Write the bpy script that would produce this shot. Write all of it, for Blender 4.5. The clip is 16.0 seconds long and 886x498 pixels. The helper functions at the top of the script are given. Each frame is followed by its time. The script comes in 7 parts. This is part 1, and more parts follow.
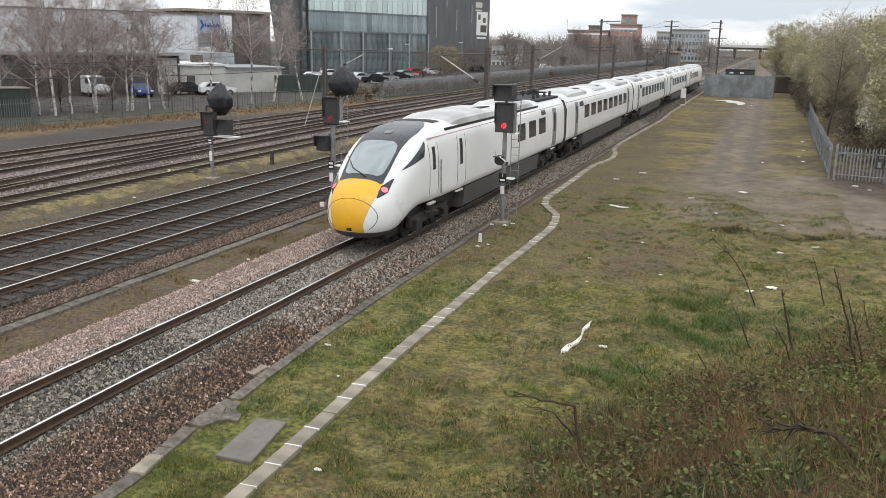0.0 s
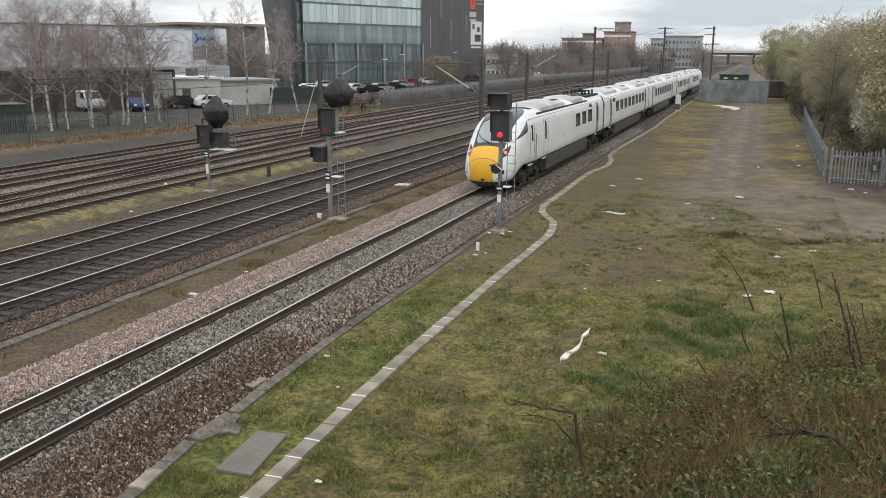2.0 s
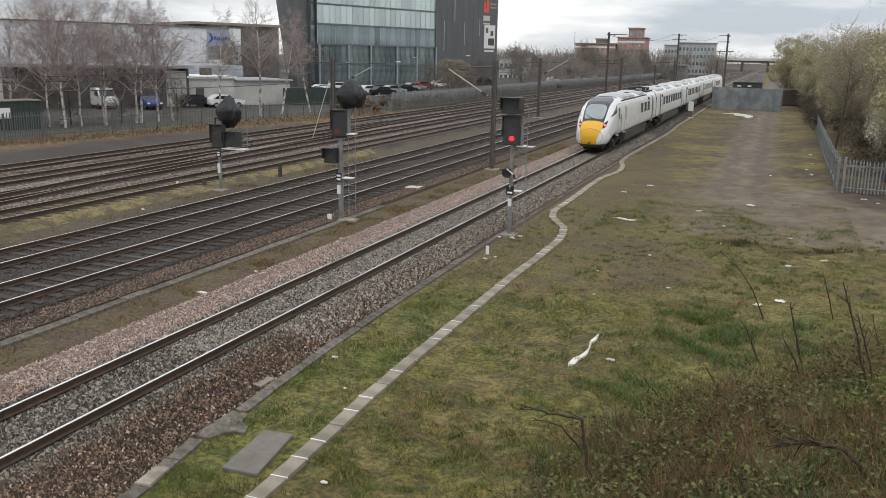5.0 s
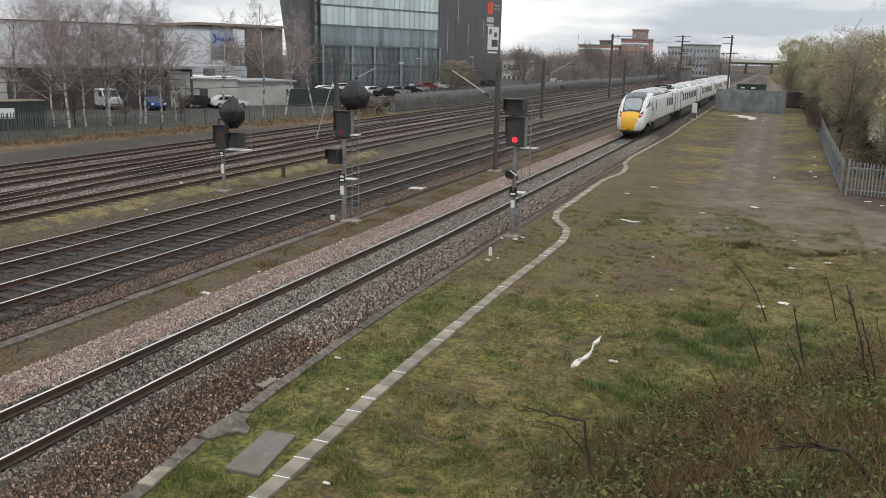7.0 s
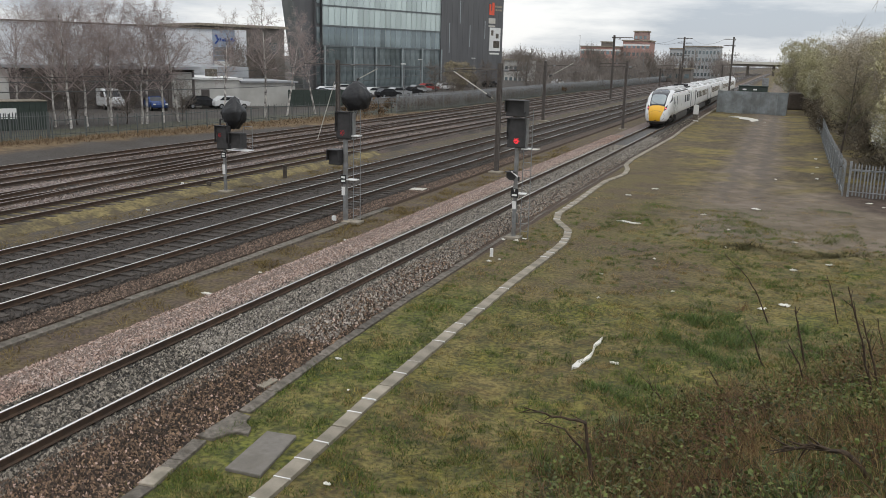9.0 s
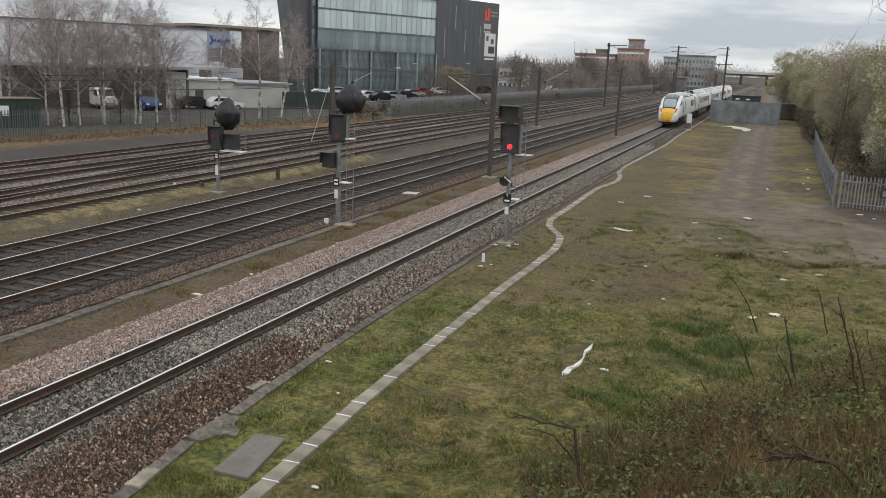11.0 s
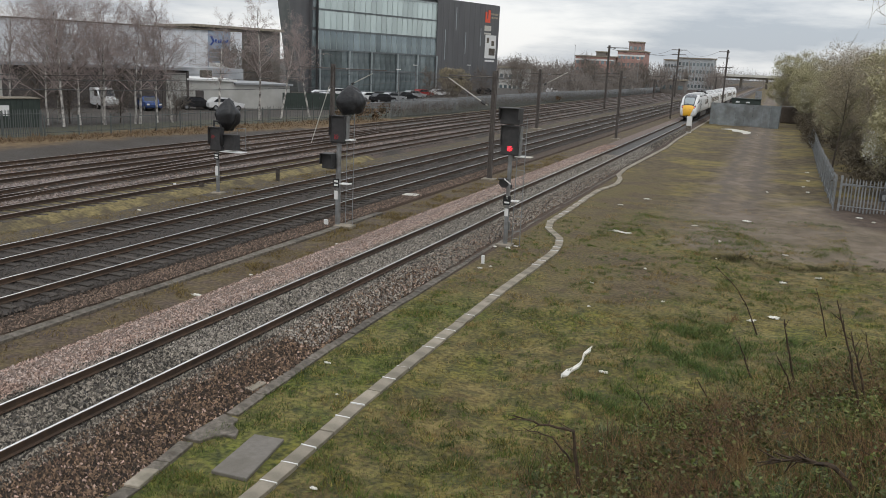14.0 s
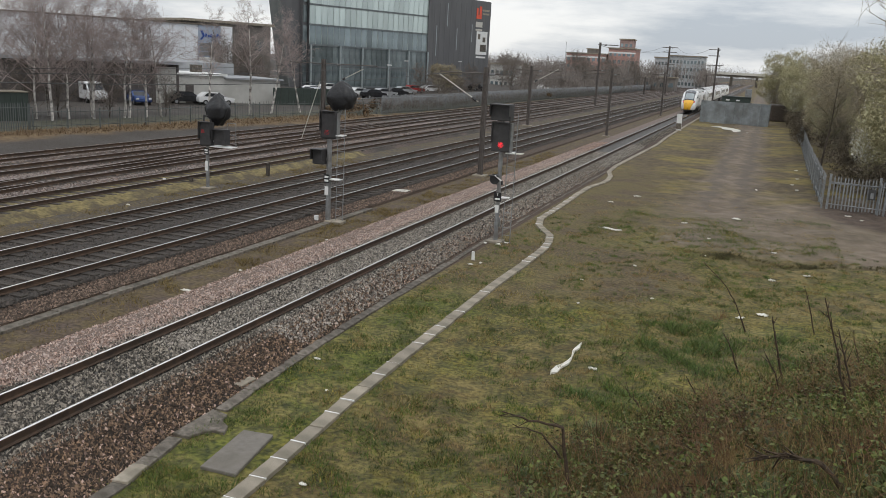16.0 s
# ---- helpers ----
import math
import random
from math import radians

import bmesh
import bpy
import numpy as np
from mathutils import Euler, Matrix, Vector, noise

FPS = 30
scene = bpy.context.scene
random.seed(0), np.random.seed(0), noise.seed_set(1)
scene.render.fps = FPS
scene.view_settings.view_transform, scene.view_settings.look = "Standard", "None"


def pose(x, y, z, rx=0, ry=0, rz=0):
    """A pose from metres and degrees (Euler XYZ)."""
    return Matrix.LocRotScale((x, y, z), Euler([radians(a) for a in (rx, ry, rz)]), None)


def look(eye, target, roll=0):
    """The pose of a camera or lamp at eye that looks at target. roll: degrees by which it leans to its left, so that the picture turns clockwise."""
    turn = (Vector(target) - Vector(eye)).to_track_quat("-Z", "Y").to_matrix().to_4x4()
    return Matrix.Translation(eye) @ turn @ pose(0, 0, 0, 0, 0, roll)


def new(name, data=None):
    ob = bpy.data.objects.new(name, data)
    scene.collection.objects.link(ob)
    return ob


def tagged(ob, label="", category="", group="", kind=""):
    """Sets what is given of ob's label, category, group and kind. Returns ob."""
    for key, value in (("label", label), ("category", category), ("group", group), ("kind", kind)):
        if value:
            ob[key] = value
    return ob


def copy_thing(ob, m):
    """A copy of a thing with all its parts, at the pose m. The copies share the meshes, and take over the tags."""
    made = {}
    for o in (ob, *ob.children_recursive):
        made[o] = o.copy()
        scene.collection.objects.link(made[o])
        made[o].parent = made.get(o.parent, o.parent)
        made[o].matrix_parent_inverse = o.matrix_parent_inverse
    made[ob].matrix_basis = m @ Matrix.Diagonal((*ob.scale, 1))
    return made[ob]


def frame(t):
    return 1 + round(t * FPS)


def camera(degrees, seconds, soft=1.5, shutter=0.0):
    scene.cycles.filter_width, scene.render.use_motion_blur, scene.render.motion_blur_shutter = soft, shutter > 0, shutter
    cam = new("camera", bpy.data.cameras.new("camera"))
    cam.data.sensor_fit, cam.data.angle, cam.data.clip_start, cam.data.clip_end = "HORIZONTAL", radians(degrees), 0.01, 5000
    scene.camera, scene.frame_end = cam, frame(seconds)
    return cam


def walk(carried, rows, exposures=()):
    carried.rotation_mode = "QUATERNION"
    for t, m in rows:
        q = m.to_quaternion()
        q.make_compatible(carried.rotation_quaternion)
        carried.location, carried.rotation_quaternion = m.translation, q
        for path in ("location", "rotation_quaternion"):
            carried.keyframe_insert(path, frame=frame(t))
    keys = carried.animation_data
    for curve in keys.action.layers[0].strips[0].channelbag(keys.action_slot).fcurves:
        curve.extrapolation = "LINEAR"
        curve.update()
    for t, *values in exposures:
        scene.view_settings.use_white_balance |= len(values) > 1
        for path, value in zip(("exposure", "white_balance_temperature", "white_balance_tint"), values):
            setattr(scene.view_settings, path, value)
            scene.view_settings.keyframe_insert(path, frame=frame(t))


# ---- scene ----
cam = camera(55.2, 16.0, soft=0.75)
PATH = [
    (0, pose(11.78, 0.0, 6.44, 76.323, -1.123, 20.650)),
    (0.5, pose(11.78, 0.0, 6.44, 76.432, -1.072, 20.126)),
    (1, pose(11.78, 0.0, 6.44, 76.614, -0.743, 19.653)),
    (1.5, pose(11.78, 0.0, 6.44, 76.779, -0.363, 19.683)),
    (2, pose(11.78, 0.0, 6.44, 76.953, -0.299, 20.294)),
    (2.5, pose(11.78, 0.0, 6.44, 76.984, -0.872, 20.425)),
    (3, pose(11.78, 0.0, 6.44, 77.010, -1.020, 20.511)),
    (3.5, pose(11.78, 0.0, 6.44, 76.982, -1.068, 20.624)),
    (4, pose(11.78, 0.0, 6.44, 77.030, -1.078, 20.811)),
    (6.5, pose(11.78, 0.0, 6.44, 77.221, -1.265, 21.388)),
    (7, pose(11.78, 0.0, 6.44, 77.221, -1.265, 21.388)),
    (7.5, pose(11.78, 0.0, 6.44, 77.222, -1.273, 21.334)),
    (8, pose(11.78, 0.0, 6.44, 77.222, -1.273, 21.334)),
    (8.5, pose(11.78, 0.0, 6.44, 77.223, -1.234, 21.425)),
    (9, pose(11.78, 0.0, 6.44, 77.288, -1.384, 21.499)),
    (11.5, pose(11.78, 0.0, 6.44, 77.607, -2.493, 21.050)),
    (12, pose(11.78, 0.0, 6.44, 77.562, -2.493, 20.905)),
    (12.5, pose(11.78, 0.0, 6.44, 77.576, -2.554, 20.914)),
    (13, pose(11.78, 0.0, 6.44, 77.613, -2.559, 21.000)),
    (13.5, pose(11.78, 0.0, 6.44, 77.651, -2.589, 21.172)),
    (14, pose(11.78, 0.0, 6.44, 77.707, -2.596, 21.184)),
    (14.5, pose(11.78, 0.0, 6.44, 77.681, -2.567, 21.107)),
    (15, pose(11.78, 0.0, 6.44, 77.580, -2.856, 20.731)),
    (15.5, pose(11.78, 0.0, 6.44, 77.506, -3.051, 20.352)),
    (16, pose(11.78, 0.0, 6.44, 77.480, -2.977, 20.596))
]
walk(cam, PATH, exposures=[(0.0, 0.34), (1.0, 0.25), (2.0, 0.13), (3.5, 0.05), (7.0, -0.02), (11.0, -0.12), (16.0, -0.15)])

# ---------------------------------------------------------------- sky and light
SUN_EL, SUN_AZ = radians(48), radians(215)
world = bpy.data.worlds.new("overcast_sky")
scene.world = world
world.use_nodes = True
wn, wl = world.node_tree.nodes, world.node_tree.links
wn.clear()
sky = wn.new("ShaderNodeTexSky")
sky.sky_type, sky.sun_disc = "NISHITA", False
sky.sun_elevation, sky.sun_rotation = SUN_EL, SUN_AZ
tc = wn.new("ShaderNodeTexCoord")
sep = wn.new("ShaderNodeSeparateXYZ")
wl.new(tc.outputs["Generated"], sep.inputs[0])
# a cloud deck: brighter overhead than at the horizon
deck = wn.new("ShaderNodeMapRange")
deck.inputs["From Min"].default_value, deck.inputs["From Max"].default_value = 0.0, 1.0
deck.inputs["To Min"].default_value, deck.inputs["To Max"].default_value = 0.98, 1.45
wl.new(sep.outputs["Z"], deck.inputs["Value"])
mp = wn.new("ShaderNodeMapping")
mp.inputs["Scale"].default_value = (1.0, 1.0, 5.5)
wl.new(tc.outputs["Generated"], mp.inputs["Vector"])
nz = wn.new("ShaderNodeTexNoise")
nz.inputs["Scale"].default_value, nz.inputs["Detail"].default_value, nz.inputs["Roughness"].default_value = 2.6, 8.0, 0.58
wl.new(mp.outputs[0], nz.inputs["Vector"])
cr = wn.new("ShaderNodeValToRGB")
cr.color_ramp.elements[0].position, cr.color_ramp.elements[0].color = 0.40, (0.58, 0.635, 0.71, 1)
cr.color_ramp.elements[1].position, cr.color_ramp.elements[1].color = 0.60, (1.16, 1.16, 1.15, 1)
wl.new(nz.outputs["Fac"], cr.inputs[0])
mul = wn.new("ShaderNodeVectorMath")
mul.operation = "SCALE"
wl.new(cr.outputs[0], mul.inputs[0])
wl.new(deck.outputs[0], mul.inputs["Scale"])
bg1, bg2, add, wout = wn.new("ShaderNodeBackground"), wn.new("ShaderNodeBackground"), wn.new("ShaderNodeAddShader"), wn.new("ShaderNodeOutputWorld")
wl.new(sky.outputs[0], bg1.inputs[0])
bg1.inputs[1].default_value = 0.012
wl.new(mul.outputs[0], bg2.inputs[0])
bg2.inputs[1].default_value = 0.86
wl.new(bg1.outputs[0], add.inputs[0])
wl.new(bg2.outputs[0], add.inputs[1])
wl.new(add.outputs[0], wout.inputs[0])

sun = new("sun", bpy.data.lights.new("sun", "SUN"))
sun.data.energy, sun.data.angle, sun.data.color = 0.7, radians(25), (1.0, 0.96, 0.9)
sun.matrix_world = look((0, 0, 50), (-18, 30, 0))

# ---------------------------------------------------------------- materials


def mat(name, c1, c2, scale=3.0, rough=0.8, metal=0.0, bump=0.0, bscale=None, island=False, objrand=0.0, stretch=(1, 1, 1),
        c3=None, scale3=0.25, amount3=0.5, spec=0.5, ipow=1.0):
    """Two colours mixed by a fine noise, a third in by a broad one."""
    m = bpy.data.materials.new(name)
    m.use_nodes = True
    n, l = m.node_tree.nodes, m.node_tree.links
    b = n["Principled BSDF"]
    b.inputs["Metallic"].default_value = metal
    b.inputs["Specular IOR Level"].default_value = spec
    co = n.new("ShaderNodeTexCoord")
    ma = n.new("ShaderNodeMapping")
    ma.inputs["Scale"].default_value = stretch
    l.new(co.outputs["Object"], ma.inputs[0])
    t = n.new("ShaderNodeTexNoise")
    t.inputs["Scale"].default_value, t.inputs["Detail"].default_value = scale, 6
    l.new(ma.outputs[0], t.inputs["Vector"])
    r = n.new("ShaderNodeMapRange")
    r.inputs["From Min"].default_value, r.inputs["From Max"].default_value = 0.32, 0.68
    l.new(t.outputs["Fac"], r.inputs["Value"])
    mix = n.new("ShaderNodeMix")
    mix.data_type = "RGBA"
    mix.inputs["A"].default_value, mix.inputs["B"].default_value = (*c1, 1), (*c2, 1)
    if island:
        g = n.new("ShaderNodeNewGeometry")
        pw = n.new("ShaderNodeMath")
        pw.operation = "POWER"
        pw.inputs[1].default_value = ipow
        l.new(g.outputs["Random Per Island"], pw.inputs[0])
        l.new(pw.outputs[0], mix.inputs["Factor"])
    else:
        l.new(r.outputs[0], mix.inputs["Factor"])
    out = mix.outputs["Result"]
    if c3:
        t3 = n.new("ShaderNodeTexNoise")
        t3.inputs["Scale"].default_value, t3.inputs["Detail"].default_value = scale3, 5
        l.new(co.outputs["Object"], t3.inputs["Vector"])
        r3 = n.new("ShaderNodeMapRange")
        r3.inputs["From Min"].default_value, r3.inputs["From Max"].default_value = 0.42, 0.62
        r3.inputs["To Max"].default_value = amount3
        l.new(t3.outputs["Fac"], r3.inputs["Value"])
        m3 = n.new("ShaderNodeMix")
        m3.data_type = "RGBA"
        m3.inputs["B"].default_value = (*c3, 1)
        l.new(r3.outputs[0], m3.inputs["Factor"])
        l.new(out, m3.inputs["A"])
        out = m3.outputs["Result"]
    if objrand:
        oi = n.new("ShaderNodeObjectInfo")
        ro = n.new("ShaderNodeMapRange")
        ro.inputs["To Min"].default_value, ro.inputs["To Max"].default_value = 1 - objrand, 1 + objrand
        l.new(oi.outputs["Random"], ro.inputs["Value"])
        sc = n.new("ShaderNodeVectorMath")
        sc.operation = "SCALE"
        l.new(out, sc.inputs[0])
        l.new(ro.outputs[0], sc.inputs["Scale"])
        out = sc.outputs[0]
    l.new(out, b.inputs["Base Color"])
    rr = n.new("ShaderNodeMapRange")
    rr.inputs["To Min"].default_value, rr.inputs["To Max"].default_value = max(0.03, rough - 0.1), min(1, rough + 0.08)
    l.new(t.outputs["Fac"], rr.inputs["Value"])
    l.new(rr.outputs[0], b.inputs["Roughness"])
    if bump:
        tb = n.new("ShaderNodeTexNoise")
        tb.inputs["Scale"].default_value, tb.inputs["Detail"].default_value = bscale or scale * 4, 4
        l.new(ma.outputs[0], tb.inputs["Vector"])
        bu = n.new("ShaderNodeBump")
        bu.inputs["Distance"].default_value = bump
        l.new(tb.outputs["Fac"], bu.inputs["Height"])
        l.new(bu.outputs[0], b.inputs["Normal"])
    return m


def glow(name, colour, strength):
    m = mat(name, colour, colour)
    b = m.node_tree.nodes["Principled BSDF"]
    b.inputs["Emission Color"].default_value = (*colour, 1)
    b.inputs["Emission Strength"].default_value = strength
    return m


M = {}
M["rail_side"] = mat("rusty rail steel", (0.05, 0.031, 0.02), (0.10, 0.06, 0.037), 6, 0.85, 0.0, 0.003, c3=(0.03, 0.023, 0.018))
M["rail_head"] = mat("polished rail head", (0.76, 0.73, 0.70), (0.88, 0.85, 0.82), 3, 0.22, 1.0, stretch=(1, 0.05, 1))
M["rail_dull"] = mat("dull rail head", (0.30, 0.255, 0.235), (0.50, 0.44, 0.41), 2, 0.45, 0.8, stretch=(1, 0.05, 1))
M["sleeper_old"] = mat("weathered sleeper", (0.036, 0.029, 0.023), (0.082, 0.069, 0.057), 9, 0.9, 0, 0.01, objrand=0.3, stretch=(0.3, 3, 1))
M["sleeper_conc"] = mat("concrete sleeper", (0.13, 0.12, 0.11), (0.22, 0.21, 0.19), 9, 0.9, 0, 0.006, objrand=0.2)
M["conc"] = mat("weathered concrete", (0.27, 0.235, 0.18), (0.40, 0.35, 0.28), 5, 0.9, 0, 0.008, 40, objrand=0.16, c3=(0.13, 0.118, 0.085), scale3=2.6, amount3=0.6)
M["conc_dark"] = mat("damp concrete", (0.10, 0.086, 0.07), (0.205, 0.178, 0.145), 11, 0.85, 0, 0.008, 40, objrand=0.25, c3=(0.06, 0.05, 0.035), scale3=4.5, amount3=0.8)
M["slab_plain"] = mat("smooth grey concrete", (0.15, 0.135, 0.115), (0.205, 0.185, 0.16), 7, 0.8, 0, 0.004, 50, c3=(0.12, 0.105, 0.08), scale3=1.5, amount3=0.4)
M["conc_pale"] = mat("pale concrete", (0.52, 0.5, 0.44), (0.62, 0.6, 0.54), 8, 0.85)
M["stone_grey"] = mat("grey ballast stone", (0.020, 0.017, 0.013), (0.40, 0.35, 0.285), island=True, rough=0.85, ipow=2.15)
M["stone_brown"] = mat("brown ballast stone", (0.021, 0.014, 0.009), (0.32, 0.205, 0.128), island=True, rough=0.85, ipow=2.7)
M["stone_pink"] = mat("pinkish ballast stone", (0.07, 0.039, 0.028), (0.61, 0.435, 0.35), island=True, rough=0.85, ipow=1.65)
M["stone_light"] = mat("pale grey ballast stone", (0.10, 0.09, 0.078), (0.49, 0.44, 0.375), island=True, rough=0.85, ipow=1.4)
M["stone_blush"] = mat("light pink ballast stone", (0.17, 0.13, 0.112), (0.64, 0.52, 0.455), island=True, rough=0.85, ipow=1.3)
M["stone_pale"] = mat("pale dusty ballast stone", (0.09, 0.072, 0.064), (0.42, 0.35, 0.315), island=True, rough=0.85)
M["stone_dark"] = mat("oily dark ballast stone", (0.018, 0.015, 0.012), (0.09, 0.074, 0.062), island=True, rough=0.8)
M["stone_rust"] = mat("rusty yard ballast stone", (0.04, 0.027, 0.019), (0.30, 0.21, 0.155), island=True, rough=0.85, ipow=1.8)
# grey and brown beds coloured dark as the shade between loose stones
M["bed_grey"] = mat("grey ballast bed", (0.025, 0.024, 0.022), (0.17, 0.16, 0.15), 22, 0.9, 0, 0.03, 30)
M["bed_brown"] = mat("brown ballast bed", (0.018, 0.011, 0.007), (0.12, 0.08, 0.054), 22, 0.9, 0, 0.03, 30)
M["bed_pink"] = mat("pinkish ballast bed", (0.06, 0.043, 0.035), (0.28, 0.215, 0.18), 22, 0.9, 0, 0.03, 30)
M["bed_dark"] = mat("dark ballast bed", (0.018, 0.015, 0.013), (0.078, 0.066, 0.057), 20, 0.9, 0, 0.03, 30, c3=(0.06, 0.045, 0.035), scale3=0.5)
M["bed_yard"] = mat("yard ballast bed", (0.042, 0.032, 0.027), (0.19, 0.142, 0.12), 16, 0.9, 0, 0.03, 30, c3=(0.05, 0.046, 0.04), scale3=0.3, amount3=0.8)
M["bed_moss"] = mat("mossy ballast bed", (0.105, 0.084, 0.036), (0.29, 0.23, 0.098), 7, 0.95, 0, 0.03, 30, c3=(0.07, 0.055, 0.038), scale3=1.1, amount3=0.8)
M["train_white"] = mat("dusty white train paint", (0.78, 0.78, 0.775), (0.84, 0.84, 0.83), 1.2, 0.32, c3=(0.68, 0.67, 0.645), scale3=0.35, amount3=0.35)
M["train_yellow"] = mat("yellow warning paint", (0.78, 0.41, 0.022), (0.84, 0.46, 0.035), 2, 0.35, c3=(0.6, 0.33, 0.05), scale3=1.5, amount3=0.3)
M["train_black"] = mat("dark grey crown paint", (0.028, 0.03, 0.035), (0.045, 0.047, 0.053), 3, 0.25)
M["train_grey"] = mat("dusty grey underframe", (0.06, 0.06, 0.062), (0.10, 0.1, 0.1), 3, 0.6, c3=(0.075, 0.06, 0.05), scale3=1.0)
M["train_door"] = mat("mid grey door paint", (0.20, 0.20, 0.205), (0.26, 0.26, 0.26), 2, 0.5)
M["train_dark"] = mat("black running gear", (0.014, 0.013, 0.012), (0.035, 0.032, 0.03), 5, 0.7)
M["train_roof"] = mat("grey roof equipment", (0.52, 0.52, 0.515), (0.62, 0.62, 0.61), 2, 0.5, c3=(0.25, 0.24, 0.22), scale3=0.6)
M["train_glass"] = mat("tinted train glass", (0.030, 0.032, 0.036), (0.05, 0.052, 0.056), 1, 0.14, spec=0.35)
# pale base colour adds sky reflection that the gloss alone doesn't give
M["screen_glass"] = mat("sloping windscreen glass", (0.26, 0.30, 0.31), (0.34, 0.38, 0.385), 0.7, 0.05, 0.25, spec=0.9)
M["black"] = mat("matt black paint", (0.03, 0.029, 0.03), (0.052, 0.05, 0.05), 5, 0.6)
M["sheeting"] = mat("black polythene sheeting", (0.008, 0.008, 0.009), (0.02, 0.02, 0.022), 7, 0.45, 0, 0.02, 9)
M["post_grey"] = mat("galvanised steel", (0.22, 0.23, 0.235), (0.34, 0.345, 0.35), 6, 0.5, 0.5, c3=(0.16, 0.14, 0.12), scale3=2)
M["mast_brown"] = mat("rusty mast steel", (0.095, 0.083, 0.075), (0.155, 0.135, 0.122), 6, 0.75, 0.2)
M["steel_dark"] = mat("dark steel", (0.05, 0.05, 0.05), (0.09, 0.09, 0.088), 6, 0.6, 0.4)
M["palisade"] = mat("galvanised palisade", (0.19, 0.20, 0.205), (0.29, 0.30, 0.305), 5, 0.6, 0.3, objrand=0.12)
M["palisade_dark"] = mat("dull green palisade", (0.075, 0.085, 0.083), (0.12, 0.13, 0.125), 5, 0.7, 0.1)
M["white"] = mat("white paint", (0.72, 0.72, 0.7), (0.8, 0.8, 0.78), 4, 0.6)
M["litter"] = mat("dirty white plastic", (0.7, 0.68, 0.6), (0.8, 0.78, 0.72), 12, 0.6)
M["red_on"] = glow("red signal light", (1.0, 0.03, 0.05), 4.0)
M["red_dim"] = glow("dim red signal light", (0.55, 0.02, 0.03), 0.14)
M["tail"] = glow("red tail lamp", (1.0, 0.16, 0.2), 0.7)
M["plate"] = mat("black number plate", (0.01, 0.01, 0.01), (0.016, 0.016, 0.016), 5, 0.5)
M["wh_white"] = mat("white ribbed cladding", (0.70, 0.72, 0.75), (0.77, 0.785, 0.81), 0.4, 0.55, stretch=(1, 1, 0.1))
M["wh_blue"] = mat("pale blue cladding", (0.30, 0.36, 0.45), (0.35, 0.41, 0.50), 0.5, 0.5)
M["blue"] = mat("blue sign paint", (0.02, 0.07, 0.3), (0.03, 0.09, 0.36), 2, 0.5)
M["dark_clad"] = mat("charcoal cladding", (0.095, 0.095, 0.099), (0.125, 0.125, 0.128), 0.6, 0.45, stretch=(1, 1, 0.2))
M["brown_clad"] = mat("brown cladding", (0.15, 0.135, 0.12), (0.20, 0.18, 0.16), 0.5, 0.7)
# wall colour, used as well for the shade inside the shed's bays
M["low_wall"] = mat("dark shed wall and bay shade", (0.062, 0.053, 0.049), (0.10, 0.088, 0.082), 2, 0.8)
M["pale_wall"] = mat("pale rendered wall", (0.46, 0.45, 0.42), (0.54, 0.53, 0.5), 0.7, 0.8, c3=(0.36, 0.35, 0.32), scale3=0.5)
M["roof_grey"] = mat("grey felt roof", (0.26, 0.27, 0.28), (0.36, 0.37, 0.38), 0.8, 0.8)
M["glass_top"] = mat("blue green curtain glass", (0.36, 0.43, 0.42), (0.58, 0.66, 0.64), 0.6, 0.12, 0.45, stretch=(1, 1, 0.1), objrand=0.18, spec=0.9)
# dark glass whose base colour is lifted for haze and reflections
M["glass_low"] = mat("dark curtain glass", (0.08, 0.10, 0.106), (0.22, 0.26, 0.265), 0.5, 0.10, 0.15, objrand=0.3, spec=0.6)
M["alu"] = mat("aluminium mullion", (0.32, 0.36, 0.37), (0.4, 0.44, 0.45), 2, 0.4, 0.5)
# distant brick, with haze put in as paler reds
M["brick_red"] = mat("red brick", (0.38, 0.22, 0.185), (0.46, 0.275, 0.235), 0.4, 0.85)
M["brick_tower"] = mat("dark red tower brick", (0.29, 0.20, 0.18), (0.35, 0.245, 0.22), 0.4, 0.85)
M["grey_block"] = mat("grey office cladding", (0.36, 0.38, 0.39), (0.46, 0.48, 0.49), 0.15, 0.7)
M["green_box"] = mat("dark green container", (0.026, 0.038, 0.031), (0.04, 0.054, 0.045), 2, 0.6)
M["birch_bark"] = mat("birch bark", (0.50, 0.465, 0.43), (0.68, 0.645, 0.60), 2.5, 0.8, c3=(0.06, 0.05, 0.045), scale3=2.2, amount3=0.85)
M["twig"] = mat("reddish birch twigs", (0.31, 0.25, 0.232), (0.46, 0.385, 0.36), 1.0, 0.9)
M["bark"] = mat("brown bark", (0.05, 0.04, 0.032), (0.09, 0.07, 0.055), 4, 0.9)
M["leaf_olive"] = mat("young olive leaves", (0.28, 0.26, 0.14), (0.46, 0.425, 0.255), island=True, rough=0.8)
M["leaf_dark"] = mat("dull bramble leaves", (0.026, 0.034, 0.006), (0.13, 0.14, 0.032), island=True, rough=0.7)
M["twig_hedge"] = mat("bare hedge twigs", (0.20, 0.175, 0.135), (0.37, 0.325, 0.26), island=True, rough=0.9)
M["blossom"] = mat("white blossom", (0.62, 0.61, 0.54), (0.8, 0.79, 0.73), island=True, rough=0.8)
# far trees greyed and paled, so haze sits in their colour
M["far_tree"] = mat("far bare twigs greyed for haze", (0.17, 0.148, 0.132), (0.31, 0.272, 0.242), island=True, rough=0.95)
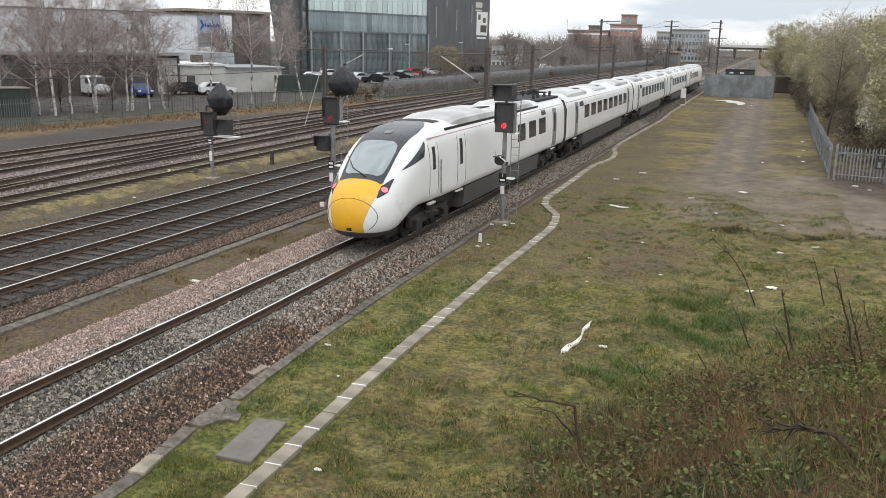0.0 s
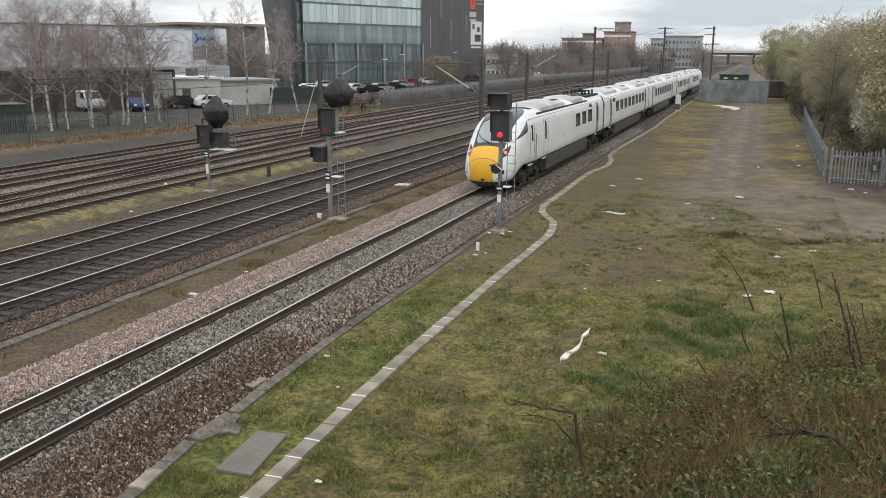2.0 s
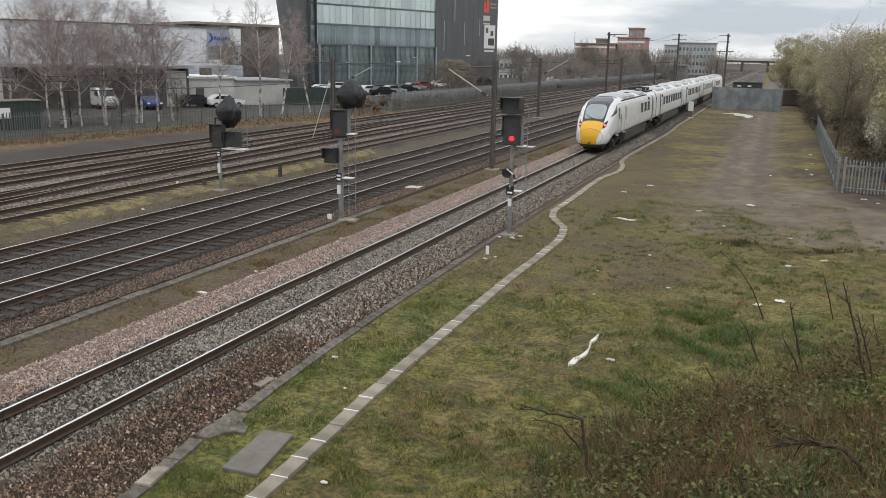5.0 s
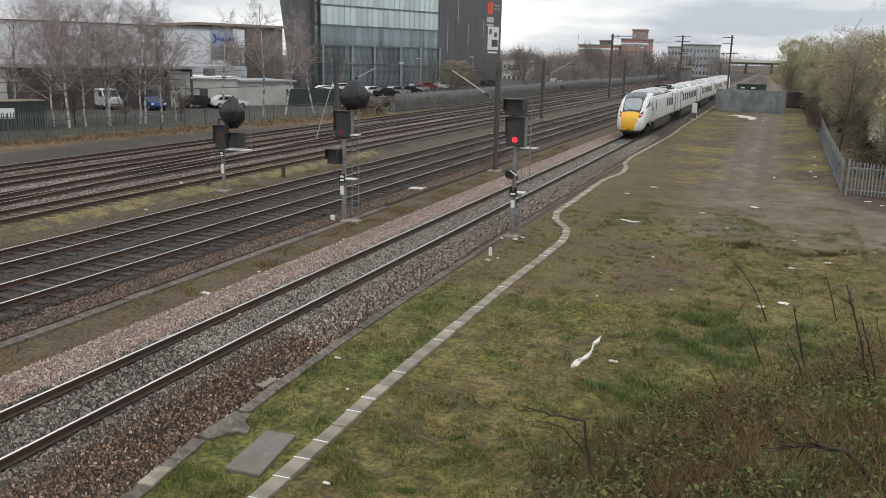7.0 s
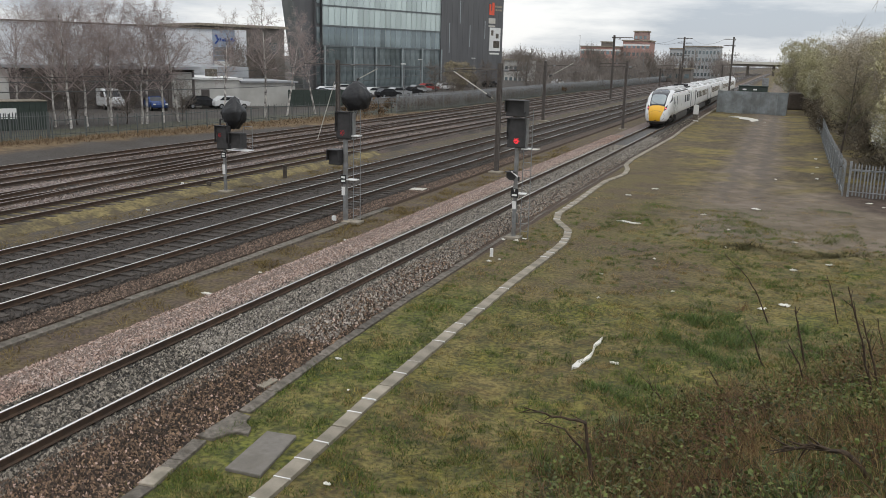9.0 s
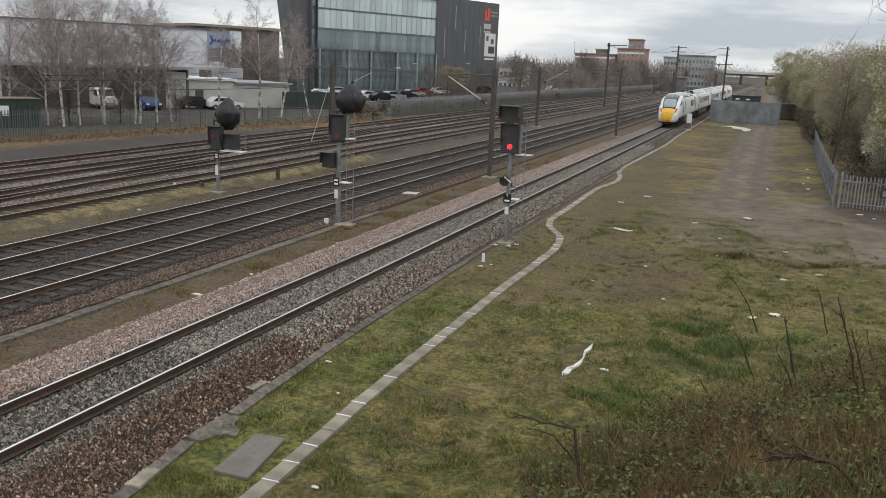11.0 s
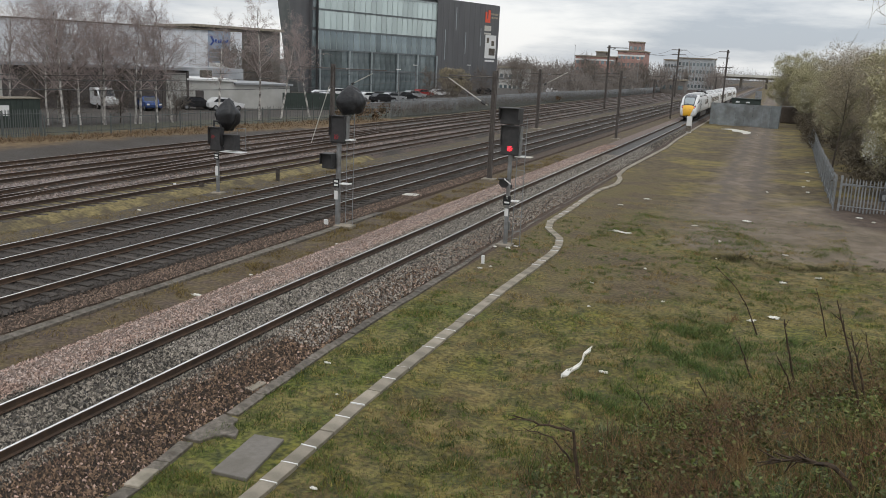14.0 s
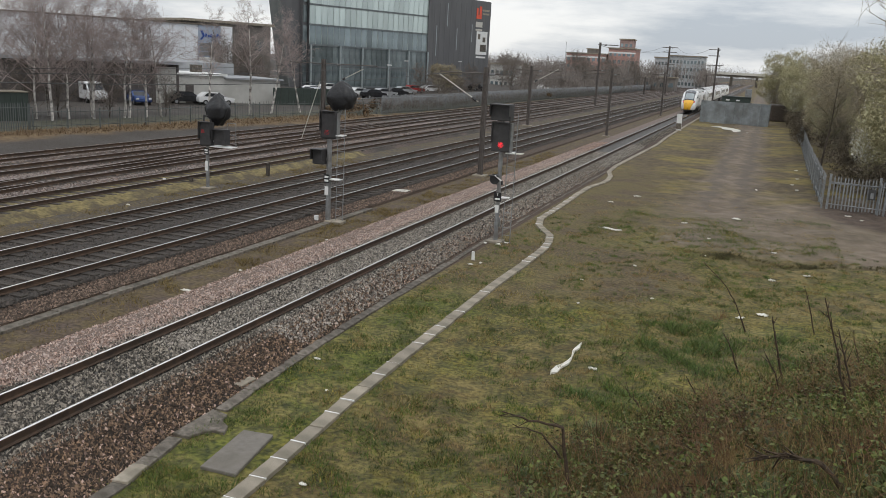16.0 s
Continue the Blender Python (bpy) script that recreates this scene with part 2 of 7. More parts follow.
M["grass_green"] = mat("green grass blades", (0.045, 0.085, 0.012), (0.15, 0.20, 0.032), island=True, rough=0.8, c3=(0.03, 0.05, 0.010), scale3=0.9, amount3=0.7)
M["grass_moss"] = mat("mossy short turf", (0.07, 0.056, 0.010), (0.38, 0.30, 0.075), island=True, rough=0.9, c3=(0.045, 0.064, 0.012), scale3=0.6, amount3=0.9)
M["grass_dry"] = mat("dry straw grass", (0.13, 0.088, 0.032), (0.42, 0.305, 0.13), island=True, rough=0.9)
M["bramble"] = mat("brown bramble stems", (0.024, 0.013, 0.007), (0.28, 0.162, 0.082), island=True, rough=0.85)
M["stalk"] = mat("dead brown stalks", (0.026, 0.017, 0.010), (0.085, 0.056, 0.033), 14, 0.95, 0, 0.01, 60)
M["car_white"] = mat("white car paint", (0.7, 0.7, 0.7), (0.76, 0.76, 0.76), 2, 0.25)
M["car_silver"] = mat("silver car paint", (0.4, 0.41, 0.42), (0.46, 0.47, 0.48), 2, 0.25, 0.3)
M["car_red"] = mat("red car paint", (0.30, 0.03, 0.03), (0.36, 0.04, 0.04), 2, 0.25)
M["car_blue"] = mat("blue car paint", (0.03, 0.06, 0.18), (0.04, 0.08, 0.22), 2, 0.25)
M["car_black"] = mat("black car paint", (0.02, 0.02, 0.022), (0.03, 0.03, 0.032), 2, 0.2)
M["tyre"] = mat("black rubber", (0.012, 0.012, 0.012), (0.02, 0.02, 0.02), 4, 0.8)
M["orange"] = mat("orange red logo", (0.75, 0.10, 0.05), (0.8, 0.12, 0.06), 3, 0.5)

# ---------------------------------------------------------------- mesh helpers


def mesh_ob(name, bm, material):
    me = bpy.data.meshes.new(name)
    bm.to_mesh(me)
    bm.free()
    for m in material if isinstance(material, (list, tuple)) else [material]:
        me.materials.append(m)
    return new(name, me)


def part(name, bm, material, parent, label=""):
    ob = mesh_ob(name, bm, material)
    ob.parent = parent
    return tagged(ob, label) if label else ob


def share(name, me, parent, m):
    ob = new(name, me)
    ob.parent = parent
    ob.matrix_local = m
    return ob


def thing(name, m, label, category, group="", kind=""):
    e = new(name)
    e.empty_display_size = 0.2
    e.matrix_world = m
    return tagged(e, label, category, group, kind)


def box(bm, x0, x1, y0, y1, z0, z1, m=None, bevel=0.0):
    g = bmesh.ops.create_cube(bm, size=1.0)
    vs = g["verts"]
    bmesh.ops.scale(bm, vec=(x1 - x0, y1 - y0, z1 - z0), verts=vs)
    bmesh.ops.translate(bm, vec=((x0 + x1) / 2, (y0 + y1) / 2, (z0 + z1) / 2), verts=vs)
    if bevel:
        es = list({e for v in vs for e in v.link_edges})
        r = bmesh.ops.bevel(bm, geom=es, offset=bevel, segments=2, affect="EDGES", profile=0.5)
        vs = list({v for f in r["faces"] for v in f.verts} | {v for v in vs if v.is_valid})
    if m is not None:
        bmesh.ops.transform(bm, matrix=m, verts=[v for v in vs if v.is_valid])
    return bm


def abox(x0, x1, y0, y1, z0, z1, m=None, bevel=0.0):
    return box(bmesh.new(), x0, x1, y0, y1, z0, z1, m, bevel)


def rod(bm, a, b, r0, r1=None, n=6):
    a, b = Vector(a), Vector(b)
    r1 = r0 if r1 is None else r1
    d = b - a
    if d.length < 1e-5:
        return bm
    q = d.to_track_quat("Z", "Y").to_matrix()
    ra, rb = [], []
    for i in range(n):
        c = Vector((math.cos(2 * math.pi * i / n), math.sin(2 * math.pi * i / n), 0))
        ra.append(bm.verts.new(a + q @ (c * r0)))
        rb.append(bm.verts.new(b + q @ (c * r1)))
    for i in range(n):
        j = (i + 1) % n
        bm.faces.new((ra[i], ra[j], rb[j], rb[i]))
    bm.faces.new(ra[::-1])
    bm.faces.new(rb)
    return bm


def arod(a, b, r0, r1=None, n=8):
    return rod(bmesh.new(), a, b, r0, r1, n)


def prism(bm, poly, y0, y1):
    """An (x, z) outline drawn out along y."""
    a = [bm.verts.new((x, y0, z)) for x, z in poly]
    b = [bm.verts.new((x, y1, z)) for x, z in poly]
    n = len(poly)
    for i in range(n):
        bm.faces.new((a[i], a[(i + 1) % n], b[(i + 1) % n], b[i]))
    bm.faces.new(a[::-1])
    bm.faces.new(b)
    bmesh.ops.recalc_face_normals(bm, faces=bm.faces[:])
    return bm


def raw_mesh(name, verts, faces, material, smooth=False):
    """A mesh from numpy arrays of vertices and of equal-sided faces."""
    me = bpy.data.meshes.new(name)
    verts, faces = np.asarray(verts, np.float32), np.asarray(faces, np.int32)
    k = faces.shape[1]
    me.vertices.add(len(verts))
    me.vertices.foreach_set("co", verts.ravel())
    me.loops.add(faces.size)
    me.loops.foreach_set("vertex_index", faces.ravel())
    me.polygons.add(len(faces))
    me.polygons.foreach_set("loop_start", np.arange(0, faces.size, k, dtype=np.int32))
    me.update(calc_edges=True)
    me.validate()
    me.materials.append(material)
    if smooth:
        me.shade_smooth()
    return new(name, me)


rng = np.random.default_rng(7)


def frame_of(a, b, z=0.0):
    """A pose at a, with its x axis towards b on plan."""
    d = math.atan2(b[1] - a[1], b[0] - a[0])
    return Matrix.Translation((a[0], a[1], z)) @ Matrix.Rotation(d, 4, "Z"), math.hypot(b[0] - a[0], b[1] - a[1])


# ---------------------------------------------------------------- ground


def smooth01(v):
    v = np.clip(v, 0, 1)
    return v * v * (3 - 2 * v)


def ground_z(x, y):
    """Height of the land: rail level a little above it, a bank below the viewpoint."""
    x, y = np.asarray(x, float), np.asarray(y, float)
    z = np.full(np.broadcast(x, y).shape, -0.42)
    z = z + 0.42 * smooth01((-x - 29) / 6)                       # yard edge and street
    d = (x - 8.2) * 0.55 - (y - 15.0) * 0.45                      # bank under the viewpoint
    z = z + 1.6 * smooth01(d / 6.0) + 0.9 * smooth01((x - 10) / 5) * smooth01((26 - y) / 14)
    z = z + 0.05 * np.sin(x * 0.9 + 1.3 * np.sin(y * 0.31)) * smooth01((x - 3) / 3)
    lumps = np.sin(2.3 * x + 1.6 * np.sin(1.3 * y)) * np.sin(1.7 * y + 1.4 * np.sin(1.9 * x)) + 0.6 * np.sin(4.1 * x - 1.1 * y) * np.sin(3.3 * y + 0.8 * x)
    return z + 0.035 * lumps * smooth01((x - 5.2) / 1.2) * smooth01((70 - y) / 20)


def ground_mat():
    m = bpy.data.materials.new("mixed turf, cinder and earth")
    m.use_nodes = True
    n, l = m.node_tree.nodes, m.node_tree.links
    b = n["Principled BSDF"]
    b.inputs["Roughness"].default_value = 0.95
    co = n.new("ShaderNodeTexCoord")
    sp = n.new("ShaderNodeSeparateXYZ")
    l.new(co.outputs["Object"], sp.inputs[0])

    def noise_(scale, detail=6, lo=0.35, hi=0.65):
        t = n.new("ShaderNodeTexNoise")
        t.inputs["Scale"].default_value, t.inputs["Detail"].default_value = scale, detail
        l.new(co.outputs["Object"], t.inputs["Vector"])
        r = n.new("ShaderNodeMapRange")
        r.inputs["From Min"].default_value, r.inputs["From Max"].default_value = lo, hi
        l.new(t.outputs["Fac"], r.inputs["Value"])
        return r.outputs[0]

    def mixc(fac, a, c):
        x = n.new("ShaderNodeMix")
        x.data_type = "RGBA"
        if isinstance(fac, float):
            x.inputs["Factor"].default_value = fac
        else:
            l.new(fac, x.inputs["Factor"])
        for key, v in (("A", a), ("B", c)):
            if isinstance(v, tuple):
                x.inputs[key].default_value = (*v, 1)
            else:
                l.new(v, x.inputs[key])
        return x.outputs["Result"]

    def maths(op, a, c):
        x = n.new("ShaderNodeMath")
        x.operation = op
        for i, v in enumerate((a, c)):
            if isinstance(v, (int, float)):
                x.inputs[i].default_value = v
            else:
                l.new(v, x.inputs[i])
        x.use_clamp = False
        return x.outputs[0]

    def step(v, lo, hi):
        r = n.new("ShaderNodeMapRange")
        r.interpolation_type = "SMOOTHSTEP"
        r.inputs["From Min"].default_value, r.inputs["From Max"].default_value = lo, hi
        l.new(v, r.inputs["Value"])
        return r.outputs[0]

    wob = noise_(0.35, 5, 0.0, 1.0)
    fine = noise_(9.0)
    mid = noise_(1.7)
    broad = noise_(0.22, 6, 0.42, 0.60)
    X = maths("ADD", sp.outputs["X"], maths("MULTIPLY", maths("SUBTRACT", wob, 0.5), 3.0))
    Y = maths("ADD", sp.outputs["Y"], maths("MULTIPLY", maths("SUBTRACT", wob, 0.5), 26.0))
    patch0 = noise_(0.45, 6, 0.42, 0.60)
    moss = mixc(fine, (0.04, 0.043, 0.005), (0.245, 0.212, 0.036))
    green = mixc(fine, (0.018, 0.036, 0.004), (0.10, 0.145, 0.016))
    brown = mixc(fine, (0.062, 0.04, 0.014), (0.165, 0.112, 0.045))
    dirt = mixc(patch0, mixc(mid, (0.115, 0.088, 0.062), (0.165, 0.13, 0.096)), mixc(mid, (0.16, 0.125, 0.095), (0.235, 0.185, 0.145)))
    cinder = mixc(fine, (0.035, 0.03, 0.026), (0.10, 0.085, 0.07))
    scrub = mixc(mid, (0.10, 0.062, 0.03), (0.19, 0.13, 0.065))
    field = mixc(broad, moss, brown)
    field = mixc(mixc(mid, (0.0, 0.0, 0.0), (0.5, 0.5, 0.5)), field, green)
    lump = noise_(1.1, 6, 0.40, 0.60)
    field = mixc(mixc(lump, (0.0, 0.0, 0.0), (0.42, 0.42, 0.42)), field, mixc(fine, (0.036, 0.028, 0.008), (0.105, 0.074, 0.024)))
    field = mixc(maths("MULTIPLY", noise_(0.42, 6, 0.44, 0.60), maths("ADD", 0.15, maths("MULTIPLY", step(Y, 19.0, 29.0), 0.65))), field, mixc(mid, (0.085, 0.058, 0.022), (0.15, 0.105, 0.042)))
    lane = maths("MULTIPLY", maths("MULTIPLY", step(X, 2.0, 2.6), maths("SUBTRACT", 1.0, step(X, 4.0, 5.2))), maths("SUBTRACT", 1.0, step(sp.outputs["Y"], 21.0, 27.0)))
    field = mixc(maths("MULTIPLY", lane, 0.6), field, mixc(fine, (0.03, 0.048, 0.006), (0.125, 0.155, 0.022)))
    clump = noise_(0.85, 7, 0.42, 0.58)
    spot = noise_(2.3, 6, 0.46, 0.62)
    field = mixc(maths("MULTIPLY", clump, 0.55), field, mixc(fine, (0.12, 0.09, 0.03), (0.30, 0.235, 0.085)))
    field = mixc(maths("MULTIPLY", spot, 0.6), field, mixc(fine, (0.022, 0.026, 0.008), (0.07, 0.072, 0.022)))
    tan = mixc(mid, (0.06, 0.043, 0.025), (0.13, 0.092, 0.05))
    olive = mixc(mid, (0.125, 0.096, 0.028), (0.23, 0.175, 0.052))
    patch = noise_(0.6, 7, 0.42, 0.58)
    swath = noise_(0.16, 7, 0.47, 0.57)
    far_field = mixc(0.08, mixc(maths("MULTIPLY", patch, 0.6), mixc(swath, tan, olive), mixc(mid, (0.05, 0.036, 0.022), (0.105, 0.078, 0.048))), moss)
    field = mixc(step(Y, 33.0, 52.0), field, far_field)
    # a vehicle track worn into the far field, and bare earth where it turns
    rut = maths("MULTIPLY", step(X, 7.8, 9.6), maths("SUBTRACT", 1.0, step(X, 11.4, 13.2)))
    rut = maths("MULTIPLY", rut, step(Y, 40.0, 56.0))
    wheel = maths("MULTIPLY", maths("SUBTRACT", 1.0, step(maths("ABSOLUTE", maths("SUBTRACT", maths("ABSOLUTE", maths("SUBTRACT", X, 10.4), 0.0), 0.85), 0.0), 0.2, 0.55)), 0.5)
    bare = maths("MULTIPLY", maths("MULTIPLY", step(X, 6.8, 9.6), step(sp.outputs["Y"], 34.0, 36.0)), maths("SUBTRACT", 1.0, step(Y, 46.0, 58.0)))
    field = mixc(maths("MULTIPLY", maths("MAXIMUM", rut, bare), 0.85), field, dirt)
    field = mixc(maths("MULTIPLY", maths("MULTIPLY", rut, wheel), 1.2), field, (0.10, 0.082, 0.066))
    worn = maths("MULTIPLY", maths("MULTIPLY", step(Y, 23.0, 30.0), maths("SUBTRACT", 1.0, step(Y, 52.0, 70.0))), maths("SUBTRACT", 1.0, step(X, 5.6, 7.6)))
    oval = maths("ADD", maths("POWER", maths("DIVIDE", maths("ABSOLUTE", maths("SUBTRACT", X, 7.4), 0.0), 2.8), 2.0), maths("POWER", maths("DIVIDE", maths("ABSOLUTE", maths("SUBTRACT", sp.outputs["Y"], 29.5), 0.0), 5.0), 2.0))
    worn = maths("MAXIMUM", worn, maths("SUBTRACT", 1.0, step(oval, 0.6, 1.4)))
    gateway = maths("ADD", maths("POWER", maths("DIVIDE", maths("ABSOLUTE", maths("SUBTRACT", X, 18.6), 0.0), 4.0), 2.0), maths("POWER", maths("DIVIDE", maths("ABSOLUTE", maths("SUBTRACT", sp.outputs["Y"], 49.0), 0.0), 4.5), 2.0))
    field = mixc(maths("MULTIPLY", maths("SUBTRACT", 1.0, step(gateway, 0.5, 1.3)), 0.85), field, mixc(mid, (0.05, 0.033, 0.025), (0.095, 0.066, 0.05)))
    # leaf litter on the bank, darkened for the shade in bramble hollows
    litter = maths("SUBTRACT", maths("SUBTRACT", X, 8.9), maths("MULTIPLY", maths("MAXIMUM", maths("SUBTRACT", sp.outputs["Y"], 15.0), 0.0), 0.85))
    field = mixc(maths("MULTIPLY", step(litter, -0.3, 0.7), 0.9), field, mixc(mid, (0.022, 0.016, 0.008), (0.07, 0.052, 0.022)))
    field = mixc(maths("MULTIPLY", worn, 0.8), field, mixc(patch, mixc(fine, (0.05, 0.034, 0.019), (0.125, 0.088, 0.05)), mixc(fine, (0.075, 0.06, 0.02), (0.15, 0.115, 0.045))))
    left = mixc(mid, cinder, mixc(fine, (0.06, 0.046, 0.024), (0.14, 0.10, 0.045)))
    strip = mixc(mid, mixc(fine, (0.065, 0.046, 0.02), (0.15, 0.112, 0.048)), mixc(fine, (0.05, 0.035, 0.026), (0.12, 0.085, 0.062)))
    far_left = mixc(broad, mixc(fine, (0.04, 0.033, 0.027), (0.068, 0.057, 0.048)), mixc(fine, (0.048, 0.042, 0.037), (0.085, 0.075, 0.066)))
    c = mixc(step(X, 0.2, 0.6), strip, field)
    c = mixc(maths("SUBTRACT", 1.0, step(X, -12.6, -11.8)), c, left)
    c = mixc(maths("SUBTRACT", 1.0, step(X, -30.5, -29.0)), c, far_left)
    edge = maths("ADD", X, maths("MULTIPLY", step(sp.outputs["Y"], 45.0, 110.0), -7.5))
    c = mixc(maths("SUBTRACT", 1.0, step(edge, -34.6, -32.8)), c, scrub)
    c = mixc(maths("SUBTRACT", 1.0, step(edge, -38.6, -37.0)), c, mixc(mid, (0.048, 0.048, 0.034), (0.092, 0.09, 0.06)))
    c = mixc(maths("SUBTRACT", 1.0, step(edge, -44.0, -42.0)), c, far_left)
    l.new(c, b.inputs["Base Color"])
    bu = n.new("ShaderNodeBump")
    bu.inputs["Distance"].default_value = 0.025
    tb = n.new("ShaderNodeTexNoise")
    tb.inputs["Scale"].default_value, tb.inputs["Detail"].default_value = 14, 6
    l.new(co.outputs["Object"], tb.inputs["Vector"])
    l.new(tb.outputs["Fac"], bu.inputs["Height"])
    l.new(bu.outputs[0], b.inputs["Normal"])
    return m


def axis_steps(parts):
    out = []
    for a, b, n in parts:
        out += list(np.linspace(a, b, n, endpoint=False))
    return np.array(out + [parts[-1][1]])


def make_ground():
    xs = axis_steps([(-1500, -200, 8), (-200, -60, 20), (-60, 2, 62), (2, 20, 110), (20, 60, 20), (60, 900, 8)])
    ys = axis_steps([(-200, 0, 10), (0, 8, 16), (8, 40, 190), (40, 60, 60), (60, 200, 70), (200, 3000, 16)])
    gx, gy = np.meshgrid(xs, ys)
    v = np.stack([gx, gy, ground_z(gx, gy)], -1).reshape(-1, 3)
    w = len(xs)
    i = (np.arange(len(ys) - 1)[:, None] * w + np.arange(w - 1)[None]).ravel()
    f = np.stack([i, i + 1, i + w + 1, i + w], 1)
    g = raw_mesh("ground", v, f, ground_mat(), True)
    tagged(g, "mossy turf, bare earth and cinders beside the railway", "ground", kind="structure")


make_ground()

# ---------------------------------------------------------------- tracks
RAIL = [(-0.07, -0.16), (0.07, -0.16), (0.07, -0.148), (0.012, -0.13), (0.012, -0.04), (0.036, -0.032), (0.036, -0.004),
        (-0.036, -0.004), (-0.036, -0.032), (-0.012, -0.04), (-0.012, -0.13), (-0.07, -0.148)]
HEAD = [(-0.035, -0.006), (0.018, -0.006), (0.014, 0.0), (-0.031, 0.0)]


def track(cx, label, head, sleeper, y0=-4.0, y1=800.0, sleepers=300, step=0.65, first=6.0, sink=0.0):
    t = thing("railway_track", pose(cx, 0, 0), label, "railway track", "parallel railway tracks", "structure")
    for s in (-1, 1):
        r = part("rail", prism(bmesh.new(), [(x + s * 0.7525, z) for x, z in RAIL], y0, y1), M["rail_side"], t)
        part("rail_head", prism(bmesh.new(), [(x + s * 0.7525, z) for x, z in HEAD], y0, y1), M[head], r, "worn bright top of the rail")
    bm = abox(-1.28, 1.28, -0.125, 0.125, -0.32, -0.165, bevel=0.015)
    me = bpy.data.meshes.new("sleeper")
    bm.to_mesh(me)
    bm.free()
    me.materials.append(M[sleeper])
    for i in range(sleepers):
        share("sleeper", me, t, pose(rng.normal(0, 0.015), first + i * step + rng.normal(0, 0.02), rng.normal(0, 0.004) - sink, 0, 0, rng.normal(0, 0.6)))
    return t


def bed(name, x0, x1, z, material, label, y0=-4.0, y1=800.0, toe=0.35, base=-0.5):
    b = mesh_ob(name, prism(bmesh.new(), [(x0 - toe, base), (x1 + toe, base), (x1, z), (x0, z)], y0, y1), M[material])
    return tagged(b, label, "ballast", kind="structure")


NEAR, MAIN_A, MAIN_B = 0.0, -7.10, -10.52
YARD = [-16.2, -19.9, -23.6, -27.3]
track(NEAR, "single line of bright rails bedded in grey ballast", "rail_head", "sleeper_conc", sleepers=230, sink=0.05)
track(MAIN_A, "main line rails on dark oily sleepers", "rail_head", "sleeper_old")
track(MAIN_B, "main line rails on dark oily sleepers", "rail_head", "sleeper_old")
track(YARD[0], "disused siding with yellow moss between the rails", "rail_dull", "sleeper_old", first=12)
for x in YARD[1:]:
    track(x, "rusty yard siding in brown ballast", "rail_dull", "sleeper_old", first=14, sleepers=200)


def turnout(line):
    """A siding that swings across from one track to the next."""
    t = thing("railway_track", pose(0, 0, 0), "rusty connecting track curving across the yard", "railway track", "parallel railway tracks", "structure")
    pts = []
    for a, c in zip(line, line[1:]):
        for i in range(6):
            pts.append(Vector((a[0] + (c[0] - a[0]) * i / 6, a[1] + (c[1] - a[1]) * i / 6, 0)))
    pts.append(Vector((*line[-1], 0)))
    for side in (-0.7525, 0.7525):
        for name, prof, material in (("rail", RAIL, "rail_side"), ("rail_head", HEAD, "rail_dull")):
            bm = bmesh.new()
            rings = []
            for i, p in enumerate(pts):
                d = (pts[min(i + 1, len(pts) - 1)] - pts[max(i - 1, 0)]).normalized()
                n = Vector((d.y, -d.x, 0))
                rings.append([bm.verts.new(p + n * (side + x) + Vector((0, 0, z + 0.004))) for x, z in prof])
            k = len(prof)
            for u, v in zip(rings, rings[1:]):
                for j in range(k):
                    bm.faces.new((u[j], u[(j + 1) % k], v[(j + 1) % k], v[j]))
            bmesh.ops.recalc_face_normals(bm, faces=bm.faces[:])
            part(name, bm, M[material], t)


turnout([(-18.0, 8.0), (-18.5, 16.0), (-19.3, 27.0), (-20.7, 40.0), (-21.8, 53.0), (-22.9, 70.0), (-23.5, 88.0), (-23.6, 100.0)])
bed("ballast_bed", -1.35, 1.25, -0.20, "bed_grey", "grey crushed stone bed under the rails")
bed("ballast_shoulder", 1.25, 1.55, -0.235, "bed_brown", "brown stained stone shoulder", toe=1.25)
bed("ballast_shoulder", -2.45, -1.35, -0.22, "bed_pink", "pale pinkish stone shoulder", toe=0.25)
bed("ballast_bed", -12.0, -5.75, -0.205, "bed_dark", "dark oily stone bed under the main lines", toe=0.2)
bed("ballast_shoulder", -5.75, -4.75, -0.30, "bed_brown", "brown stone shoulder beside the main line", toe=0.1)
bed("ballast_bed", -17.3, -14.9, -0.185, "bed_moss", "moss covered siding bed", y1=55.0, toe=0.9)
bed("ballast_bed", -17.3, -15.0, -0.17, "bed_yard", "brown cindery siding bed", y0=55.0, toe=0.4)
bed("ballast_bed", -29.0, -17.3, -0.185, "bed_yard", "brown cindery bed of the yard sidings", toe=0.3)


def kerb_x(y):
    """Where the concrete edging runs beside the near line."""
    return np.interp(y, [7.5, 10.1, 12.0, 14.6, 17.0, 21.0, 30.0, 60.0], [3.02, 2.90, 2.68, 2.55, 2.42, 2.31, 2.14, 2.14])


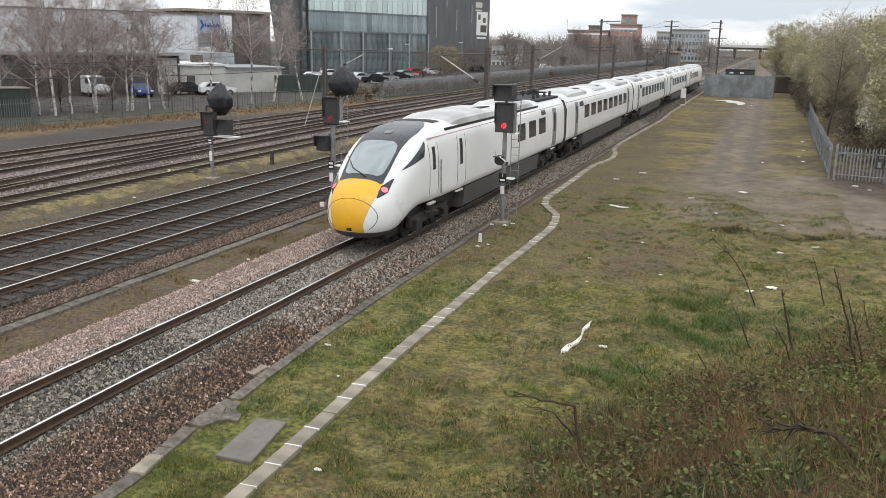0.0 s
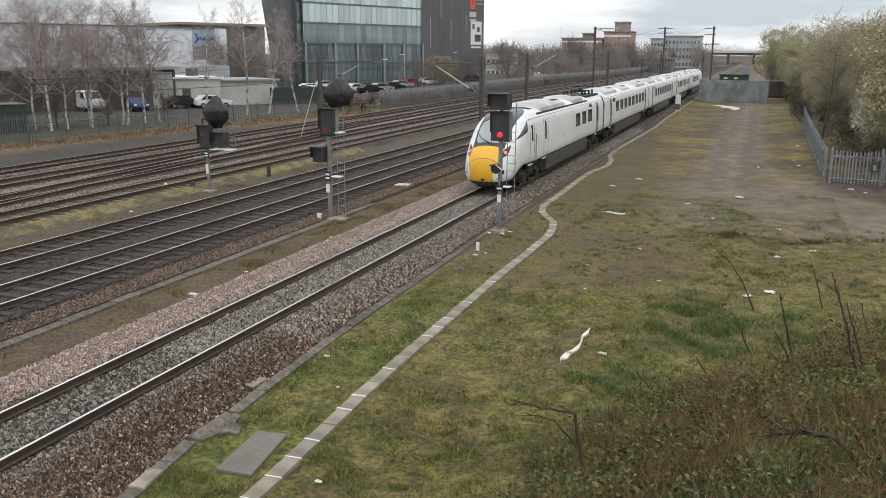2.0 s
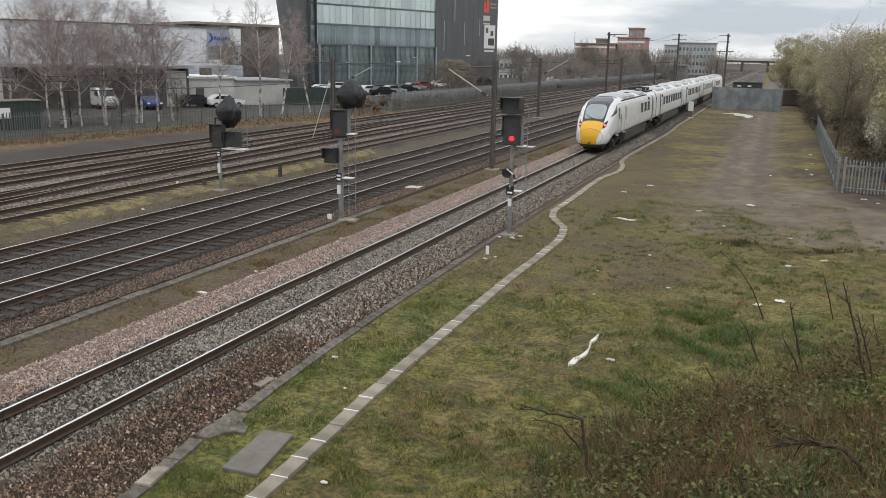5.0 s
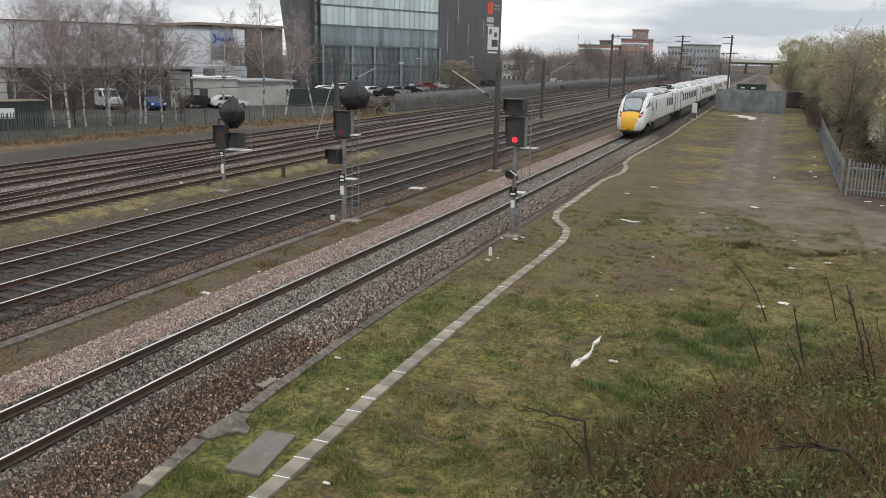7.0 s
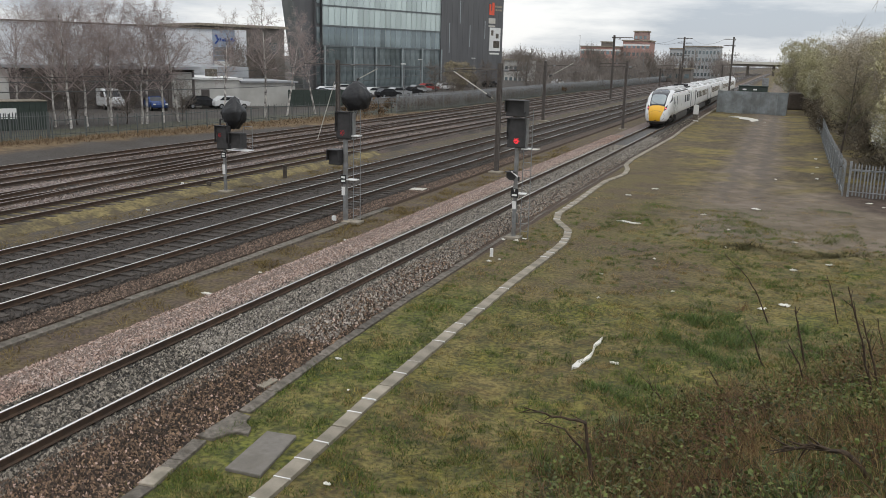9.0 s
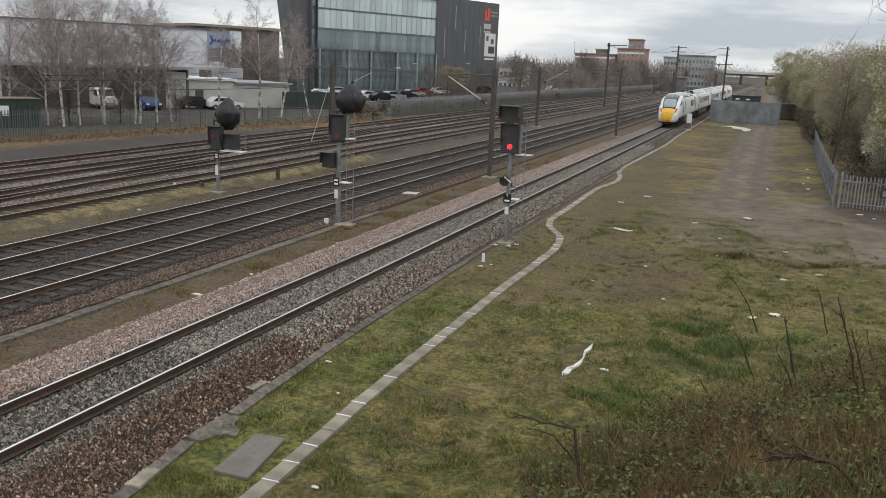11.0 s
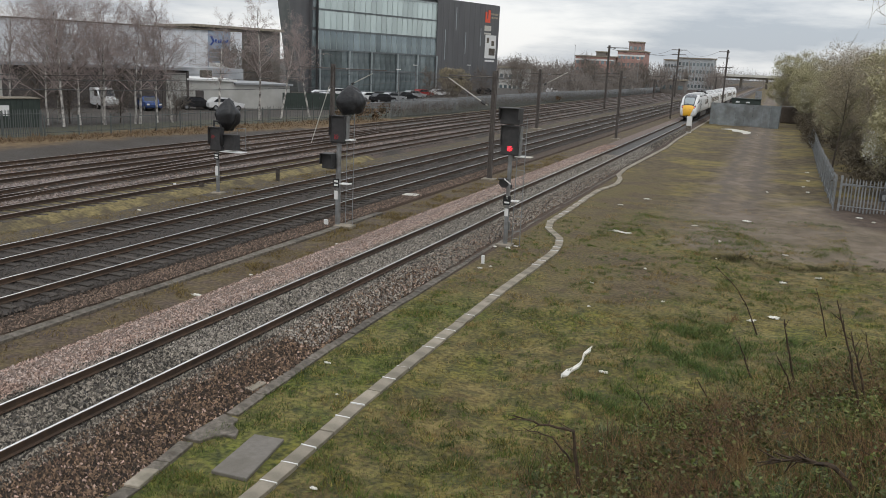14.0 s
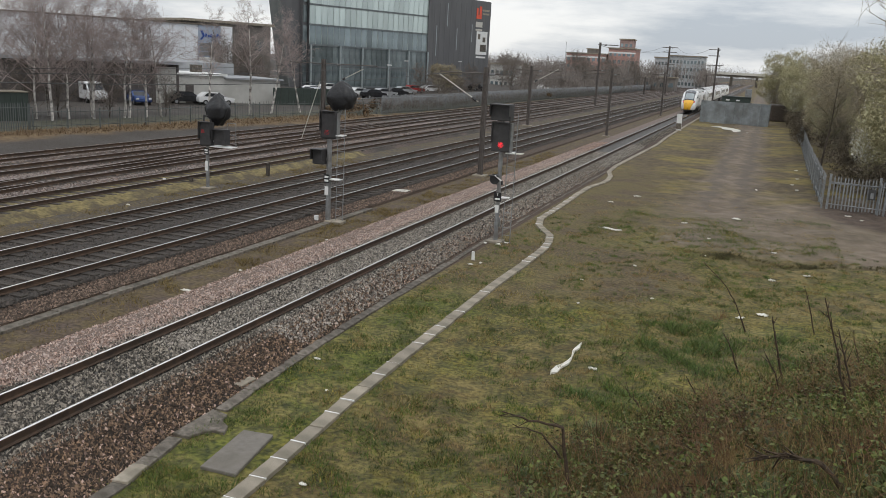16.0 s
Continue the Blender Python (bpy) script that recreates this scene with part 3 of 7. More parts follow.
def stones(name, x0, x1, y0, y1, count, size, material, zf, label, power=1.0):
    """Loose stones, each a small skewed octahedron, thicker on the ground near the viewpoint."""
    x = rng.uniform(x0, x1, count)
    y = y0 + (y1 - y0) * rng.uniform(0, 1, count) ** power
    on = (x < kerb_x(y) - 0.10) | (x > 4.0)
    x, y, count = x[on], y[on], int(on.sum())
    base = np.array([[1, 0, -0.5], [0, 1, -0.5], [-1, 0, -0.5], [0, -1, -0.5], [0, 0, 0.8]], float)
    tri = np.array([[0, 1, 4], [1, 2, 4], [2, 3, 4], [3, 0, 4]])
    s = size * rng.uniform(0.6, 1.35, (count, 1, 1)) * rng.uniform(0.6, 1.3, (count, 1, 3))
    v = base[None] * s + rng.normal(0, size * 0.25, (count, 5, 3))
    ang = rng.uniform(0, 2 * np.pi, count)
    q = np.zeros((count, 3, 3))
    q[:, 0, 0] = q[:, 1, 1] = np.cos(ang)
    q[:, 0, 1], q[:, 1, 0], q[:, 2, 2] = -np.sin(ang), np.sin(ang), 1.0
    q = q + rng.normal(0, 0.22, (count, 3, 3))
    v = np.einsum("nij,nkj->nki", q, v)
    v += np.stack([x, y, zf(x, y) + rng.uniform(-0.2, 0.6, count) * size], -1)[:, None]
    f = (tri[None] + 5 * np.arange(count)[:, None, None]).reshape(-1, 3)
    ob = raw_mesh(name, v.reshape(-1, 3), f, M[material])
    return tagged(ob, label, "ballast", kind="stuff")


def near_bed(x, y):
    a = np.abs(x)
    z = -0.19 - 0.05 * smooth01((a - 1.2) / 1.0) - np.where(x > 1.5, 0.15 * (x - 1.5), 0.0)
    return np.where(np.abs(a - 0.7525) < 0.12, -0.21, z)


stones("ballast_stones", -1.45, 1.45, 8, 70, 85000, 0.031, "stone_grey", near_bed, "loose grey ballast stones between the rails", 1.45)
stones("ballast_stones", 1.1, 2.95, 8, 60, 58000, 0.030, "stone_brown", near_bed, "loose brown ballast stones beside the rails", 1.6)
stones("ballast_stones", 1.1, 2.1, 26, 110, 9000, 0.04, "stone_grey", near_bed, "loose grey ballast stones beside the rails", 1.3)
stones("ballast_stones", -2.65, -1.3, 8, 80, 66000, 0.03, "stone_pink", near_bed, "loose pinkish ballast stones beside the rails", 1.4)
stones("ballast_stones", -12.1, -5.6, 14, 60, 22000, 0.04, "stone_dark", lambda x, y: -0.205 + 0 * x, "loose dark ballast stones of the main lines", 1.5)
stones("ballast_stones", -6.0, -4.72, 10, 60, 22000, 0.030, "stone_rust", lambda x, y: -0.29 + 0 * x, "loose brown ballast stones beside the main line", 1.5)
stones("ballast_stones", -29.2, -17.4, 22, 80, 16000, 0.05, "stone_rust", lambda x, y: -0.185 + 0 * x, "loose rusty ballast stones of the yard", 1.3)
for pale_a, pale_b in ((-26.7, -26.0), (-18.5, -17.9)):
    stones("ballast_stones", pale_a, pale_b, 22, 80, 4500, 0.032, "stone_pale", lambda x, y: -0.165 + 0 * x, "thin pale ballast between the yard sidings", 1.3)
stones("ballast_stones", -22.2, -21.5, 22, 90, 12000, 0.034, "stone_pale", lambda x, y: -0.16 + 0 * x, "pale fresh ballast between the yard sidings", 1.3)
stones("ballast_stones", 1.1, 2.8, 8, 40, 2600, 0.028, "stone_pink", lambda x, y: near_bed(x, y) + 0.012, "stray pinkish stones on the brown shoulder", 1.6)

# lighter stones on top, starting further from the viewpoint
stones("ballast_stones", -0.66, 0.66, 15, 70, 14000, 0.03, "stone_light", lambda x, y: near_bed(x, y) + 0.01, "lighter grey ballast further out between the rails", 1.2)
stones("ballast_stones", 0.9, 2.2, 17, 80, 12000, 0.034, "stone_light", lambda x, y: near_bed(x, y) + 0.01, "lighter grey ballast further out beside the rails", 1.2)
stones("ballast_stones", -2.6, -1.0, 12, 70, 16000, 0.03, "stone_blush", lambda x, y: near_bed(x, y) + 0.012, "lighter pink ballast further out beside the rails", 1.2)

# ---------------------------------------------------------------- the train
CAR_ENDS = [(0.0, 24.35), (24.75, 50.25), (50.65, 76.2), (76.6, 102.2), (102.6, 127.4)]
NOSE_S = [0.0, 0.03, 0.10, 0.25, 0.5, 0.9, 1.4, 1.9, 2.4, 3.2, 4.5, 6.0]
NOSE_T = [1.11, 1.36, 1.58, 1.80, 2.00, 2.22, 2.58, 2.92, 3.20, 3.48, 3.66, 3.70]
NOSE_B = [1.09, 0.80, 0.61, 0.46, 0.36, 0.31, 0.34, 0.50, 0.76, 0.98, 1.02, 1.02]
NOSE_W = [0.02, 0.40, 0.62, 0.82, 0.99, 1.13, 1.22, 1.28, 1.31, 1.34, 1.36, 1.36]
NOSE_N = [2.0, 2.1, 2.3, 2.5, 2.6, 2.7, 2.8, 3.0, 3.2, 3.5, 3.8, 3.8]


def at_s(s, table):
    """Smooth run through a table of sections, in the root of the distance so that the tip is round."""
    u = [math.sqrt(v) for v in NOSE_S]
    x = math.sqrt(min(max(s, 0.0), 6.0))
    n = len(u)
    i = min(n - 2, max(0, int(np.searchsorted(u, x)) - 1))

    def slope(k):
        if k == n - 1:
            return 0.0
        d1 = (table[k + 1] - table[k]) / (u[k + 1] - u[k])
        if k == 0:
            return d1
        d0 = (table[k] - table[k - 1]) / (u[k] - u[k - 1])
        return 0.0 if d0 * d1 <= 0 else 2 * d0 * d1 / (d0 + d1)

    h = u[i + 1] - u[i]
    t = (x - u[i]) / h
    return ((2 * t ** 3 - 3 * t * t + 1) * table[i] + (t ** 3 - 2 * t * t + t) * h * slope(i)
            + (3 * t * t - 2 * t ** 3) * table[i + 1] + (t ** 3 - t * t) * h * slope(i + 1))


def hull(s, a):
    """A point of the train's skin: s metres behind the nose, angle a round the section."""
    w, zb, zt, n = at_s(s, NOSE_W), at_s(s, NOSE_B), at_s(s, NOSE_T), at_s(s, NOSE_N)
    c, d = math.cos(a), math.sin(a)
    if d < 0:
        n *= 1 + 1.1 * min(1.0, max(0.0, (s - 2.0) / 3.0))
    zc = zb + (zt - zb) * 0.46
    h = (zt - zc) if d > 0 else (zc - zb)
    x = w * math.copysign(abs(c) ** (2 / n), c)
    z = zc + h * math.copysign(abs(d) ** (2 / n), d)
    lean = 0.16 * max(0.0, 1 - s / 2.0)
    return Vector((x * (1 - 0.05 * max(0.0, (z - 2.2) / 1.5)), s + lean, z))


def skin_x(z, s=10.0):
    """Half width of the skin at a height."""
    lo, hi = -math.pi / 2, math.pi / 2
    for _ in range(34):
        m = (lo + hi) / 2
        if hull(s, m).z < z:
            lo = m
        else:
            hi = m
    return hull(s, lo).x


def crisp_edges(bm, angle=0.5, rings=()):
    """Keeps the shading of flat sides apart from that of the edges round them."""
    bmesh.ops.recalc_face_normals(bm, faces=bm.faces[:])
    held = {v for r in rings for v in r}
    for e in bm.edges:
        if (held and e.verts[0] in held and e.verts[1] in held) or (not held and e.calc_face_angle(0.0) > angle):
            e.smooth = False


def side_patch(y0, y1, z0, z1, side, proud=0.006, s0=None, rows=5, slant=0.0):
    """A panel that follows the curve of the body side. slant moves its top along."""
    bm = bmesh.new()
    grid = []
    for i in range(rows + 1):
        z = z0 + (z1 - z0) * i / rows
        k = slant * i / rows
        row = []
        for y in (y0 + k, y1 + k):
            s = min(6.0, y) if s0 else 10.0
            row.append(bm.verts.new((side * (skin_x(z, s) + proud), y, z)))
        grid.append(row)
    for i in range(rows):
        f = (grid[i][0], grid[i][1], grid[i + 1][1], grid[i + 1][0])
        bm.faces.new(f if side > 0 else f[::-1]).smooth = True
    r = bmesh.ops.extrude_face_region(bm, geom=bm.faces[:])
    bmesh.ops.translate(bm, vec=(-side * 0.03, 0, 0), verts=[e for e in r["geom"] if isinstance(e, bmesh.types.BMVert)])
    bmesh.ops.recalc_face_normals(bm, faces=bm.faces[:])
    for f in bm.faces:
        f.smooth = abs(f.normal.x) > 0.35
    crisp_edges(bm)
    return bm


def nose_patch(test, s0, s1, a0, a1, ns, na, out):
    """The piece of the nose skin where test(point, s) holds, a little proud of it."""
    bm = bmesh.new()
    vs = {}
    pts = {}
    for i in range(ns + 1):
        for j in range(na + 1):
            s = s0 + (s1 - s0) * i / ns
            a = a0 + (a1 - a0) * j / na
            p = hull(s, a)
            e = 0.002
            nrm = (hull(s, a + e) - hull(s, a - e)).cross(hull(s + e, a) - hull(max(0, s - e), a))
            nrm = nrm.normalized() if nrm.length > 1e-9 else Vector((0, -1, 0))
            if nrm.dot(p - Vector((0, s + 1.0, 2.0))) < 0:
                nrm = -nrm
            pts[i, j] = (p, s, p + nrm * out)

    def vert(k):
        if k not in vs:
            vs[k] = bm.verts.new(pts[k][2])
        return vs[k]

    for i in range(ns):
        for j in range(na):
            ks = ((i, j), (i, j + 1), (i + 1, j + 1), (i + 1, j))
            c = sum((pts[k][0] for k in ks), Vector()) / 4
            if test(c, (pts[ks[0]][1] + pts[ks[2]][1]) / 2):
                bm.faces.new([vert(k) for k in ks])
    bmesh.ops.recalc_face_normals(bm, faces=bm.faces[:])
    for f in bm.faces:
        f.smooth = True
    return bm


def nose_band(s0, s1, ns, nj, lo, hi, side, out):
    """A piece of the nose skin between two smooth lines over s: widths across the top (side 0) or heights on a side."""
    bm = bmesh.new()

    def angle(s, v):
        a, c = (math.pi, 0.0) if side == 0 else (-math.pi / 2, math.pi / 2)
        for _ in range(26):
            m = (a + c) / 2
            p = hull(s, m)
            if (p.x if side == 0 else p.z) < v:
                a = m
            else:
                c = m
        return (a + c) / 2

    rows = []
    for i in range(ns + 1):
        s = s0 + (s1 - s0) * i / ns
        row = []
        for j in range(nj + 1):
            a = angle(s, lo(s) + (hi(s) - lo(s)) * j / nj)
            p, e = hull(s, a), 0.004
            nrm = (hull(s, a + e) - hull(s, a - e)).cross(hull(s + e, a) - hull(s - e, a))
            nrm = nrm.normalized() if nrm.length > 1e-10 else Vector((0, 0, 1))
            if nrm.dot(p - Vector((0, s + 1.0, 1.8))) < 0:
                nrm = -nrm
            q = p + nrm * out
            if side < 0:
                q.x = -q.x
            row.append(bm.verts.new(q))
        rows.append(row)
    for r0, r1 in zip(rows, rows[1:]):
        for j in range(nj):
            bm.faces.new((r0[j], r0[j + 1], r1[j + 1], r1[j])).smooth = True
    bmesh.ops.recalc_face_normals(bm, faces=bm.faces[:])
    up = sum((f.normal.z if side == 0 else f.normal.x * side) for f in bm.faces)
    if up < 0:
        bmesh.ops.reverse_faces(bm, faces=bm.faces[:])
    return bm


def line(ss, vs):
    return lambda s: float(np.interp(s, ss, vs))


def car_shell(y0, y1, nose):
    bm = bmesh.new()
    na = 104 if nose else 56
    if nose:
        ss = [6.0 * (k / 84) ** 2 for k in range(85)] + [y1 - y0]
    else:
        ss = [6.0, 6.06, 6.0 + y1 - y0 - 0.06, 6.0 + y1 - y0]
    rings = []
    for k, s in enumerate(ss):
        ring = []
        for j in range(na):
            p = hull(s if nose else 6.0, 2 * math.pi * j / na)
            if not nose and k in (0, len(ss) - 1):
                p.x *= 0.96
                p.z = 2.3 + (p.z - 2.3) * 0.97
            p.y = p.y + y0 if nose else s - 6.0 + y0
            ring.append(bm.verts.new(p))
        rings.append(ring)
    for a, b in zip(rings, rings[1:]):
        for j in range(na):
            f = bm.faces.new((a[j], a[(j + 1) % na], b[(j + 1) % na], b[j]))
            f.smooth = True
    bm.faces.new(rings[0][::-1])
    bm.faces.new(rings[-1])
    crisp_edges(bm, 0.35, rings[1:] if not nose else rings[-1:])
    return bm


def wheelset(parent, y):
    bm = bmesh.new()
    for x in (-0.75, 0.75):
        rod(bm, (x - 0.065, y, 0.43), (x + 0.065, y, 0.43), 0.43, 0.43, 20)
        rod(bm, (x * 1.05 - 0.09, y, 0.43), (x * 1.05 + 0.09, y, 0.43), 0.13, 0.13, 12)
    rod(bm, (-0.8, y, 0.43), (0.8, y, 0.43), 0.09, 0.09, 10)
    part("wheelset", bm, M["train_dark"], parent)


def bogie(parent, y):
    bm = bmesh.new()
    for s in (-1, 1):
        prism(bm, [(s * 1.0, 0.45), (s * 1.14, 0.45), (s * 1.14, 0.78), (s * 1.0, 0.78)], y - 1.75, y + 1.75)
        for d in (-1.3, 1.3):
            box(bm, s * 1.04 - 0.12, s * 1.04 + 0.14 * s + 0.12, y + d - 0.22, y + d + 0.22, 0.28, 0.66)
        rod(bm, (s * 1.2, y - 0.55, 0.75), (s * 1.2, y + 0.55, 0.62), 0.05)
        rod(bm, (s * 1.1, y, 0.6), (s * 1.1, y, 1.0), 0.2, 0.2, 12)
        box(bm, min(s * 1.12, s * 1.3), max(s * 1.12, s * 1.3), y + 0.9, y + 1.25, 0.32, 0.4)
        box(bm, min(s * 1.12, s * 1.3), max(s * 1.12, s * 1.3), y + 0.9, y + 1.25, 0.62, 0.68)
    box(bm, -1.0, 1.0, y - 0.3, y + 0.3, 0.5, 0.85)
    b = part("bogie", bm, M["train_dark"], parent, "dark bogie frame with axle boxes")
    return b


def roof_casing(ya, yb, top):
    """A rounded casing on the roof whose ends slope down to it."""
    bm = bmesh.new()
    rings = []
    for y, u in ((ya, 0.2), (ya + 0.5, 0.8), (ya + 1.2, 1.0), (yb - 1.2, 1.0), (yb - 0.4, 0.75), (yb, 0.1)):
        z = 3.5 + (top - 3.5) * u
        w = 0.9 + 0.12 * u
        rings.append([bm.verts.new((x * w, y, max(3.3, h))) for x, h in
                      ((-1.08, 3.38), (-1.02, z - 0.17), (-0.84, z - 0.05), (-0.5, z), (0.0, z + 0.015), (0.5, z), (0.84, z - 0.05), (1.02, z - 0.17), (1.08, 3.38))])
    for a, b in zip(rings, rings[1:]):
        for j in range(8):
            bm.faces.new((a[j], a[j + 1], b[j + 1], b[j]))
    bm.faces.new(rings[0])
    bm.faces.new(rings[-1][::-1])
    bmesh.ops.recalc_face_normals(bm, faces=bm.faces[:])
    return bm


def make_train():
    t = thing("passenger_train", pose(0, 23, 0), "white five-car high-speed passenger train with a yellow nose", "train")
    for k, (y0, y1) in enumerate(CAR_ENDS):
        c = part("carriage", car_shell(y0 if k == 0 else y0 + 0.25, y1 - 0.25 if k < 4 else y1, k == 0), M["train_white"], t, "white painted carriage with dark tinted windows")
        # skirts and running gear
        lo, hi = (7.4, y1 - 5.6) if k == 0 else (y0 + 5.2, y1 - 5.2)
        bm = bmesh.new()
        prism(bm, [(-1.30, 1.06), (-1.25, 0.36), (-1.1, 0.28), (1.1, 0.28), (1.25, 0.36), (1.30, 1.06)], lo, hi)
        part("underframe_skirt", bm, M["train_grey"], c, "dusty grey underframe fairing")
        bm = bmesh.new()
        prism(bm, [(-0.9, 0.95), (-0.9, 0.6), (0.9, 0.6), (0.9, 0.95)], y0 + (1.2 if k == 0 else 0.1), y1 - 0.1)
        part("underframe", bm, M["train_dark"], c)
        for y in ((4.1 if k == 0 else y0 + 3.1), y1 - 3.2):
            bogie(c, y)
            wheelset(c, y - 1.3)
            wheelset(c, y + 1.3)
        # roof equipment: rounded casings with sloping ends, dark gutters beside them
        spans = ((6.1, 13.2), (14.2, 18.6)) if k == 0 else ((y0 + 0.9, y0 + 7.4), (y0 + 9.0, y0 + 14.5), (y1 - 8.2, y1 - 1.0))
        for q, (ya, yb) in enumerate(spans):
            top = 3.77 if k and q == 1 else 3.84
            pod = part("roof_unit", roof_casing(ya, yb, top), M["train_roof"], c, "pale grey roof equipment casing")
            bm = bmesh.new()
            for i in range(4):
                box(bm, 0.1, 0.75, yb - 2.4 + i * 0.34, yb - 2.22 + i * 0.34, top - 0.02, top + 0.006)
            part("vent", bm, M["train_dark"], pod)
            for x in (-1.13, 1.13) if k == 0 else ():
                part("gutter", abox(x - 0.018, x + 0.018, ya - 0.6, yb + 0.2, 3.38, 3.478), M["train_dark"], pod)
        if k < 4:
            bm = bmesh.new()
            prism(bm, [(-1.2, 0.95), (1.2, 0.95), (1.28, 1.3), (1.27, 2.9), (1.05, 3.42), (-1.05, 3.42), (-1.27, 2.9), (-1.28, 1.3)], y1 - 0.27, y1 + 0.67)
            part("gangway", bm, M["train_dark"], c, "black rubber gangway between carriages")
        for side in (-1, 1):
            if k == 0:
                wins = [(14.55, 15.85), (16.5, 17.8), (18.4, 19.75)]
                doors = [21.35]
            elif k == 4:
                wins = [(y0 + 4.6 + i * 2.15, y0 + 6.1 + i * 2.15) for i in range(6)]
                doors = [y0 + 2.2]
            else:
                wins = [(y0 + 5.0 + i * 2.17, y0 + 6.52 + i * 2.17) for i in range(8)]
                doors = [y0 + 2.3, y1 - 3.2]
            for a, b in wins:
                part("window", side_patch(a, b, 2.08, 2.86, side), M["train_glass"], c)
            for a in doors:
                d = part("door", side_patch(a, a + 0.82, 1.12, 3.18, side, 0.010, rows=16), M["train_door"], c, "grey plug door with a tall window")
                part("door_window", side_patch(a + 0.24, a + 0.58, 1.95, 2.95, side, 0.016, rows=8), M["train_glass"], d)
                part("door_step", abox(side * 1.28 - 0.04, side * 1.28 + 0.04, a, a + 0.8, 1.01, 1.06), M["conc_pale"], c)
            if k > 0:
                part("destination_panel", side_patch(y0 + 3.6, y0 + 4.75, 2.86, 3.14, side), M["train_glass"], c)
            else:
                part("destination_panel", side_patch(19.0, 19.9, 2.98, 3.22, side), M["train_glass"], c)
            # white cantrail above the windows
            part("cantrail_line", side_patch(y0 + (3.6 if k == 0 else 0.3), y1 - 0.3, 3.26, 3.285, side, 0.004, rows=1), M["tail_line"], c, "thin pink line below the roof")
    lead = next(o for o in t.children if o.name == "carriage")
    # nose: yellow panel, windscreen, dark crown, cab windows, doors, lamps
    half = math.pi / 2
    part("yellow_panel", nose_patch(lambda p, s: p.z < 2.26 and s < 0.98 and -0.66 - 0.16 * min(1.0, max(0.0, (p.z - 0.9) / 0.9)) < p.x < 0.46 + 0.32 * min(1.0, max(0.0, (p.z - 0.9) / 0.9)) and s < 1.2 and p.z > 0.62, 0.0, 1.15, -math.pi * 0.5, math.pi * 1.5, 150, 330, 0.005),
         M["train_yellow"], lead, "yellow warning panel across the lower nose")
    wx = line([0.86, 0.95, 1.5, 2.3, 2.8, 3.6, 4.3, 4.9, 5.2], [0.72, 0.76, 0.80, 0.82, 0.85, 0.88, 0.80, 0.60, 0.40])
    part("crown", nose_band(0.86, 5.2, 90, 40, lambda s: -wx(s), wx, 0, 0.010), M["train_black"], lead, "dark grey crown over the cab")
    gx = line([1.06, 1.12, 1.22, 1.6, 2.1, 2.35, 2.46, 2.52], [0.50, 0.60, 0.66, 0.715, 0.725, 0.68, 0.59, 0.47])
    part("windscreen", nose_band(1.06, 2.52, 60, 40, lambda s: -gx(s), gx, 0, 0.018),
         M["screen_glass"], lead, "broad sloping windscreen, coloured pale like mirrored sky")
    bm = bmesh.new()
    a, b, d = hull(0.95, half * 0.95), hull(1.25, half * 1.15), hull(1.85, half * 1.38)
    for p, q in ((a, b), (b, d)):
        rod(bm, p + Vector((0, -0.03, 0.04)), q + Vector((0, -0.03, 0.04)), 0.018, 0.012)
    part("wiper", bm, M["black"], lead)
    lx = line([3.0, 3.06, 3.3, 3.36], [0.08, 0.13, 0.13, 0.09])
    part("crown_lamp", nose_band(3.0, 3.36, 10, 8, lambda s: -lx(s), lx, 0, 0.022), M["post_grey"], lead, "pale oval lamp in the crown")
    part("coupler_notch", nose_patch(lambda p, s: abs(p.x + 0.02) < 0.085 and 0.66 < p.z < 0.76, 0.0, 0.5, -math.pi * 0.75, -math.pi * 0.25, 60, 120, 0.012), M["train_dark"], lead, "dark notch for the coupler")
    bm = bmesh.new()
    ring = []
    for i in range(33):
        u = -0.25 * math.pi + 1.5 * math.pi * i / 32
        x, z = 0.86 * math.cos(u), 1.12 + 0.56 * math.sin(u)
        lo_, hi_ = 0.0, 2.5
        for _ in range(30):
            mid_ = (lo_ + hi_) / 2
            w_, zb_, zt_, n_ = at_s(mid_, NOSE_W), at_s(mid_, NOSE_B), at_s(mid_, NOSE_T), at_s(mid_, NOSE_N)
            zc_ = zb_ + (zt_ - zb_) * 0.46
            h_ = (zt_ - zc_) if z > zc_ else (zc_ - zb_)
            if (abs(x) / w_) ** n_ + (abs(z - zc_) / max(h_, 1e-4)) ** n_ > 1:
                lo_ = mid_
            else:
                hi_ = mid_
        ring.append(Vector((x, hi_ + 0.16 * max(0.0, 1 - hi_ / 2.0) - 0.006, z)))
    for p, q in zip(ring, ring[1:]):
        rod(bm, p, q, 0.010, 0.010, 4)
    part("coupler_cover_seam", bm, M["train_black"], lead, "round seam of the coupler cover")
    for side in (-1, 1):
        h = part("headlight", nose_band(0.42, 1.3, 36, 14, line([0.42, 0.85, 1.3], [1.69, 1.83, 2.19]), line([0.42, 0.6, 0.8, 1.3], [1.71, 1.88, 2.01, 2.22]), side, 0.012),
                 M["train_glass"], lead, "dark swept-back headlight glass")
        part("tail_lamp", nose_band(0.69, 0.91, 14, 10, lambda s: 1.91 + 0.25 * (s - 0.80) - 0.07 * math.sqrt(max(0.0, 1 - ((s - 0.80) / 0.11) ** 2)),
                                    lambda s: 1.91 + 0.25 * (s - 0.80) + 0.07 * math.sqrt(max(0.0, 1 - ((s - 0.80) / 0.11) ** 2)), side, 0.022), M["tail"], h, "lit red tail lamp")
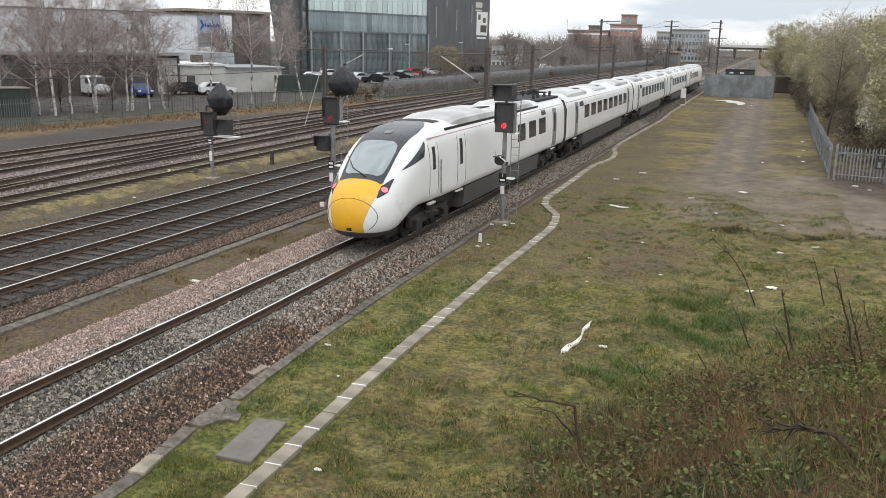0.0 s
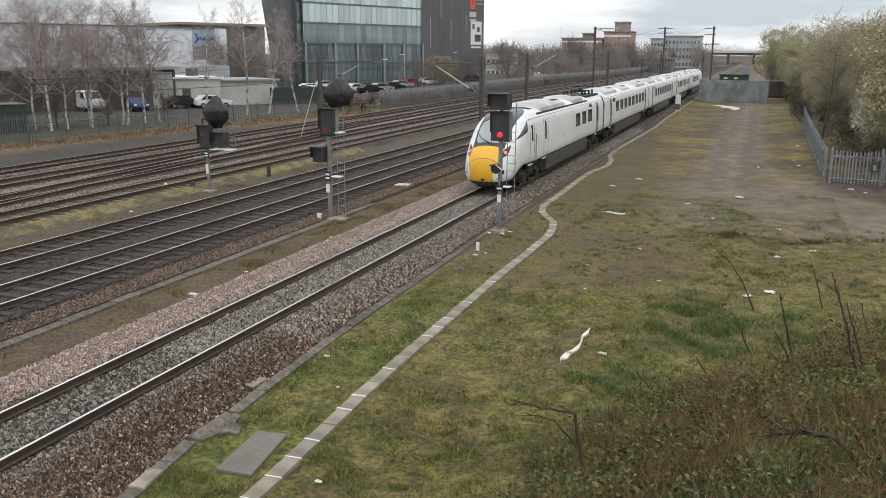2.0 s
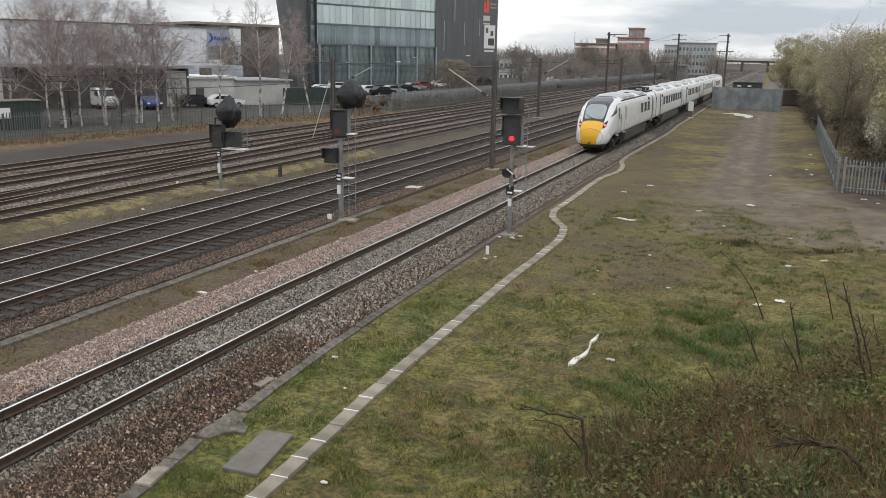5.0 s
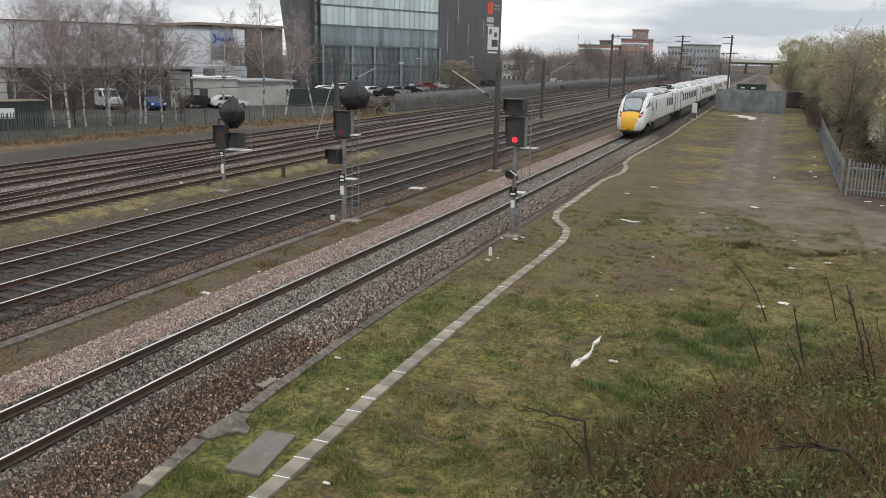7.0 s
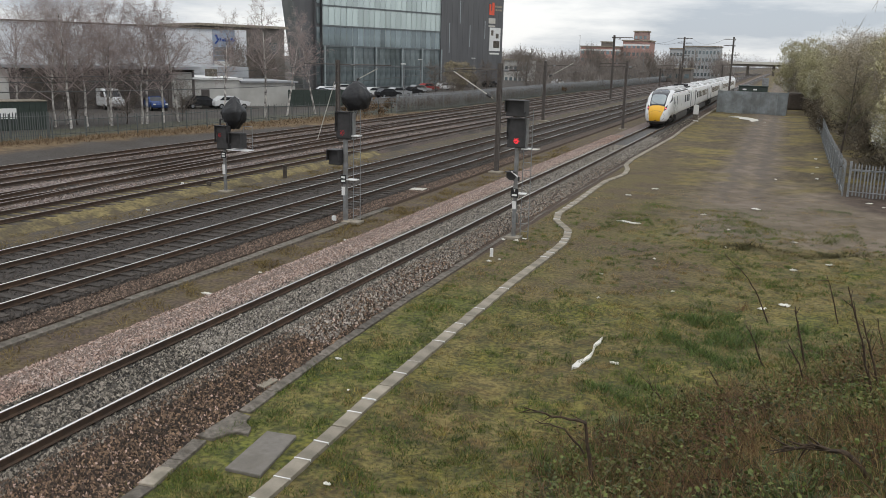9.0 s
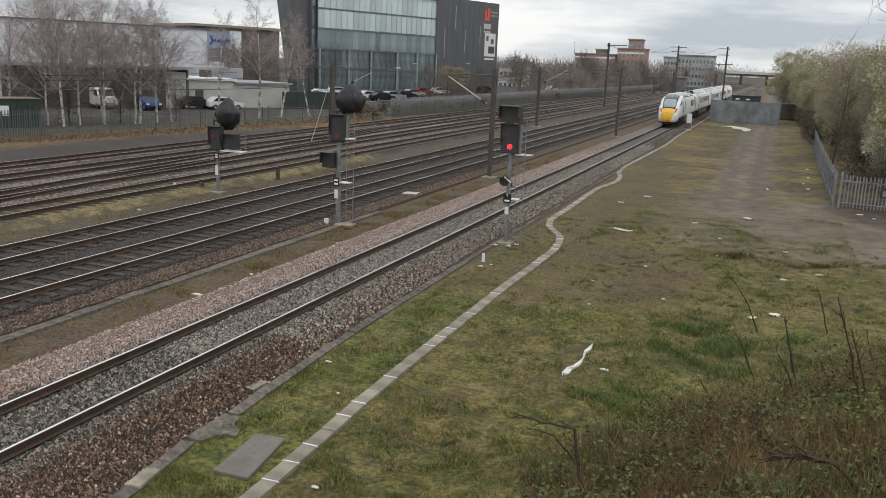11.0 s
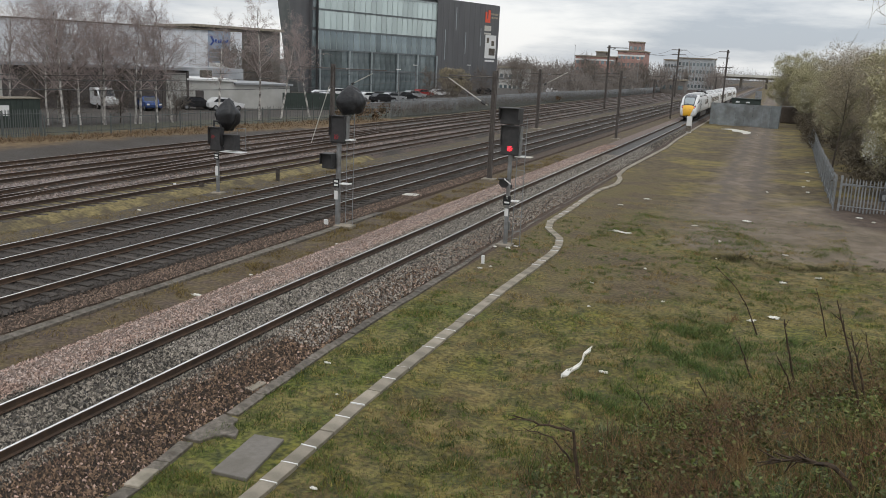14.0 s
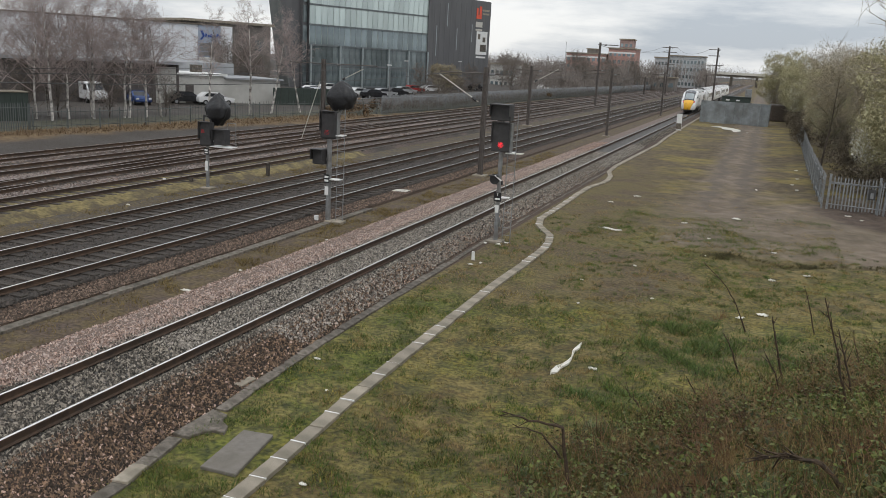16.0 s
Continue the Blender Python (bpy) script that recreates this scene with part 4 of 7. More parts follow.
        # cab side window: a swept triangle
        part("cab_side_window", nose_band(1.75, 3.44, 44, 12, line([1.75, 3.15, 3.44], [2.43, 2.72, 3.12]), line([1.75, 3.44], [2.44, 3.20]), side, 0.012),
             M["train_glass"], lead, "swept triangular cab side window")
        d = part("crew_door", side_patch(3.62, 4.34, 1.36, 3.05, side, 0.003, True, 12), M["train_white"], lead)
        part("door_window", side_patch(3.86, 4.1, 2.2, 2.98, side, 0.012, True), M["train_glass"], d)
        for y in (3.58, 4.36):
            part("door_seam", side_patch(y, y + 0.025, 1.36, 3.08, side, 0.006, True, 10), M["train_black"], d)
        part("grab_rail", arod((side * 1.42, 4.5, 1.3), (side * 1.4, 4.5, 2.5), 0.018), M["black"], lead)
        part("cab_step", abox(side * 1.25 - 0.05, side * 1.25 + 0.05, 3.7, 4.3, 0.98, 1.05), M["conc_pale"], lead)
        d = part("luggage_door", side_patch(6.4, 7.26, 1.3, 3.14, side, 0.003, None, 12), M["train_white"], lead)
        part("door_window", side_patch(6.62, 6.92, 2.05, 3.0, side, 0.012), M["train_glass"], d)
        for y in (6.36, 7.27):
            part("door_seam", side_patch(y, y + 0.025, 1.3, 3.16, side, 0.006, None, 10), M["train_black"], d)
        part("door_step", abox(side * 1.27 - 0.04, side * 1.27 + 0.04, 6.45, 7.2, 1.02, 1.07), M["conc_pale"], lead)
    # pantograph well on the second roof end, folded
    bm = bmesh.new()
    for y in (23.0, 21.4):
        box(bm, -0.5, 0.5, y, y + 0.12, 3.86, 3.95)
    rod(bm, (0, 23.1, 3.95), (0, 21.5, 4.1), 0.035)
    rod(bm, (0, 21.5, 4.1), (0, 22.8, 4.2), 0.03)
    rod(bm, (-0.8, 22.8, 4.2), (0.8, 22.8, 4.2), 0.03)
    part("pantograph", bm, M["train_dark"], lead, "folded pantograph")
    part("valance", nose_patch(lambda p, s: p.z < 0.615, 0.02, 2.0, -math.pi, 0.0, 150, 330, 0.004), M["train_grey"], lead, "dusty grey skirt under the nose")
    part("roof_hatch", nose_band(5.25, 6.0, 14, 12, lambda s: -0.75, lambda s: 0.75, 0, 0.012), M["train_dark"], lead, "dark gap behind the crown")
    bm = bmesh.new()
    box(bm, -0.95, 0.95, 19.4, 23.9, 3.6, 3.72)
    for x in (-0.6, 0.6):
        for y in (19.9, 20.8, 22.2, 23.4):
            rod(bm, (x, y, 3.7), (x, y, 3.98), 0.09, 0.06, 8)
    part("pantograph_deck", bm, M["train_dark"], lead, "dark deck with insulators below the pantograph")
    bm = bmesh.new()
    box(bm, -0.72, 0.72, 1.3, 2.7, 0.16, 0.5, bevel=0.12)
    part("snowplough", bm, M["train_dark"], lead, "dark valance under the nose")
    return t


M["tail_line"] = mat("pink cantrail paint", (0.45, 0.28, 0.24), (0.5, 0.32, 0.28), 2, 0.5)
TRAIN = make_train()


def train_y(t):
    return 23.08 + 6.903 * t + 0.05059 * t * t + 0.00035 * t ** 3


# ---------------------------------------------------------------- signals and masts


def bars(parent, x, y, z, w, h, rows, material, name="lettering"):
    bm = bmesh.new()
    for i in range(rows):
        zz = z + h * (0.5 - (i + 0.5) / rows)
        box(bm, x - w / 2, x + w / 2, y - 0.004, y, zz - h / rows * 0.28, zz + h / rows * 0.28)
    return part(name, bm, material, parent)


def text_mesh(body, size):
    cu = bpy.data.curves.new("lettering", "FONT")
    cu.body, cu.size, cu.align_x, cu.align_y, cu.extrude = body, size, "CENTER", "CENTER", 0.002
    ob = new("lettering", cu)
    me = bpy.data.meshes.new_from_object(ob.evaluated_get(bpy.context.evaluated_depsgraph_get()))
    bpy.data.objects.remove(ob)
    return me


def lettering(parent, body, x, y, z, size, material, turn=None):
    me = text_mesh(body, size)
    me.materials.append(material)
    return share("lettering", me, parent, turn or pose(x, y, z, 90, 0, 0))


def ladder(parent, x, y, z0, z1):
    bm = bmesh.new()
    for s in (0, 0.32):
        rod(bm, (x + s, y, z0), (x + s, y, z1), 0.018)
    k = z0 + 0.3
    while k < z1:
        rod(bm, (x, y, k), (x + 0.32, y, k), 0.011)
        k += 0.3
    part("ladder", bm, M["post_grey"], parent, "galvanised access ladder")


def lamp_disc(parent, x, y, z, r, material):
    bm = bmesh.new()
    n = 0
    for i in range(-3, 4):
        for j in range(-3, 4):
            if i * i + j * j <= 9 and (i * 5 + j * 3) % 4 != 1:
                rod(bm, (x + i * r / 3.2, y, z + j * r / 3.2), (x + i * r / 3.2, y - 0.012, z + j * r / 3.2), r / 10, r / 12, 6)
    part("red_lamp", bm, material, parent, "red light of small lamps")


def hood_box(x0, x1, y0, y1, z0, z1, visor=0.18, bevel=0.03):
    bm = abox(x0, x1, y0, y1, z0, z1, bevel=bevel)
    box(bm, x0, x1, y0 - visor, y0 + 0.02, z1 - 0.03, z1)
    box(bm, x0, x0 + 0.02, y0 - visor, y0 + 0.02, z0 + 0.3 * (z1 - z0), z1 - 0.01)
    box(bm, x1 - 0.02, x1, y0 - visor, y0 + 0.02, z0 + 0.3 * (z1 - z0), z1 - 0.01)
    return bm


def wrapped(x0, x1, y0, y1, z0, z1, seed, point=0.55, waist=0.0):
    """A signal head tied up in black sheeting."""
    bm = bmesh.new()
    bmesh.ops.create_icosphere(bm, subdivisions=4, radius=1.0)
    for v in bm.verts:
        p = v.co.copy()
        n_ = noise.noise(p * 2.3 + Vector((seed, 0, 0))) * 0.14 + noise.noise(p * 6 + Vector((0, seed, 0))) * 0.06
        p = Vector((math.copysign(abs(p.x) ** 0.7, p.x), math.copysign(abs(p.y) ** 0.7, p.y), math.copysign(abs(p.z) ** 0.75, p.z)))
        p *= 1 + n_
        w = 1.0 - (1 - point) * max(0.0, p.z) ** 1.4 - waist * max(0.0, -p.z - 0.1) + 0.05 * math.sin(9.0 * p.z) * (waist > 0)
        for f in v.link_faces:
            f.smooth = True
        v.co = ((x0 + x1) / 2 + p.x * w * (x1 - x0) / 2, (y0 + y1) / 2 + p.y * w * (y1 - y0) / 2, (z0 + z1) / 2 + p.z * (z1 - z0) / 2)
    return bm


def signal_right():
    s = thing("railway_signal", pose(2.56, 31.4, 0), "black colour-light signal showing red on a grey post", "railway signal", "railway signals")
    part("post", arod((0, 0, -0.5), (0, 0, 3.2), 0.085, 0.085, 12), M["post_grey"], s)
    part("base", abox(-0.3, 0.3, -0.3, 0.3, -0.5, -0.32, bevel=0.02), M["conc"], s)
    h = part("signal_head", hood_box(-0.36, 0.36, -0.2, 0.12, 3.16, 4.28, 0.1), M["black"], s, "black signal head")
    part("rear_rim", abox(0.362, 0.40, -0.16, 0.14, 3.14, 4.26), M["post_grey"], h)
    lamp_disc(h, 0.0, -0.205, 3.42, 0.12, M["red_on"])
    part("route_indicator", hood_box(-0.41, 0.36, -0.3, 0.2, 4.34, 4.96, 0.22), M["black"], s, "black hooded route indicator")
    part("bracket", abox(-0.05, 0.05, 0.0, 0.1, 3.1, 4.6), M["post_grey"], s)
    bm = bmesh.new()
    rod(bm, (-0.16, -0.12, 2.08), (-0.16, 0.16, 2.08), 0.2, 0.17, 14)
    box(bm, -0.36, 0.02, -0.3, -0.1, 2.2, 2.24)
    box(bm, -0.1, 0.14, -0.02, 0.06, 1.86, 2.02)
    sub = part("shunt_signal", bm, M["black"], s, "small round position-light signal")
    part("visor_edge", arod((-0.1, -0.3, 2.26), (0.14, -0.22, 2.05), 0.025), M["white"], sub)
    p = part("number_plate", abox(-0.15, 0.15, -0.115, -0.1, 1.22, 1.58), M["plate"], s)
    lettering(p, "T", 0, -0.12, 1.5, 0.16, M["white"])
    bars(p, 0.0, -0.118, 1.32, 0.2, 0.12, 1, M["white"])
    part("label_plate", abox(-0.075, 0.075, -0.11, -0.1, 0.78, 1.08), M["white"], s)
    part("step_plate", abox(0.1, 0.42, -0.1, 0.2, 1.36, 1.4), M["white"], s)
    part("platform", abox(0.2, 0.52, -0.15, 0.3, 3.1, 3.14), M["white"], s)
    ladder(s, 0.22, 0.16, -0.42, 4.6)
    part("junction_box", abox(-0.1, 0.1, 0.09, 0.2, 0.2, 0.55, bevel=0.01), M["post_grey"], s)


def signal_middle():
    s = thing("railway_signal", pose(-4.74, 31.12, 0), "black colour-light signal with a wrapped upper head on a grey post", "railway signal", "railway signals")
    part("post", arod((0.04, 0, -0.5), (0.04, 0, 3.2), 0.11, 0.1, 12), M["post_grey"], s)
    h = part("signal_head", hood_box(-0.30, 0.40, -0.2, 0.12, 3.08, 4.22, 0.1, 0.09), M["black"], s, "black signal head with rounded corners")
    part("rear_rim", abox(0.402, 0.432, -0.12, 0.14, 3.1, 4.16), M["post_grey"], h)
    lamp_disc(h, 0.0, -0.205, 3.36, 0.12, M["red_dim"])
    w = part("wrapped_head", wrapped(-0.26, 0.92, 0.0, 0.8, 4.24, 5.40, 3.0, 0.5), M["sheeting"], s, "signal head wrapped in black sheeting")
    part("bracket", arod((0.3, 0.35, 4.1), (0.5, 0.4, 4.6), 0.05), M["post_grey"], s)
    part("lower_head", hood_box(-0.62, -0.08, -0.25, 0.15, 2.02, 2.66, 0.2), M["black"], s, "small hooded signal head")
    part("lower_bracket", abox(-0.1, 0.05, -0.03, 0.05, 2.2, 2.3), M["post_grey"], s)
    p = part("number_plate", abox(-0.13, 0.13, -0.13, -0.115, 1.26, 1.62), M["plate"], s)
    bars(p, 0, -0.132, 1.44, 0.18, 0.3, 2, M["white"])
    part("label_plate", abox(-0.08, 0.08, -0.125, -0.115, 0.76, 1.12), M["white"], s)
    part("step_plate", abox(0.12, 0.55, -0.1, 0.25, 1.4, 1.44), M["white"], s)
    part("platform", abox(0.3, 0.66, -0.15, 0.3, 3.22, 3.26), M["white"], s)
    ladder(s, 0.3, 0.2, -0.42, 4.4)
    part("base", abox(-0.32, 0.75, -0.3, 0.3, -0.5, -0.3, bevel=0.02), M["conc"], s)


def signal_left():
    s = thing("railway_signal", pose(-13.78, 35.44, 0), "old black signal with a wrapped head on a thin grey post", "railway signal", "railway signals")
    part("post", arod((0, 0, -0.5), (0, 0, 1.8), 0.09, 0.08, 12), M["post_grey"], s)
    h = part("signal_head", hood_box(-0.34, 0.36, -0.2, 0.12, 1.72, 2.92, 0.12, 0.08), M["black"], s, "black signal head")
    lamp_disc(h, -0.12, -0.205, 2.45, 0.11, M["red_dim"])
    bm = bmesh.new()
    for a, b in (((-0.2, 0, 2.9), (-0.2, 0, 3.2)), ((-0.2, 0, 3.2), (0.2, 0, 3.2)), ((0.2, 0, 3.2), (0.2, 0, 2.9))):
        rod(bm, a, b, 0.05)
    part("lifting_hoop", bm, M["black"], s)
    part("wrapped_head", wrapped(-0.24, 0.96, -0.1, 0.9, 2.72, 4.30, 8.0, 0.3, 0.38), M["sheeting"], s, "signal head wrapped in black sheeting")
    part("side_head", hood_box(0.5, 1.2, -0.2, 0.2, 1.84, 2.6, 0.16), M["black"], s, "hooded side head")
    part("side_bracket", abox(0.3, 0.56, -0.04, 0.04, 1.95, 2.05), M["post_grey"], s)
    part("platform", abox(0.3, 1.5, -0.25, 0.35, 1.72, 1.76), M["white"], s)
    bm = bmesh.new()
    for x in (0.95, 1.45):
        rod(bm, (x, 0.3, 1.76), (x, 0.3, 2.9), 0.018)
    rod(bm, (0.95, 0.3, 2.9), (1.45, 0.3, 2.9), 0.018)
    rod(bm, (0.95, 0.3, 2.3), (1.45, 0.3, 2.3), 0.018)
    part("guard_rail", bm, M["post_grey"], s)
    p = part("number_plate", abox(-0.14, 0.14, -0.11, -0.095, 1.3, 1.62), M["plate"], s)
    bars(p, 0, -0.112, 1.46, 0.18, 0.24, 2, M["white"])
    part("label_plate", abox(-0.08, 0.08, -0.105, -0.095, 0.5, 0.98), M["white"], s)
    part("base", abox(-0.3, 0.3, -0.3, 0.3, -0.5, -0.34, bevel=0.02), M["conc"], s)


signal_right()
signal_middle()
signal_left()


def mast(x, y, top, r=0.11, arm=None, label="dark steel overhead line mast with a cantilever arm", brace=None, base=-0.45):
    m = thing("overhead_mast", pose(x, y, 0), label, "overhead mast", "overhead line masts")
    bm = bmesh.new()
    box(bm, -r, r, -r * 0.2, r * 0.2, base, top)
    box(bm, -r, -r * 0.75, -r, r, base, top)
    box(bm, r * 0.75, r, -r, r, base, top)
    part("post", bm, M["mast_brown"], m)
    part("base", abox(-r * 3, r * 3, -r * 3, r * 3, base - 0.1, base + 0.12, bevel=0.02), M["conc"], m)
    if arm:
        for x0, x1, z in arm:
            part("arm", arod((x0, 0, z), (x1, 0, z + 0.03), max(0.035, r * 0.42 if top > 9 else 0.035)), M["mast_brown"], m)
            bm = bmesh.new()
            for i in range(5):
                rod(bm, (x1 * 0.25 + i * 0.07, 0, z - 0.02), (x1 * 0.25 + i * 0.07 + 0.04, 0, z - 0.02), 0.08 if top < 9 else 0.16, 0.08 if top < 9 else 0.16, 8)
            part("insulator", bm, M["post_grey"], m)
    if brace:
        (xa, za), (xb, zb) = brace
        b = part("registration_tube", arod((xa, 0, za), (xb, 0, zb), 0.034, 0.03, 8), M["conc_pale"], m, "pale registration tube")
        bm = bmesh.new()
        for i in range(5):
            k = 0.86 + i * 0.022
            c = Vector((xa + (xb - xa) * k, 0, za + (zb - za) * k))
            d = Vector((xb - xa, 0, zb - za)).normalized() * 0.03
            rod(bm, c - d, c + d, 0.09, 0.09, 8)
        part("insulator", bm, M["steel_dark"], b)
    return m


mast(-4.18, 50.0, 6.2, 0.135, [(-3.0, 0.95, 5.8)], brace=((-3.0, 5.65), (-0.4, 4.1)))
guyed = mast(-20.6, 59.9, 6.1, 0.14, [(-3.0, 4.6, 5.75)], brace=((3.4, 5.5), (1.6, 4.6)))
part("guy_rod", arod((-0.3, 0, 4.4), (-1.9, 0, -0.3), 0.03), M["conc_pale"], guyed, "pale slanting guy rod")
mast(-13.7, 96.8, 6.4, 0.16, [(-1.8, 3.6, 5.9)], brace=((3.2, 6.2), (0.4, 4.6)))
mast(-3.3, 90.0, 6.6, 0.13, [(-3.0, 0.8, 6.0)])
mast(-16.9, 155.9, 11.1, 0.17, [(-0.4, 3.2, 10.7), (-2.4, 2.4, 6.2)], label="tall dark steel feeder mast with short arms")
mast(-17.3, 274.0, 14.4, 0.24, [(-2.2, 2.4, 14.0), (-2.0, 2.2, 12.6), (-2.0, 2.0, 9.0)], label="tall dark steel feeder mast with short arms")
mast(2.75, 167.0, 11.4, 0.15, [(-1.6, 0.2, 11.0), (-1.6, 0.2, 9.9), (-1.6, 1.2, 8.2)], label="tall dark steel feeder mast with short arms")
mast(-21.0, 253.0, 5.0, 0.2, [(-3, 3, 4.7)])
mast(-9.0, 330.0, 6.5, 0.2, [(-3, 3, 6.2)])
mast(-3.4, 140.0, 6.5, 0.13, [(-3, 0.6, 6.1)])


def wire(pts, r, label):
    bm = bmesh.new()
    for (a, b) in zip(pts, pts[1:]):
        a, b = Vector(a), Vector(b)
        prev = a
        for i in range(1, 9):
            k = i / 8
            p = a.lerp(b, k) - Vector((0, 0, 4 * k * (1 - k) * 0.012 * (b - a).length))
            rod(bm, prev, p, r, r, 4)
            prev = p
    return tagged(mesh_ob("overhead_wire", bm, M["steel_dark"]), label, "wire", "overhead wires")


wire([(-13.7, 155.9, 10.7), (-16.0, 274.0, 14.0)], 0.03, "thin dark feeder wire strung between masts")
wire([(-17.3, 155.9, 10.7), (-19.4, 274.0, 14.0)], 0.03, "thin dark feeder wire strung between masts")
wire([(-15.0, 274.0, 14.0), (1.2, 167.0, 11.0)], 0.025, "thin dark feeder wire strung between masts")
wire([(-15.2, 274.0, 12.6), (1.2, 167.0, 9.9)], 0.025, "thin dark feeder wire strung between masts")
for cx, ys in ((-7.1, (5.0, 50.0, 90.0, 140.0, 330.0)), (-16.2, (5.0, 59.9, 96.8, 155.9, 253.0)), (-21.5, (5.0, 59.9, 96.8, 155.9, 253.0))):
    wire([(cx, y, 5.7) for y in ys], 0.012, "thin contact wire over the rails")


def motions():
    rows = []
    for i in range(0, 17):
        rows.append((float(i), pose(0, train_y(i), 0)))
    walk(TRAIN, rows)

M["leaf_pale"] = mat("pale green weed leaves", (0.07, 0.10, 0.04), (0.22, 0.26, 0.13), island=True, rough=0.7)
M["dock"] = mat("rusty dead dock", (0.09, 0.042, 0.02), (0.24, 0.125, 0.06), island=True, rough=0.9)
# leaf colour darkened to hold the shade cast by the hedge above
M["shade_leaf"] = mat("brown undergrowth in shade colour", (0.045, 0.036, 0.023), (0.13, 0.104, 0.066), island=True, rough=0.9)
M["grass_lush"] = mat("lush green grass", (0.024, 0.048, 0.007), (0.12, 0.185, 0.034), island=True, rough=0.7)
M["twig_plain"] = mat("bare brown twigs", (0.13, 0.108, 0.09), (0.23, 0.195, 0.165), 1.0, 0.9)
M["leaf_brown"] = mat("brown bud and twig haze", (0.21, 0.18, 0.12), (0.42, 0.36, 0.245), island=True, rough=0.9)
M["leafy_twig"] = mat("greenish twigs", (0.075, 0.07, 0.04), (0.15, 0.14, 0.07), 1.0, 0.9)
M["scrub_leaf"] = mat("rusty scrub", (0.07, 0.045, 0.025), (0.19, 0.125, 0.07), island=True, rough=0.95)
M["grass_verge"] = mat("brown verge grass", (0.075, 0.054, 0.019), (0.26, 0.19, 0.07), island=True, rough=0.9)
M["grass_scrub"] = mat("bleached dead grass", (0.09, 0.058, 0.032), (0.24, 0.165, 0.095), island=True, rough=0.9)
M["weed_green"] = mat("leafy green weeds", (0.032, 0.047, 0.008), (0.16, 0.19, 0.042), island=True, rough=0.75)
# dark weed colour for the shadow line along the turf edge
M["weed_shade"] = mat("ragged weeds in shadow colour", (0.026, 0.024, 0.010), (0.125, 0.108, 0.042), island=True, rough=0.9)
M["grass_bank"] = mat("rank dead grass", (0.032, 0.021, 0.008), (0.17, 0.112, 0.046), island=True, rough=0.9)

# ---------------------------------------------------------------- cable troughs and slabs beside the line


def bent_strip(name, pts, width, z, material, label, seg_len, joint=None, thick=0.12):
    """Concrete lids laid end to end along a bent line."""
    t = thing(name, pose(0, 0, 0), label, "cable trough", "cable troughs")
    pts = [Vector((*p, 0)) for p in pts]
    lids = {}
    run = 0.0
    for a, b in zip(pts, pts[1:]):
        d = b - a
        n = max(1, round(d.length / seg_len))
        L = d.length / n
        ang = math.atan2(d.y, d.x) - math.pi / 2
        for i in range(n):
            c = a + d * ((i + 0.5) / n)
            key = round(L, 2)
            if key not in lids:
                bm = abox(-width / 2, width / 2, -L / 2 + 0.008, L / 2 - 0.008, -thick, 0, bevel=0.012)
                me = bpy.data.meshes.new("lid")
                bm.to_mesh(me)
                bm.free()
                me.materials.append(M[material])
                lids[key] = me
            zz = float(ground_z(c.x, c.y)) + z
            share("lid", lids[key], t, pose(c.x + rng.normal(0, 0.008), c.y, zz + rng.normal(0, 0.006), 0, rng.normal(0, 0.8), math.degrees(ang) + rng.normal(0, 0.5)))
            if joint and c.y < 46 and rng.random() < joint:
                e = a + d * (i / n)
                bm = abox(-width / 2 - 0.004, width / 2 + 0.004, -0.017, 0.017, -0.03, 0.006)
                part("pale_joint", bm, M["white"], t, "white mortar joint between lids").matrix_local = pose(e.x, e.y, zz, 0, 0, math.degrees(ang) + rng.normal(0, 4))
    return t


bent_strip("cable_trough", [(4.84, 8.0), (4.77, 11.0), (4.63, 14.5), (4.55, 18.5), (4.50, 24.0), (4.55, 29.5), (4.55, 31.4), (4.42, 32.7), (4.16, 33.9), (3.65, 34.9), (3.15, 36.0), (2.86, 37.5), (2.82, 43.0), (2.72, 47.0),
            (2.74, 49.6), (3.05, 51.8), (3.16, 53.4), (2.95, 55.8), (2.45, 58.0), (2.25, 62.0), (2.45, 74.0), (2.62, 84.0), (2.35, 96.0), (2.3, 146.0)], 0.30, 0.07,
           "conc", "pale concrete cable trough with white joints winding over turf", 0.75, joint=0.62)
bent_strip("kerb_edging", [(3.06, 7.5), (2.93, 10.0), (2.68, 11.6)], 0.27, 0.055, "conc_dark", "dark broken concrete edging along the ballast", 0.8)
bent_strip("kerb_edging", [(2.66, 13.0), (2.53, 15.2), (2.40, 17.6), (2.32, 20.5), (2.28, 24.0), (2.18, 28.7), (2.12, 31.5), (2.12, 38.0), (2.08, 43.0), (2.15, 58.0)], 0.27, 0.055,
           "conc_dark", "dark concrete trough edging along the ballast", 1.0)
bent_strip("cable_trough", [(-4.5, 8.0), (-4.6, 18.0), (-4.55, 31.0), (-4.6, 35.0)], 0.34, 0.08, "conc_dark", "dull concrete trough between the lines", 0.9)


def slab(pts, z, thick, material, label):
    bm = bmesh.new()
    a = [bm.verts.new((x, y, z + thick)) for x, y in pts]
    b = [bm.verts.new((x, y, z)) for x, y in pts]
    bm.faces.new(a)
    bm.faces.new(b[::-1])
    for i in range(len(pts)):
        j = (i + 1) % len(pts)
        bm.faces.new((a[j], a[i], b[i], b[j]))
    bmesh.ops.recalc_face_normals(bm, faces=bm.faces[:])
    bmesh.ops.bevel(bm, geom=bm.edges[:], offset=0.012, segments=1, affect="EDGES")
    return tagged(mesh_ob("concrete_slab", bm, M[material]), label, "concrete slab", "loose slabs")


